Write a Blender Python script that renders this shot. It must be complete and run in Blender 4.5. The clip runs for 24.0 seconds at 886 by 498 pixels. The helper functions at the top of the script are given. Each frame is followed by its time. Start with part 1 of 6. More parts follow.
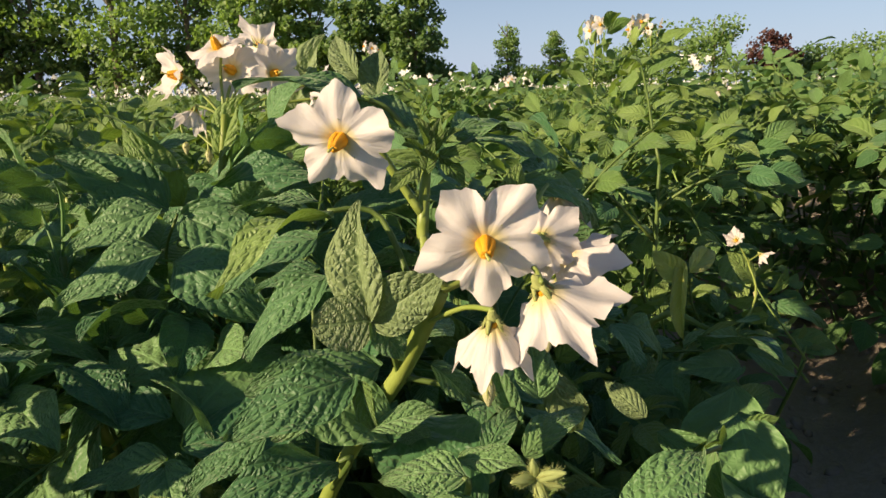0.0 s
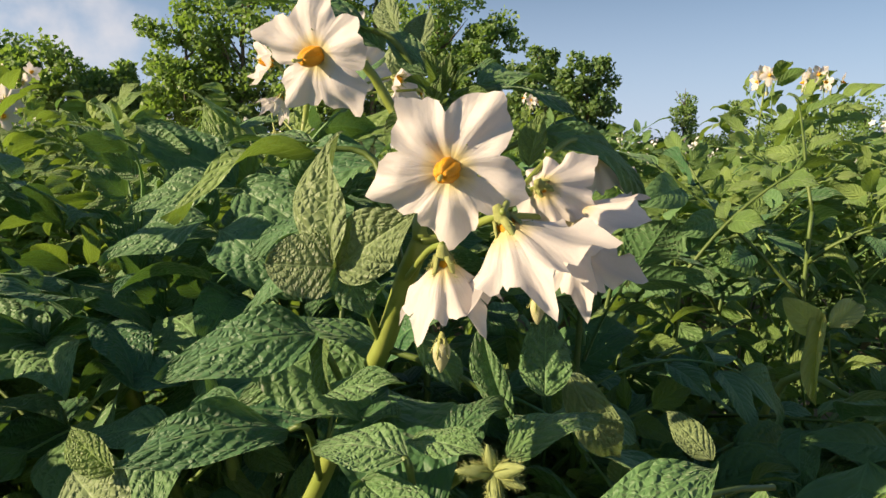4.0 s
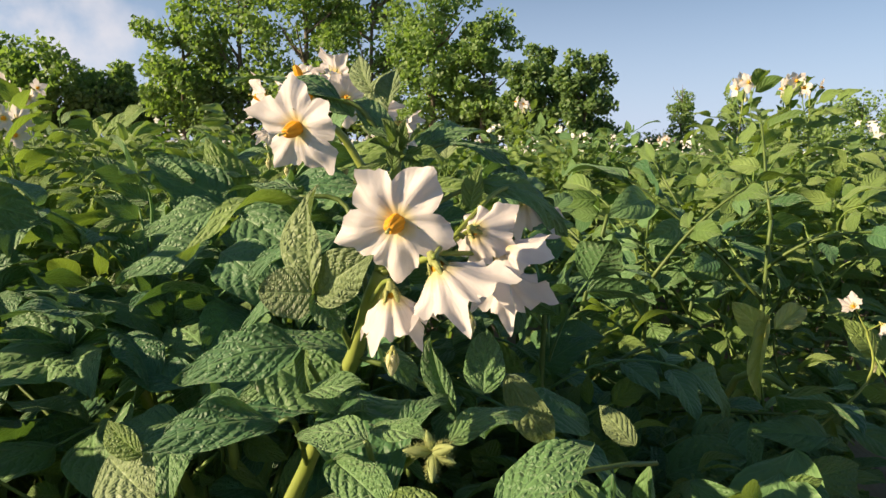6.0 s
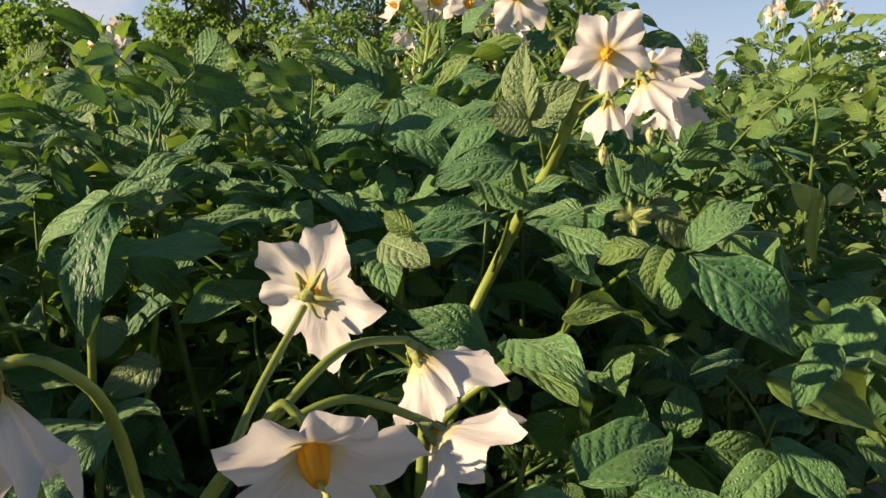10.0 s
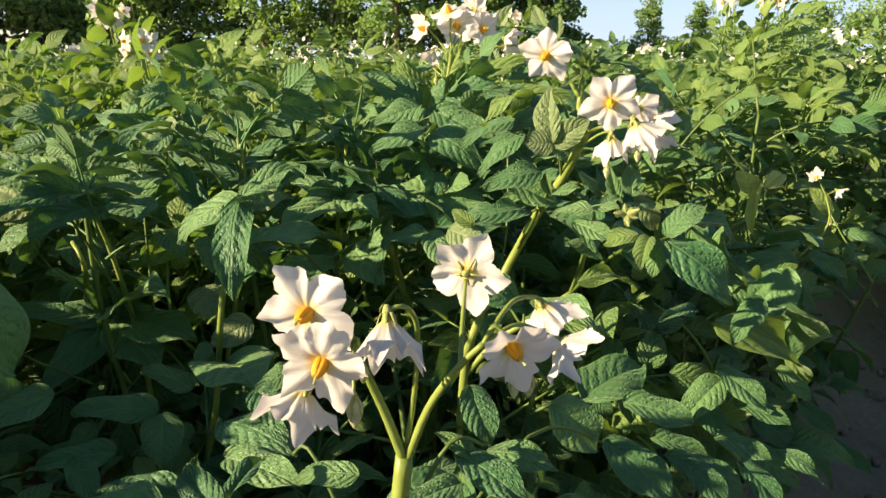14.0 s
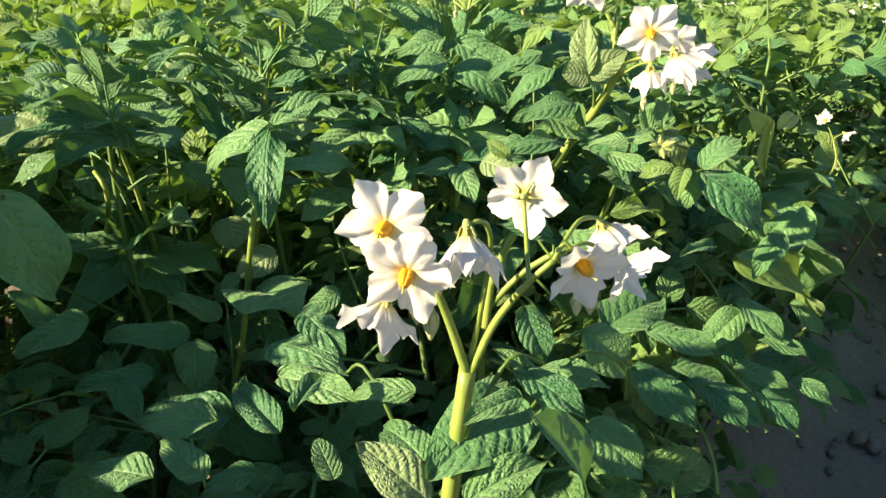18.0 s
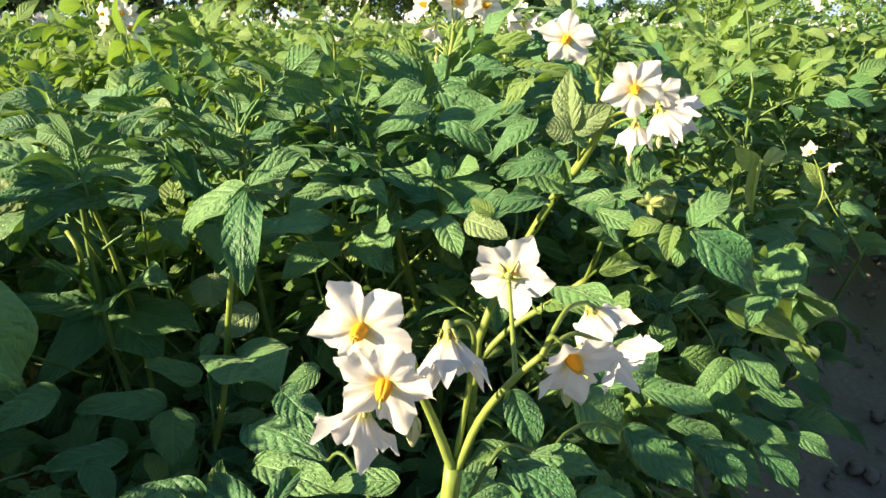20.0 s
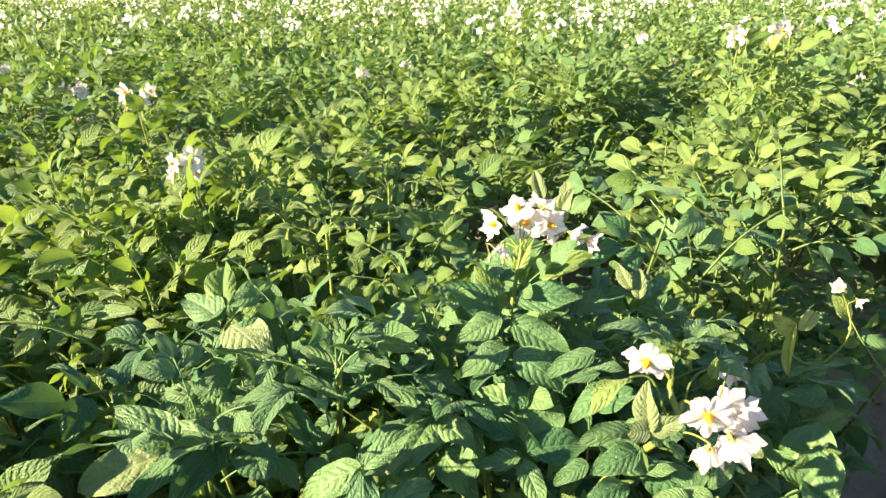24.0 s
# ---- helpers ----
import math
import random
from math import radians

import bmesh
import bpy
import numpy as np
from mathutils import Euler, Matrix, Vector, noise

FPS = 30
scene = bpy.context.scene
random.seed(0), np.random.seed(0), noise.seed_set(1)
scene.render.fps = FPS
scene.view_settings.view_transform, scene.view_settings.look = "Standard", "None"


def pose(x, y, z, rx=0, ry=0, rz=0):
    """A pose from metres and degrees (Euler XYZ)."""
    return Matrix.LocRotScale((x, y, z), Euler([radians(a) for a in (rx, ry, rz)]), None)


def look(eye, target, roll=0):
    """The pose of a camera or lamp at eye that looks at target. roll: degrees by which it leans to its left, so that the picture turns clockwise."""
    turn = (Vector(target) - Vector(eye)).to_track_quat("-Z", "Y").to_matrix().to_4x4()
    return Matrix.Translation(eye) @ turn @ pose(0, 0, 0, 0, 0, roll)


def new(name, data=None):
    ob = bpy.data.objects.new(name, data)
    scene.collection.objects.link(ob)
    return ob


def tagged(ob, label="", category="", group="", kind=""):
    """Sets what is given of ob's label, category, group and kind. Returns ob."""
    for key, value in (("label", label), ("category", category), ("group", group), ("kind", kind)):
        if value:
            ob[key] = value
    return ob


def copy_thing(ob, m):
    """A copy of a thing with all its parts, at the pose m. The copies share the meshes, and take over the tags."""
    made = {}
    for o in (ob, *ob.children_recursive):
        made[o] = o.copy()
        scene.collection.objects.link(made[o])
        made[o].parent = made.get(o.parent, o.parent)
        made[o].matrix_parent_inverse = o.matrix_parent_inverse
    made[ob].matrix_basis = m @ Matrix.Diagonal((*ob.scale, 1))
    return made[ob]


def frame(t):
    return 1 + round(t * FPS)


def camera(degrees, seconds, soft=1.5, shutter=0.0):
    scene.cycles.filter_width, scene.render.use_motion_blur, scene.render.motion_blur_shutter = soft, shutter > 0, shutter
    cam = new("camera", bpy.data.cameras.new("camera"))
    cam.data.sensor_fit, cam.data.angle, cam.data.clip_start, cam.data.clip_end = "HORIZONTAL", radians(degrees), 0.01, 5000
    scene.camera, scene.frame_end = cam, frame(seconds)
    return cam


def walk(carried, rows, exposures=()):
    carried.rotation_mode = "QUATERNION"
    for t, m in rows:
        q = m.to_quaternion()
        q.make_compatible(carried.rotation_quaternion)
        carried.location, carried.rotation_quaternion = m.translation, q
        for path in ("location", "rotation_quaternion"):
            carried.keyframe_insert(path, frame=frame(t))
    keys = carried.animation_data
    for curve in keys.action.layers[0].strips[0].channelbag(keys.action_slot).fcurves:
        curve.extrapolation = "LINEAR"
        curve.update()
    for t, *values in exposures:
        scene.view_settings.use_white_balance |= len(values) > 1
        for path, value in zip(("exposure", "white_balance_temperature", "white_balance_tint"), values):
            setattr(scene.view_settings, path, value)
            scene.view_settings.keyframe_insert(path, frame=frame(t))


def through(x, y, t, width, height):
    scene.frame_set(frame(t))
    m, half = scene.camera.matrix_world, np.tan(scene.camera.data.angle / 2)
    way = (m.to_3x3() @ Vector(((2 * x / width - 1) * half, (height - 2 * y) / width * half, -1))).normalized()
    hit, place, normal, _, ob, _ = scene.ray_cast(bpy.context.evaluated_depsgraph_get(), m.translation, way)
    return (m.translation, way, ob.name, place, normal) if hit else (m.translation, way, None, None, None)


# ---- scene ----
cam = camera(64.0, 24.0)
METRES, EYE, TILT, LEAN, TURN = 0.75, 0.64, -12.6, 1.3, 0.0
ROWS = [
    (0.0, 0.0, 0.0, 0.0, -0.0, 0.0, 0.0),
    (0.5, 0.0067, 0.0252, -0.0048, 0.5, -1.67, 1.46),
    (1.0, 0.0204, 0.0314, -0.0045, 1.22, -2.0, 1.08),
    (1.5, 0.0357, 0.0327, -0.0063, 4.06, -0.93, 0.47),
    (2.0, 0.0457, 0.0264, -0.0115, 6.61, 0.38, -1.47),
    (2.5, 0.0603, 0.0401, -0.032, 8.88, 1.09, -3.42),
    (3.0, 0.0631, 0.045, -0.0324, 11.22, 2.58, -5.94),
    (3.5, 0.0583, 0.0522, -0.0346, 12.12, 3.59, -5.81),
    (5.5, 0.0698, 0.011, -0.0285, 12.88, 4.72, -5.82),
    (6.0, 0.0893, -0.0093, -0.0248, 12.42, 4.04, -5.21),
    (6.5, 0.0855, -0.029, -0.0306, 10.92, 2.77, -4.32),
    (7.0, 0.0884, -0.0508, -0.0378, 11.26, 2.1, -3.29),
    (7.5, 0.0812, -0.0686, -0.0506, 11.81, 1.39, -4.02),
    (8.0, 0.0653, -0.0829, -0.063, 12.47, 1.13, -4.12),
    (8.5, 0.0547, -0.0931, -0.0725, 13.07, 0.85, -4.51),
    (9.0, 0.041, -0.1039, -0.0862, 13.58, 0.63, -4.49),
    (9.5, 0.0298, -0.1185, -0.0981, 13.54, 0.4, -4.07),
    (10.0, 0.0231, -0.1342, -0.1054, 13.26, 0.05, -4.25),
    (10.5, 0.019, -0.1546, -0.1138, 13.16, -0.54, -4.7),
    (12.5, 0.0083, -0.2576, -0.111, 12.24, -2.46, -4.77),
    (13.0, 0.0005, -0.2856, -0.1062, 10.95, -2.53, -4.67),
    (13.5, -0.0077, -0.3078, -0.0968, 10.46, -2.68, -5.45),
    (14.0, -0.013, -0.3147, -0.0915, 9.77, -2.74, -3.91),
    (14.5, -0.0335, -0.3301, -0.0899, 9.48, -2.95, -3.78),
    (15.0, -0.0379, -0.3312, -0.0893, 9.42, -3.26, -3.8),
    (15.5, -0.037, -0.3278, -0.0875, 9.88, -3.71, -3.07),
    (16.0, -0.0401, -0.3243, -0.089, 10.0, -4.13, -3.19),
    (16.5, -0.0457, -0.3293, -0.0976, 9.6, -5.01, -4.13),
    (17.0, -0.0447, -0.3325, -0.1043, 9.37, -6.57, -3.81),
    (17.5, -0.0507, -0.3269, -0.1067, 9.07, -6.98, -4.19),
    (19.5, -0.0463, -0.3303, -0.1079, 7.55, -6.13, -4.87),
    (20.0, -0.0512, -0.3057, -0.0764, 7.62, -5.24, -3.37),
    (20.5, -0.0877, -0.2868, -0.0324, 8.08, -4.64, -3.8),
    (21.0, -0.1039, -0.309, 0.0241, 7.8, -2.19, -4.21),
    (21.5, -0.0931, -0.3237, 0.0433, 6.79, -2.22, -3.77),
    (22.0, -0.0993, -0.3214, 0.0727, 6.55, -5.83, -2.0),
    (22.5, -0.1229, -0.3244, 0.1362, 7.74, -8.48, -3.37),
    (23.0, -0.1304, -0.3407, 0.1768, 8.25, -7.87, -3.86),
    (23.5, -0.134, -0.3568, 0.1994, 8.1, -7.79, -2.94),
    (24.0, -0.1395, -0.368, 0.2134, 8.01, -7.74, -2.74),
]
EXPOSURES = [(0.0, 0.80, 6500, 10), (3.5, 0.90, 6500, 10), (7.0, 1.16, 6500, 12), (8.0, 1.62, 6500, 12), (9.2, 1.58, 6500, 12), (9.7, 0.88, 6500, 10), (13.2, 0.88, 6500, 10), (14.0, 1.35, 6500, 6), (17.0, 1.85, 6200, -2), (20.2, 1.75, 6300, 2), (20.9, 2.24, 6500, 10), (24.0, 2.12, 6400, 12)]
walk(cam, [(t, pose(0, 0, EYE, TILT, LEAN, TURN) @ pose(METRES * x, METRES * y, METRES * z, 90 + pitch, roll, yaw)) for t, x, y, z, yaw, pitch, roll in ROWS], EXPOSURES)

# ---- light ----
# The sun stands low at the left.
SUN_TO = Vector((-0.83, -0.45, 0.36)).normalized()
world = bpy.data.worlds.new("sky")
world.use_nodes = True
scene.world = world
wn, wl = world.node_tree.nodes, world.node_tree.links
sky = wn.new("ShaderNodeTexSky")
sky.sky_type, sky.sun_disc = "NISHITA", False
sky.sun_elevation = math.asin(SUN_TO.z)
sky.sun_rotation = math.atan2(SUN_TO.x, SUN_TO.y)
sky.air_density, sky.dust_density, sky.ozone_density = 1.0, 0.3, 2.5
wn["Background"].inputs["Strength"].default_value = 0.050
# a bank of white cloud low over the trees to the left
wt = wn.new("ShaderNodeTexCoord")
dot = wn.new("ShaderNodeVectorMath")
dot.operation = "DOT_PRODUCT"
dot.inputs[1].default_value = Vector((-0.73, 0.67, 0.10)).normalized()
wl.new(wt.outputs["Generated"], dot.inputs[0])
near_bank = wn.new("ShaderNodeMapRange")
for s, v in zip(("From Min", "From Max"), (0.955, 0.995)):
    near_bank.inputs[s].default_value = v
wl.new(dot.outputs["Value"], near_bank.inputs["Value"])
puff = wn.new("ShaderNodeTexNoise")
puff.inputs["Scale"].default_value, puff.inputs["Detail"].default_value = 7.0, 6.0
wl.new(wt.outputs["Generated"], puff.inputs["Vector"])
edge = wn.new("ShaderNodeMapRange")
for s, v in zip(("From Min", "From Max"), (0.45, 0.62)):
    edge.inputs[s].default_value = v
wl.new(puff.outputs["Fac"], edge.inputs["Value"])
share = wn.new("ShaderNodeMath")
share.operation = "MULTIPLY"
wl.new(near_bank.outputs["Result"], share.inputs[0])
wl.new(edge.outputs["Result"], share.inputs[1])
clouds = wn.new("ShaderNodeMix")
clouds.data_type = "RGBA"
clouds.inputs[7].default_value = (9.0, 8.5, 8.6, 1)
wl.new(share.outputs[0], clouds.inputs["Factor"])
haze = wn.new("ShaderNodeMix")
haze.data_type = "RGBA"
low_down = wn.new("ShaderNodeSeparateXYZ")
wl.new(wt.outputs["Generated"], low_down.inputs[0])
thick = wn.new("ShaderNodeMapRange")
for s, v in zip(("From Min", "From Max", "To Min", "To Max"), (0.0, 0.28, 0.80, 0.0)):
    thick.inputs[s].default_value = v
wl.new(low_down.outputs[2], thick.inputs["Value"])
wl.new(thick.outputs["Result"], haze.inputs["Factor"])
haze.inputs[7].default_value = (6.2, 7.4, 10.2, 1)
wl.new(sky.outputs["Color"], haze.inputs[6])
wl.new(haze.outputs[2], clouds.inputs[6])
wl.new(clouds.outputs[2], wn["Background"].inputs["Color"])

sun = new("sun", bpy.data.lights.new("sun", "SUN"))
sun.data.energy, sun.data.angle, sun.data.color = 5.0, radians(0.6), (1.0, 0.78, 0.50)
sun.matrix_world = look(SUN_TO * 20, (0, 0, 0))


# ---- materials ----
def nodes_of(name):
    m = bpy.data.materials.new(name)
    m.use_nodes = True
    n, l = m.node_tree.nodes, m.node_tree.links
    return m, n, l, n["Principled BSDF"]


def math_node(n, l, op, a, b=None, c=None):
    k = n.new("ShaderNodeMath")
    k.operation = op
    for i, v in enumerate((a, b, c)):
        if v is None:
            continue
        if isinstance(v, (int, float)):
            k.inputs[i].default_value = v
        else:
            l.new(v, k.inputs[i])
    return k.outputs[0]


def mix_colour(n, l, fac, a, b, kind="MIX"):
    k = n.new("ShaderNodeMix")
    k.data_type, k.blend_type = "RGBA", kind
    for s, v in ((k.inputs["Factor"], fac), (k.inputs[6], a), (k.inputs[7], b)):
        if isinstance(v, (int, float)):
            s.default_value = v
        elif isinstance(v, tuple):
            s.default_value = (*v, 1)
        else:
            l.new(v, s)
    return k.outputs[2]


def noise_node(n, l, scale, detail=3, where="Object", rough=0.55):
    tc = n.new("ShaderNodeTexCoord")
    k = n.new("ShaderNodeTexNoise")
    k.inputs["Scale"].default_value, k.inputs["Detail"].default_value, k.inputs["Roughness"].default_value = scale, detail, rough
    l.new(tc.outputs[where], k.inputs["Vector"])
    return k.outputs["Fac"]


def ramp(n, l, fac, lo, hi, to=(0.0, 1.0), soft=False):
    k = n.new("ShaderNodeMapRange")
    k.interpolation_type = "SMOOTHSTEP" if soft else "LINEAR"
    l.new(fac, k.inputs["Value"])
    for s, v in zip(("From Min", "From Max", "To Min", "To Max"), (lo, hi, *to)):
        k.inputs[s].default_value = v
    return k.outputs["Result"]


def bump(n, l, height, strength, distance, b, after=None):
    k = n.new("ShaderNodeBump")
    k.inputs["Strength"].default_value, k.inputs["Distance"].default_value = strength, distance
    l.new(height, k.inputs["Height"])
    if after is not None:
        l.new(after, k.inputs["Normal"])
    l.new(k.outputs["Normal"], b.inputs["Normal"])
    return k.outputs["Normal"]


def see_through(m, n, l, b, colour, share):
    """Thin tissue: part of the light goes through."""
    t = n.new("ShaderNodeBsdfTranslucent")
    if isinstance(colour, tuple):
        t.inputs["Color"].default_value = (*colour, 1)
    else:
        l.new(colour, t.inputs["Color"])
    x = n.new("ShaderNodeMixShader")
    x.inputs["Fac"].default_value = share
    l.new(b.outputs[0], x.inputs[1])
    l.new(t.outputs[0], x.inputs[2])
    l.new(x.outputs[0], n["Material Output"].inputs["Surface"])


def leaf_material(name, dark, light, island=False, veins=True, through=0.14, relief=0.0010):
    m, n, l, b = nodes_of(name)
    if island:
        rnd = n.new("ShaderNodeNewGeometry").outputs["Random Per Island"]
    else:
        rnd = n.new("ShaderNodeObjectInfo").outputs["Random"]
    base = mix_colour(n, l, rnd, dark, light)
    blot = ramp(n, l, noise_node(n, l, 14 if island else 5, 3), 0.35, 0.7)
    base = mix_colour(n, l, math_node(n, l, "MULTIPLY", blot, 0.30), base, tuple(0.7 * c for c in dark))
    if veins:
        uv = n.new("ShaderNodeUVMap")
        sep = n.new("ShaderNodeSeparateXYZ")
        l.new(uv.outputs[0], sep.inputs[0])
        across = math_node(n, l, "ABSOLUTE", math_node(n, l, "MULTIPLY_ADD", sep.outputs[0], 2.0, -1.0))
        wob = math_node(n, l, "MULTIPLY_ADD", noise_node(n, l, 6, 2, "UV"), 0.5, -0.25)
        w = math_node(n, l, "ADD", math_node(n, l, "MULTIPLY_ADD", sep.outputs[1], 7.0, wob), math_node(n, l, "MULTIPLY", math_node(n, l, "POWER", across, 1.3), -2.1))
        side = math_node(n, l, "PINGPONG", w, 0.5)
        side_line = ramp(n, l, side, 0.0, 0.06, (1.0, 0.0))
        mid_line = ramp(n, l, across, 0.012, 0.045, (1.0, 0.0))
        line = math_node(n, l, "MAXIMUM", mid_line, math_node(n, l, "MULTIPLY", side_line, 0.6))
        # small puffed cells between the veins
        cells = n.new("ShaderNodeMapping")
        cells.inputs["Scale"].default_value = (10.5, 18, 1)
        l.new(uv.outputs[0], cells.inputs["Vector"])
        vor = n.new("ShaderNodeTexVoronoi")
        vor.feature = "DISTANCE_TO_EDGE"
        vor.inputs["Scale"].default_value, vor.inputs["Randomness"].default_value = 1.0, 0.85
        l.new(cells.outputs[0], vor.inputs["Vector"])
        puff = ramp(n, l, vor.outputs["Distance"], -0.05, 0.45, soft=True)
        net = ramp(n, l, vor.outputs["Distance"], 0.0, 0.07, (1.0, 0.0))
        line = math_node(n, l, "MAXIMUM", line, math_node(n, l, "MULTIPLY", net, 0.15))
        # paler edge: light caught by the leaf's edge and hairs, put into the colour
        rim = ramp(n, l, across, 0.93, 0.99)
        line = math_node(n, l, "MAXIMUM", line, math_node(n, l, "MULTIPLY", rim, 0.8))
        base = mix_colour(n, l, math_node(n, l, "MULTIPLY", line, 0.22), base, tuple(min(1, 1.9 * c) for c in light))
        h = math_node(n, l, "ADD", math_node(n, l, "MULTIPLY", ramp(n, l, side, -0.06, 0.42, soft=True), 0.55), math_node(n, l, "MULTIPLY", puff, 0.6))
        h = math_node(n, l, "MULTIPLY", h, ramp(n, l, across, 0.0, 0.10))
        one = bump(n, l, h, 1.0, relief, b)
        bump(n, l, noise_node(n, l, 160, 2, "UV"), 0.2, 0.0001, b, one)
    l.new(base, b.inputs["Base Color"])
    b.inputs["Roughness"].default_value = 0.52
    b.inputs["Specular IOR Level"].default_value = 0.4
    b.inputs["Sheen Weight"].default_value, b.inputs["Sheen Roughness"].default_value = 0.22, 0.45
    b.inputs["Sheen Tint"].default_value = (0.75, 0.95, 0.60, 1)
    through_colour = mix_colour(n, l, 0.5, base, tuple((2.1 * light[0], 2.3 * light[1], 0.5 * light[2])))
    see_through(m, n, l, b, through_colour, through)
    return m


LEAF = leaf_material("potato_leaf", (0.038, 0.125, 0.048), (0.150, 0.270, 0.095))
LEAF_YOUNG = leaf_material("young_leaf", (0.10, 0.19, 0.042), (0.205, 0.30, 0.080), through=0.22)
# LEAF_PALE: lighter leaf colour; stands in for sun on the three rounded leaflets
LEAF_PALE = leaf_material("pale_lit_leaf", (0.17, 0.235, 0.10), (0.22, 0.29, 0.13))
LEAF_ROW = leaf_material("row_leaf", (0.030, 0.110, 0.040), (0.165, 0.285, 0.085), island=True, through=0.20, relief=0.0017)
LEAF_ROW_YOUNG = leaf_material("row_leaf_young", (0.105, 0.205, 0.045), (0.26, 0.36, 0.100), island=True, through=0.26, relief=0.0017)
LEAF_FAR = leaf_material("field_leaf", (0.036, 0.115, 0.038), (0.240, 0.330, 0.105), island=True, veins=False, through=0.24)
LEAF_SICK = leaf_material("yellowing_leaf", (0.46, 0.47, 0.12), (0.56, 0.56, 0.18), through=0.3)
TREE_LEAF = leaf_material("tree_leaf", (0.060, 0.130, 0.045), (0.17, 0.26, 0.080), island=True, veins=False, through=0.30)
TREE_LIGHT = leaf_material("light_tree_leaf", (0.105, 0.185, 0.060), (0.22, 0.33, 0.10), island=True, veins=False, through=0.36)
TREE_RED = leaf_material("red_tree_leaf", (0.05, 0.016, 0.016), (0.09, 0.03, 0.028), island=True, veins=False)


def plain_material(name, colour, other, scale, rough=0.6, where="Object", bump_by=0.001, share=0.0, metal=0.0, detail=4):
    m, n, l, b = nodes_of(name)
    f = ramp(n, l, noise_node(n, l, scale, detail, where), 0.3, 0.72)
    c = mix_colour(n, l, f, colour, other)
    l.new(c, b.inputs["Base Color"])
    b.inputs["Roughness"].default_value, b.inputs["Metallic"].default_value = rough, metal
    bump(n, l, noise_node(n, l, scale * 4, 3, where), 0.5, bump_by, b)
    if share:
        see_through(m, n, l, b, c, share)
    return m


STEM = plain_material("stem", (0.20, 0.27, 0.045), (0.30, 0.36, 0.085), 60, 0.45, bump_by=0.0006, share=0.12)
STEM_DARK = plain_material("petiole", (0.08, 0.14, 0.025), (0.14, 0.20, 0.045), 60, 0.5, bump_by=0.0006, share=0.12)
STEM_FIELD = plain_material("field_stem", (0.08, 0.14, 0.03), (0.14, 0.21, 0.05), 60, 0.5, bump_by=0.0006, share=0.1)
YOUNG_BUD = plain_material("young_bud", (0.34, 0.42, 0.13), (0.50, 0.56, 0.24), 140, 0.7, bump_by=0.0005, share=0.2)
CALYX = plain_material("calyx", (0.32, 0.37, 0.09), (0.50, 0.52, 0.20), 140, 0.7, bump_by=0.0005, share=0.15)
BUD = plain_material("bud", (0.55, 0.54, 0.26), (0.70, 0.68, 0.42), 90, 0.6, bump_by=0.0005, share=0.2)
ANTHER = plain_material("anther", (0.90, 0.36, 0.006), (0.92, 0.47, 0.012), 220, 0.5, bump_by=0.0004, share=0.1)
STYLE = plain_material("style", (0.42, 0.46, 0.12), (0.52, 0.55, 0.18), 100, 0.5)
BARK = plain_material("bark", (0.10, 0.08, 0.06), (0.20, 0.17, 0.13), 3, 0.9, bump_by=0.02)
SOIL_CLOD = plain_material("soil_clod", (0.25, 0.20, 0.165), (0.36, 0.30, 0.25), 30, 0.95, bump_by=0.004)
BLOSSOM = plain_material("far_blossom", (0.78, 0.77, 0.70), (0.85, 0.84, 0.80), 40, 0.6, bump_by=0.0005, share=0.25)


def petal_material():
    m, n, l, b = nodes_of("petal")
    uv = n.new("ShaderNodeUVMap")
    sep = n.new("ShaderNodeSeparateXYZ")
    l.new(uv.outputs[0], sep.inputs[0])
    white = mix_colour(n, l, ramp(n, l, noise_node(n, l, 90, 3), 0.3, 0.7), (0.81, 0.755, 0.735), (0.75, 0.69, 0.68))
    heart = ramp(n, l, math_node(n, l, "ADD", sep.outputs[1], math_node(n, l, "MULTIPLY", noise_node(n, l, 9, 2, "UV"), 0.10)), 0.24, 0.44, (1.0, 0.0))
    c = mix_colour(n, l, math_node(n, l, "MULTIPLY", heart, 0.72), white, (0.80, 0.66, 0.16))
    l.new(c, b.inputs["Base Color"])
    b.inputs["Roughness"].default_value = 0.55
    b.inputs["Sheen Weight"].default_value = 0.1
    mp = n.new("ShaderNodeMapping")
    mp.inputs["Scale"].default_value = (46, 3.2, 1)
    l.new(uv.outputs[0], mp.inputs["Vector"])
    k = n.new("ShaderNodeTexNoise")
    k.inputs["Scale"].default_value = 1.0
    l.new(mp.outputs[0], k.inputs["Vector"])
    bump(n, l, k.outputs["Fac"], 0.4, 0.0009, b)
    see_through(m, n, l, b, c, 0.40)
    return m


PETAL = petal_material()


def soil_material():
    m, n, l, b = nodes_of("sandy_soil")
    a = ramp(n, l, noise_node(n, l, 3.0, 5), 0.3, 0.7)
    c = mix_colour(n, l, a, (0.28, 0.225, 0.19), (0.39, 0.325, 0.28))
    g = ramp(n, l, noise_node(n, l, 90, 5, rough=0.7), 0.35, 0.65)
    c = mix_colour(n, l, math_node(n, l, "MULTIPLY", g, 0.5), c, (0.19, 0.15, 0.125))
    l.new(c, b.inputs["Base Color"])
    b.inputs["Roughness"].default_value = 0.95
    one = bump(n, l, noise_node(n, l, 22, 6, rough=0.7), 0.7, 0.02, b)
    bump(n, l, noise_node(n, l, 190, 4, rough=0.7), 0.6, 0.004, b, one)
    return m


SOIL = soil_material()


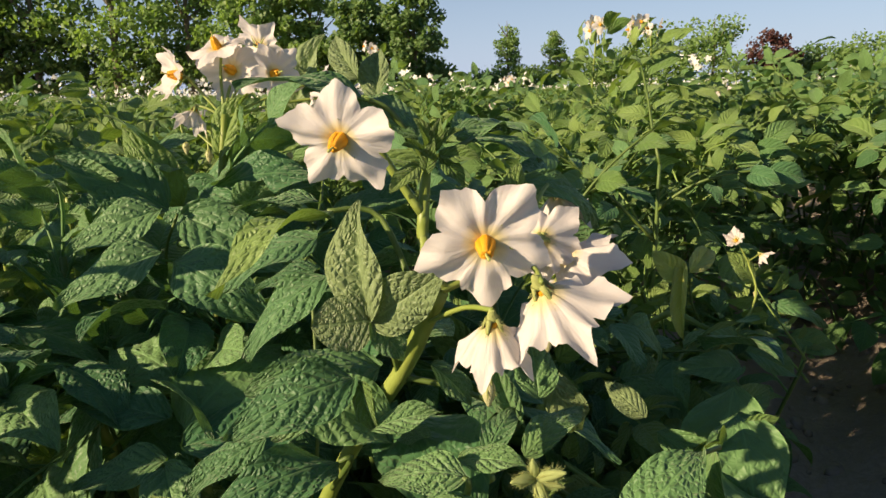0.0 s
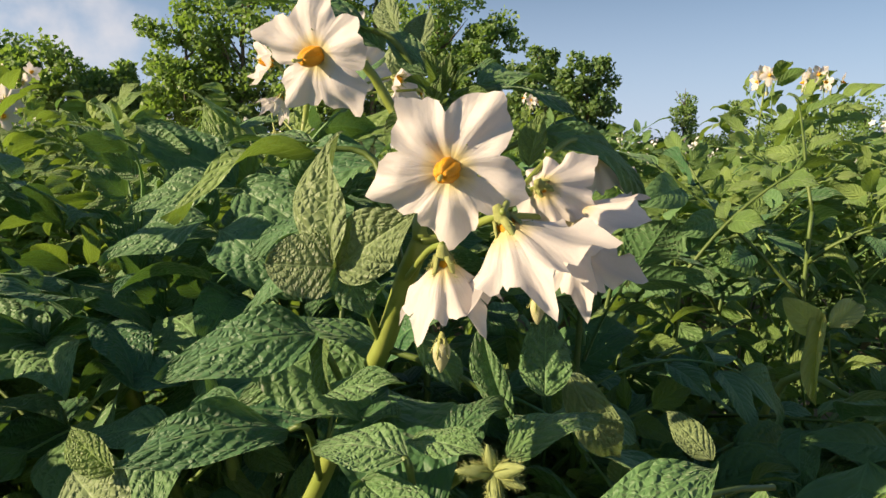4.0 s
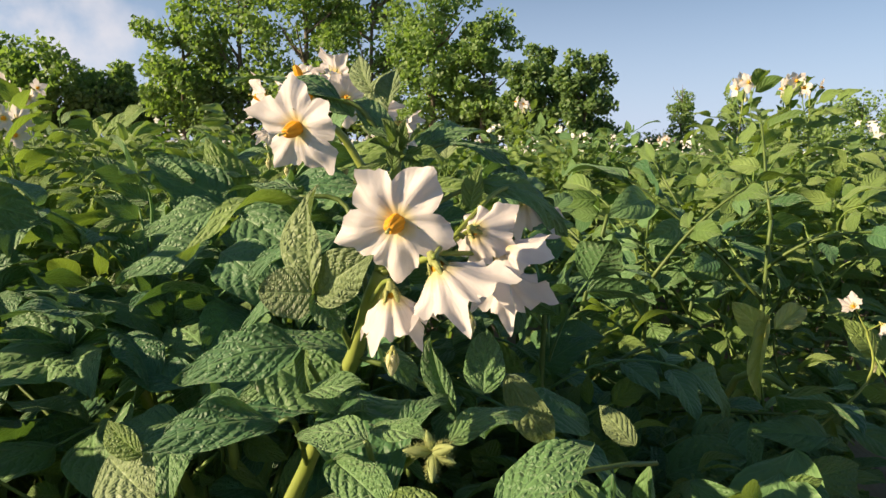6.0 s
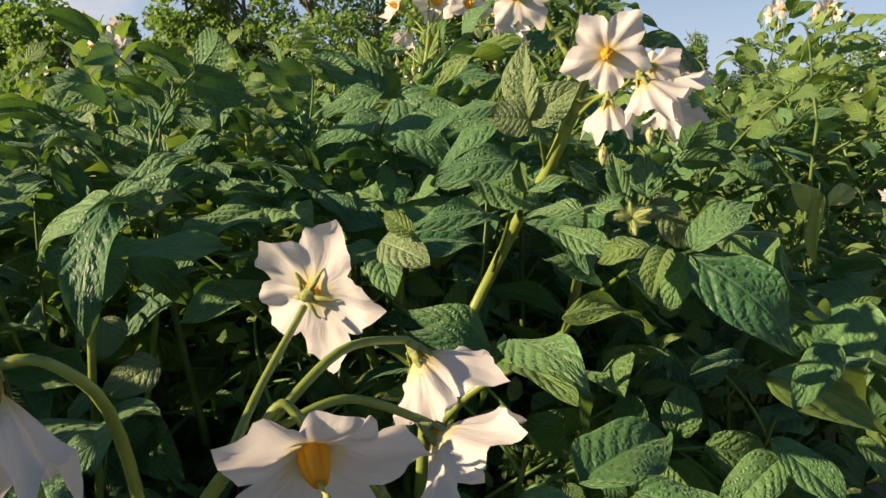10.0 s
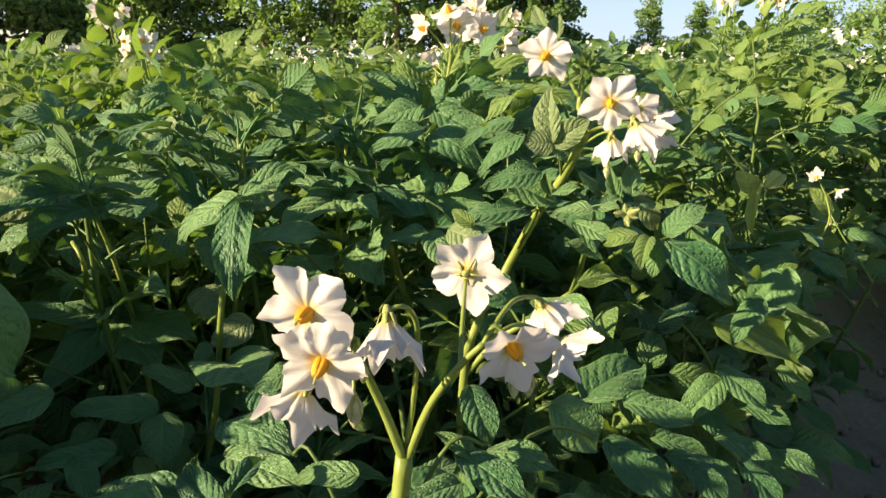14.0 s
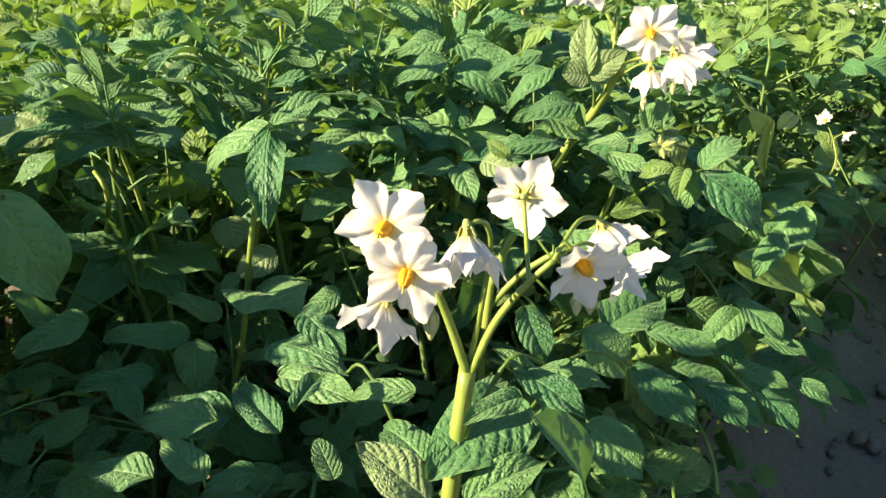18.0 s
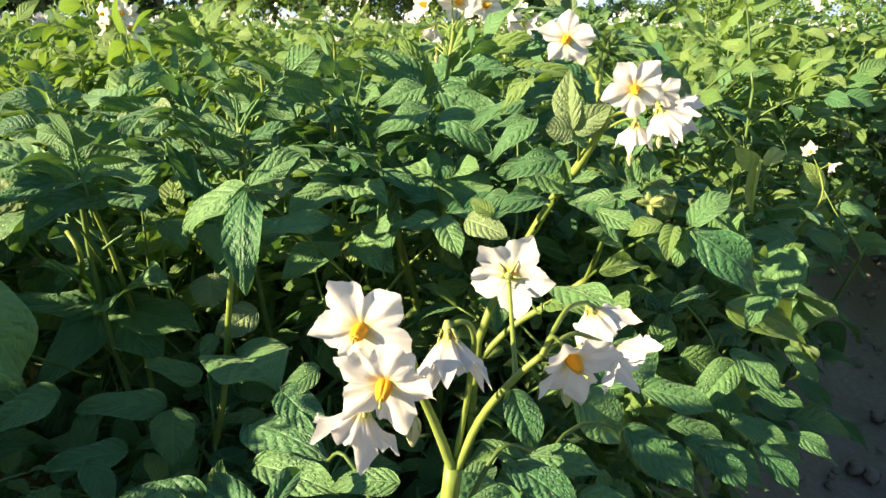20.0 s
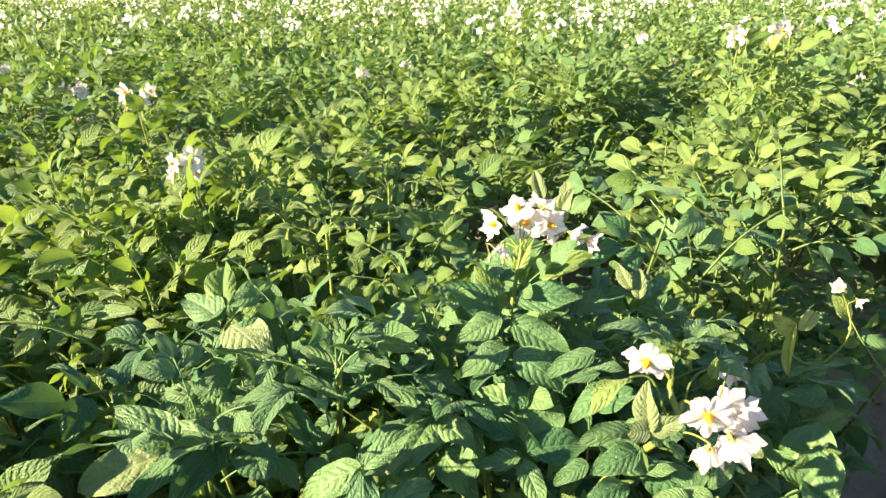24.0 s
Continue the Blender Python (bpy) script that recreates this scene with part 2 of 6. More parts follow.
# ---- mesh helpers ----
def mesh_of(name, verts, faces, material, uvs=None, smooth=True):
    me = bpy.data.meshes.new(name)
    me.from_pydata([tuple(v) for v in verts], [], [tuple(int(i) for i in f) for f in faces])
    if uvs is not None:
        lay = me.uv_layers.new(name="UVMap")
        idx = np.empty(len(me.loops), np.int32)
        me.loops.foreach_get("vertex_index", idx)
        lay.data.foreach_set("uv", np.asarray(uvs, np.float32)[idx].ravel())
    me.materials.append(material)
    if smooth:
        me.polygons.foreach_set("use_smooth", np.ones(len(me.polygons), bool))
    return me


ROOTED = set()  # things whose parts are given in the world's own metres


def hang(name, me, parent, m=None, label=""):
    """One mesh object as a part of parent, at m in the parent's space."""
    ob = new(name, me)
    ob.parent = parent
    if parent in ROOTED:
        m = Matrix.Translation(-parent.location) @ (m or Matrix())
    if m is not None:
        ob.matrix_basis = m
    return tagged(ob, label)


def thing(name, label, category, m=None, group="", kind=""):
    ob = new(name)
    ob.empty_display_size = 0.05
    if m is not None:
        ob.matrix_basis = m
    return tagged(ob, label, category, group, kind)


def grid_faces(nu, nv):
    return [(j * (nu + 1) + i, j * (nu + 1) + i + 1, (j + 1) * (nu + 1) + i + 1, (j + 1) * (nu + 1) + i) for j in range(nv) for i in range(nu)]


def bent(points, n=10):
    """A smooth curve through a few points."""
    p = [Vector(q) for q in points]
    if len(p) == 2:
        return [p[0].lerp(p[1], i / n) for i in range(n + 1)]
    out = []
    for k in range(len(p) - 1):
        a, b, c, d = p[max(k - 1, 0)], p[k], p[k + 1], p[min(k + 2, len(p) - 1)]
        steps = max(2, n // (len(p) - 1))
        for i in range(steps + (k == len(p) - 2)):
            t = i / steps
            out.append(0.5 * ((2 * b) + (c - a) * t + (2 * a - 5 * b + 4 * c - d) * t * t + (3 * b - a - 3 * c + d) * t ** 3))
    return out


def tube(points, r0, r1, sides=8, ridged=0.0, caps=True):
    """Vertices and faces of a tapering stalk along points."""
    pts = [Vector(p) for p in points]
    verts, faces, ref = [], [], Vector((0.31, 0.77, 0.56))
    for k, p in enumerate(pts):
        d = (pts[min(k + 1, len(pts) - 1)] - pts[max(k - 1, 0)]).normalized()
        u = d.cross(ref).normalized()
        v = d.cross(u)
        r = r0 + (r1 - r0) * k / (len(pts) - 1)
        for i in range(sides):
            a = 2 * math.pi * i / sides
            rr = r * (1 + ridged * math.cos(4 * a + 0.5 * k))
            verts.append(p + u * (rr * math.cos(a)) + v * (rr * math.sin(a)))
    for k in range(len(pts) - 1):
        for i in range(sides):
            j = (i + 1) % sides
            faces.append((k * sides + i, k * sides + j, (k + 1) * sides + j, (k + 1) * sides + i))
    if caps:
        faces.append(tuple(range(sides))[::-1])
        faces.append(tuple((len(pts) - 1) * sides + i for i in range(sides)))
    return verts, faces


def joined(pieces):
    verts, faces = [], []
    for v, f in pieces:
        o = len(verts)
        verts += list(v)
        faces += [tuple(i + o for i in q) for q in f]
    return verts, faces


def aim(at, along, up=(0, 0, 1), size=1.0, wide=1.0):
    """A pose whose y axis goes along and whose z axis lies near up."""
    y = Vector(along).normalized()
    x = y.cross(Vector(up))
    if x.length < 1e-4:
        x = y.cross(Vector((0.3, 0.9, 0.2)))
    x.normalize()
    z = x.cross(y)
    m = Matrix((x, y, z)).transposed().to_4x4()
    return Matrix.Translation(at) @ m @ Matrix.Diagonal((size * wide, size, size, 1))


# ---- leaflets: length 1 along y, face up ----
def leaflet_mesh(name, rng, nu, nv, width, fold, curl, wave, quilt, material, blunt=0.0, hook=0.0):
    us, vs = np.linspace(-1, 1, nu + 1), np.linspace(0, 1, nv + 1)
    ph = rng.uniform(0, 6)
    verts, uvs = [], []
    y = z = ang = 0.0
    last = 0.0
    for v in vs:
        ang = curl * v - 0.25 * curl + hook * v ** 3
        y, z, last = y + (v - last) * math.cos(ang), z - (v - last) * math.sin(ang), v
        p = math.sin(math.pi * min(1, v ** 0.78)) ** (0.74 - 0.2 * blunt) * (1 - 0.25 * (1 - blunt) * v ** 3)
        w = width * max(p, 0.012) * (1 + 0.03 * math.sin(13 * v + ph))
        for u in us:
            x = u * w
            up = fold * abs(x) - 0.9 * fold * x * x / max(width, 1e-3) * (1.2 if fold < 0 else 0.8)
            up += wave * u * abs(u) * math.sin(8.0 * v + ph + (1.3 if u > 0 else 0)) * width
            q = v * 7.0 - abs(u) ** 1.3 * 2.1
            up += quilt * (0.1 - 0.5 * math.cos(2 * math.pi * q)) * (1 - abs(u) ** 4) * min(1, abs(u) * 5) * min(1, 8 * v, 5 * (1 - v))
            verts.append((x, y + up * math.sin(ang), z + up * math.cos(ang)))
            uvs.append((0.5 + 0.5 * u, v))
    return mesh_of(name, verts, grid_faces(nu, nv), material, uvs)


def leaflet_set(nu, nv, material, count, seed, quilt=0.007, slim=1.0):
    rng = random.Random(seed)
    return [leaflet_mesh("leaflet", rng, nu, nv, slim * rng.uniform(0.25, 0.32), rng.choice((0.6, 0.8, 0.4, -0.4, 1.0)), rng.uniform(0.3, 1.25), rng.uniform(0.08, 0.22), quilt, material, rng.uniform(0, 0.15)) for _ in range(count)]


GOOD = leaflet_set(8, 20, LEAF, 8, 4)
FRESH = leaflet_set(8, 20, LEAF_YOUNG, 5, 5)


# ---- a compound leaf: a stalk with pairs of leaflets and one at the end ----
def leaf_plan(rng, length, pairs=3, droop=1.0, size=0.30):
    """Points of the stalk from the origin along +y, and the leaflets' poses."""
    n, pts, a, p = 9, [], rng.uniform(0.15, 0.55), Vector((0, 0, 0))
    yaw = 0.0
    for k in range(n + 1):
        pts.append(p.copy())
        a -= droop * rng.uniform(0.10, 0.17)
        yaw += rng.uniform(-0.06, 0.06)
        p = p + Vector((math.sin(yaw) * math.cos(a), math.cos(yaw) * math.cos(a), math.sin(a))) * (length / n)
    spots = []

    def put(f, side, s):
        i = f * n
        k = min(int(i), n - 1)
        at = pts[k].lerp(pts[k + 1], i - k)
        d = (pts[k + 1] - pts[k]).normalized()
        right = d.cross(Vector((0, 0, 1))).normalized()
        up = right.cross(d)
        way = d if side == 0 else right * side * 0.9 + d * rng.uniform(0.25, 0.6)
        way = way + up * rng.uniform(-0.55, 0.55)
        face = up + right * rng.uniform(-1.0, 1.0) + d * rng.uniform(-0.7, 0.5)
        stalk = 0.0 if side == 0 else 0.05 * length
        spots.append(aim(at + way.normalized() * stalk, way, face, s * length, rng.uniform(0.9, 1.12)))

    put(1.0, 0, size * rng.uniform(1.15, 1.35))
    for q in range(pairs):
        f = 0.88 - q * 0.72 / pairs - rng.uniform(0.03, 0.07)
        s = size * (1.08 - 0.2 * q)
        for side in (-1, 1):
            put(f + rng.uniform(-0.02, 0.02), side, s * rng.uniform(0.85, 1.1))
        if q and rng.random() < 0.8:
            put(f + 0.1, rng.choice((-1, 1)), size * rng.uniform(0.25, 0.4))
    return pts, spots


def compound_leaf(rng, parent, m, length, meshes, pairs=3, droop=1.0, size=0.30, label=""):
    pts, spots = leaf_plan(rng, length, pairs, droop, size)
    leaf = hang("leaf", mesh_of("leaf", *tube(pts, 0.0021, 0.0011, 5), STEM_DARK), parent, m, label)
    for s in spots:
        hang("leaflet", rng.choice(meshes), leaf, s)
    return leaf


# ---- flowers: face along +z ----
def corolla_mesh(rng, open_to, na=80, nr=10, notch=0.67, swing=14, roll=0.0, pleats=1.0):
    """A five-lobed star of fused petals, radius 1. open_to: degrees from the axis at the rim; notch: how far the petals are
    grown together; swing: how unevenly they stand; roll: how far their edges curl back."""
    verts, uvs, faces = [], [], []
    start, twist = 62.0, rng.uniform(-0.1, 0.1)
    lobes = [(rng.uniform(0.90, 1.08), rng.uniform(-swing, swing), rng.uniform(0.6, 1.4)) for _ in range(5)]
    for i in range(na):
        th = 2 * math.pi * i / na
        k = int(5 * i / na)
        phi = 2 * ((5 * i / na) % 1) - 1
        size, tip, crease = lobes[k]
        edge = abs(phi) ** 3
        nk = (k + (1 if phi > 0 else -1)) % 5
        size, tip = size * (1 - 0.5 * edge) + lobes[nk][0] * 0.5 * edge, tip * (1 - edge)
        reach = size * (notch + (0.93 - notch) * (1 - abs(phi) ** 2.6) ** 0.8 + 0.16 * max(0, 1 - abs(phi) / 0.40) ** 1.3 + 0.012 * math.sin(37 * th) + 0.008 * math.sin(61 * th))
        rad = up = 0.0
        for j in range(nr + 1):
            t = j / nr
            al = radians(start + (open_to + tip - start) * min(1, t * 1.35) + 10 * t * t * (open_to > 70) + 30 * t ** 3 * (open_to < 60) + roll * t * t * (phi * phi - 0.25) * 60)
            if j:
                rad += reach / nr * math.sin(al)
                up += reach / nr * math.cos(al)
            pleat = (0.060 * pleats * crease * math.cos(2 * math.pi * phi) + 0.03 * math.sin(5 * th + 3 * k) + 0.026 * math.sin(17 * th + 2 * crease + 3 * t) * t) * t * t + 0.11 * t * noise.noise((3.1 * rad * math.cos(th) + 7 * twist, 3.1 * rad * math.sin(th), open_to))
            pinch = max(0.02, rad)
            verts.append((pinch * math.cos(th + twist * t), pinch * math.sin(th + twist * t), up + pleat))
            uvs.append((i / na, t * reach))
    for i in range(na):
        for j in range(nr):
            a, b = i * (nr + 1) + j, ((i + 1) % na) * (nr + 1) + j
            faces.append((a, a + 1, b + 1, b))
    return mesh_of("flower", verts, faces, PETAL, uvs)


def anther_mesh(steps=8, sides=7):
    pieces = []
    for k in range(5):
        a = 2 * math.pi * k / 5
        c, s = math.cos(a), math.sin(a)
        path = [(0.038 * c, 0.038 * s, 0.02), (0.070 * c, 0.070 * s, 0.09), (0.077 * c, 0.077 * s, 0.20), (0.060 * c, 0.060 * s, 0.31), (0.030 * c, 0.030 * s, 0.40)]
        v, f = tube(bent(path, steps), 0.090, 0.050, sides)
        pieces.append((v, f))
    return mesh_of("anther_cone", *joined(pieces), ANTHER)


def style_mesh():
    return mesh_of("style", *joined([tube(bent([(0, 0, 0.34), (0.01, 0, 0.47), (0.035, 0, 0.57)], 6), 0.022, 0.018, 6), tube([(0.033, 0, 0.56), (0.04, 0, 0.61)], 0.032, 0.026, 6)]), STYLE)


def calyx_mesh(rng, length=0.55, spread=0.9):
    verts, faces = tube(bent([(0, 0, -0.16), (0, 0, -0.08), (0, 0, 0.0)], 4), 0.05, 0.14, 10)
    pieces = [(verts, faces)]
    for k in range(5):
        a = 2 * math.pi * (k + 0.5) / 5 + rng.uniform(-0.1, 0.1)
        d = Vector((math.cos(a), math.sin(a), 0))
        pts = [d * 0.13 + Vector((0, 0, -0.03)), d * (0.13 + spread * length * 0.4) + Vector((0, 0, 0.05)), d * (0.13 + spread * length * 0.75) + Vector((0, 0, 0.10)), d * (0.13 + spread * length) + Vector((0, 0, 0.20))]
        side = Vector((-d.y, d.x, 0))
        v, f = [], []
        for q, w in zip(pts, (0.055, 0.048, 0.026, 0.005)):
            v += [q - side * w, q + Vector((0, 0, -0.035)), q + side * w, q + Vector((0, 0, 0.02))]
        for j in range(3):
            for i in range(4):
                f.append((j * 4 + i, j * 4 + (i + 1) % 4, j * 4 + 4 + (i + 1) % 4, j * 4 + 4 + i))
        f += [(3, 2, 1, 0), (12, 13, 14, 15)]
        pieces.append((v, f))
    return mesh_of("calyx", *joined(pieces), CALYX)


def bud_mesh(rng):
    verts, faces, ns, nr = [], [], 8, 12
    for j in range(ns + 1):
        t = j / ns
        r = 0.34 * math.sin(math.pi * (0.06 + 0.90 * t ** 0.85)) ** 0.8 * (1 - 0.25 * t)
        for i in range(nr):
            a = 2 * math.pi * i / nr
            rr = r * (1 + 0.07 * math.cos(5 * a + 1.5 * t))
            verts.append((rr * math.cos(a), rr * math.sin(a), 1.15 * t))
    for j in range(ns):
        for i in range(nr):
            k = (i + 1) % nr
            faces.append((j * nr + i, j * nr + k, (j + 1) * nr + k, (j + 1) * nr + i))
    faces += [tuple(range(nr))[::-1], tuple(ns * nr + i for i in range(nr))]
    return mesh_of("bud", verts, faces, BUD)


def slim_calyx_mesh(rng):
    """Five narrow sepals that lie along the outside of a bell or bud, with bristles."""
    pieces = [tube(bent([(0, 0, -0.20), (0, 0, -0.10), (0, 0, 0.02)], 5), 0.05, 0.13, 10)]
    for k in range(5):
        a = 2 * math.pi * (k + 0.5) / 5 + rng.uniform(-0.15, 0.15)
        d = Vector((math.cos(a), math.sin(a), 0))
        side = Vector((-d.y, d.x, 0))
        reach = rng.uniform(0.42, 0.62)
        v, f = [], []
        for t, w in zip((0, 0.3, 0.65, 1.0), (0.075, 0.060, 0.034, 0.006)):
            q = d * (0.12 + 0.17 * t + rng.uniform(-0.01, 0.03) * t) + Vector((0, 0, -0.03 + reach * t))
            v += [q - side * w, q - d * 0.012, q + side * w, q + d * 0.022]
        for j in range(3):
            for i in range(4):
                f.append((j * 4 + i, j * 4 + (i + 1) % 4, j * 4 + 4 + (i + 1) % 4, j * 4 + 4 + i))
        f += [(3, 2, 1, 0), (12, 13, 14, 15)]
        pieces.append((v, f))
        for _ in range(9):
            t = rng.uniform(0, 0.9)
            p = d * (0.13 + 0.18 * t) + Vector((0, 0, reach * t)) + side * rng.uniform(-0.05, 0.05)
            e = p + (d + side * rng.uniform(-0.8, 0.8) + Vector((0, 0, rng.uniform(-0.3, 0.6)))).normalized() * rng.uniform(0.07, 0.14)
            pieces.append(tube([p, e], 0.007, 0.002, 3))
    return mesh_of("calyx", *joined(pieces), CALYX)


FR = random.Random(21)
FLAT = [corolla_mesh(FR, a) for a in (88, 96, 80)]
FAR_FORMS = [corolla_mesh(FR, a, 30, 4, 0.58, 20) for a in (86, 70, 60)]
CUP = [corolla_mesh(FR, a, notch=0.62) for a in (62, 55)]
BELL = [corolla_mesh(FR, a, notch=0.66, swing=9, pleats=1.7) for a in (29, 21, 35)]
LOOSE = [corolla_mesh(FR, a, notch=0.68, swing=20, roll=0.5) for a in (86, 78, 64)]
ANTHERS, ANTHERS_FAR, STYLES = anther_mesh(), anther_mesh(4, 5), style_mesh()
CALYX_WIDE, CALYX_SLIM = calyx_mesh(FR, 0.4, 0.9), slim_calyx_mesh(FR)
BUDS = [bud_mesh(FR) for _ in range(2)]


def face_along(at, axis, size, spin=0.0):
    z = Vector(axis).normalized()
    return Matrix.Translation(at) @ z.to_track_quat("Z", "Y").to_matrix().to_4x4() @ pose(0, 0, 0, 0, 0, spin) @ Matrix.Scale(size, 4)


def flower(parent, at, axis, size=0.018, form=None, spin=0.0, label="", fine=True):
    """A flower whose heart is at `at` and which faces along axis, with anthers and calyx."""
    form = form or FLAT[0]
    f = hang("flower", form, parent, face_along(at, axis, size, spin), label)
    small = Matrix.Scale(0.72, 4) if form in BELL else None
    hang("anther_cone", ANTHERS if fine else ANTHERS_FAR, f, small, "orange-yellow anther cone")
    if fine:
        hang("style", STYLES, f, small)
    hang("calyx", CALYX_SLIM if form in BELL else CALYX_WIDE, f, Matrix.Translation((0, 0, -0.03)) @ Matrix.Scale(0.78, 4), "hairy green calyx")
    return f


def hair_mesh(rng, count=110):
    """Fine bristles standing off a bud."""
    verts, faces = [], []
    for k in range(count):
        a, t = rng.uniform(0, 6.283), rng.uniform(0.05, 1.05)
        r = 0.30 * math.sin(math.pi * (0.1 + 0.8 * t / 1.15))
        d = Vector((math.cos(a), math.sin(a), rng.uniform(0.1, 0.9))).normalized()
        p = Vector((r * math.cos(a), r * math.sin(a), t))
        s = d.cross(Vector((0.2, 0.5, 0.8))).normalized() * 0.008
        u = d.cross(s).normalized() * 0.008
        o = len(verts)
        verts += [p + s, p - s * 0.5 + u, p - s * 0.5 - u, p + d * rng.uniform(0.15, 0.40)]
        faces += [(o, o + 1, o + 3), (o + 1, o + 2, o + 3), (o + 2, o, o + 3)]
    return mesh_of("hairs", verts, faces, YOUNG_BUD)


HAIRS = hair_mesh(FR)


def bud(parent, at, axis, size=0.007, hairy=False):
    if hairy:
        f = hang("bud", FR.choice(BUDS), parent, face_along(at, axis, size, FR.uniform(0, 360)) @ Matrix.Diagonal((0.62, 0.62, 1, 1)), "bristly green young flower bud")
        f.data = f.data.copy()
        f.data.materials[0] = YOUNG_BUD
        hang("hairs", HAIRS, f)
        hang("calyx", CALYX_SLIM, f, Matrix.Diagonal((1.3, 1.3, 1.5, 1)), "hairy green calyx with long sepals")
        return f
    f = hang("bud", FR.choice(BUDS), parent, face_along(at, axis, size, FR.uniform(0, 360)), "closed pale yellow-green flower bud")
    hang("calyx", CALYX_SLIM, f, Matrix.Scale(1.25, 4), "hairy green calyx")
    return f


def stalk(parent, points, r0=0.0012, r1=0.0009, name="flower_stalk", material=None, sides=6, n=10, label=""):
    return hang(name, mesh_of(name, *tube(bent(points, n), r0, r1, sides, 0.06 if r0 > 0.003 else 0), material or STEM), parent, None, label)


def truss(rng, parent, foot, top, count=6, buds=3, size=0.016, forms=None):
    """A flower stalk from foot to top with a head of flowers and buds, facing the light."""
    foot, top = Vector(foot), Vector(top)
    mid = foot.lerp(top, 0.6) + Vector((rng.uniform(-0.01, 0.01), rng.uniform(-0.01, 0.01), 0))
    stalk(parent, [foot, mid, top], 0.0021, 0.0015)
    for k in range(count + buds):
        a = rng.uniform(0, 2 * math.pi) if k >= count else 2 * math.pi * k / count + rng.uniform(-0.4, 0.4)
        out = Vector((math.cos(a), math.sin(a), 0))
        if k < count:
            at = top + out * rng.uniform(0.010, 0.026) + Vector((0, 0, rng.uniform(-0.004, 0.018)))
            axis = out + Vector((-0.35, -0.35, rng.uniform(-0.3, 0.35)))
            stalk(parent, [top, top.lerp(at, 0.5) + Vector((0, 0, 0.006)), at - axis.normalized() * 0.003], 0.0008, 0.0007)
            flower(parent, at, axis, size * rng.uniform(0.9, 1.1), rng.choice(forms or FAR_FORMS), rng.uniform(0, 72), fine=False)
        else:
            at = top + out * rng.uniform(0.012, 0.022) + Vector((0, 0, rng.uniform(-0.03, -0.012)))
            stalk(parent, [top, top.lerp(at, 0.6) + Vector((0, 0, 0.008)), at], 0.0008, 0.0007)
            bud(parent, at, (out.x * 0.3, out.y * 0.3, -1), rng.uniform(0.006, 0.008))


# ---- rows: ridges run away to the right of the view ----
ROW_DIR = Vector((0.42, 0.907, 0)).normalized()
ROW_SIDE = Vector((ROW_DIR.y, -ROW_DIR.x, 0))
PITCH, FIRST = 0.76, -0.25


def ridge_height(s):
    """Height of the soil at the distance s across the rows."""
    c = math.cos(2 * math.pi * (s - FIRST) / PITCH)
    return 0.10 + 0.10 * c


def on_row(k, along, off=0.0):
    s = FIRST + PITCH * k + off
    p = ROW_SIDE * s + ROW_DIR * along
    return Vector((p.x, p.y, ridge_height(s)))


# ---- a potato plant ----
def potato_plant(rng, height, meshes, stems=4, leaves=6, lean=(0, 0), flowers=0, label="", pairs=3, spread=1.0, size=0.28):
    plant = thing("potato_plant", label or "bushy potato plant with dark green compound leaves on the ridge", "potato plant", group="potato plants in the rows")
    for k in range(stems):
        a = 2 * math.pi * k / stems + rng.uniform(-0.5, 0.5)
        out = Vector((math.cos(a), math.sin(a), 0)) * spread
        h = height * rng.uniform(0.82, 1.05)
        foot = out * 0.02
        tip = out * rng.uniform(0.06, 0.15) + Vector((lean[0], lean[1], h))
        midp = out * rng.uniform(0.05, 0.10) + Vector((lean[0] * 0.3, lean[1] * 0.3, h * 0.5))
        line = bent([foot - Vector((0, 0, 0.03)), midp, tip], 12)
        hang("stem", mesh_of("stem", *tube(line, 0.0036, 0.0020, 7, 0.08), STEM_FIELD), plant)
        for q in range(leaves):
            f = 0.22 + 0.77 * q / (leaves - 1)
            at = line[min(len(line) - 1, int(f * (len(line) - 1) + 0.5))]
            az = a + 2.4 * q + rng.uniform(-0.5, 0.5)
            up = -0.15 + 1.35 * f ** 2.5 + rng.uniform(-0.2, 0.2)
            way = Vector((math.cos(az), math.sin(az), up))
            L = rng.uniform(0.16, 0.23) * (1.0 if f < 0.8 else 0.78)
            compound_leaf(rng, plant, aim(at, way, (-0.55 * f, -0.55 * f, 1)), L, meshes if f < 0.9 else FRESH, pairs if f < 0.85 else 2, rng.uniform(0.1, 0.9), size)
        if k < flowers:
            truss(rng, plant, line[-2], tip + Vector((rng.uniform(-0.03, 0.03), rng.uniform(-0.03, 0.03), rng.uniform(0.05, 0.10))), rng.randint(3, 6), 3)
    return plant


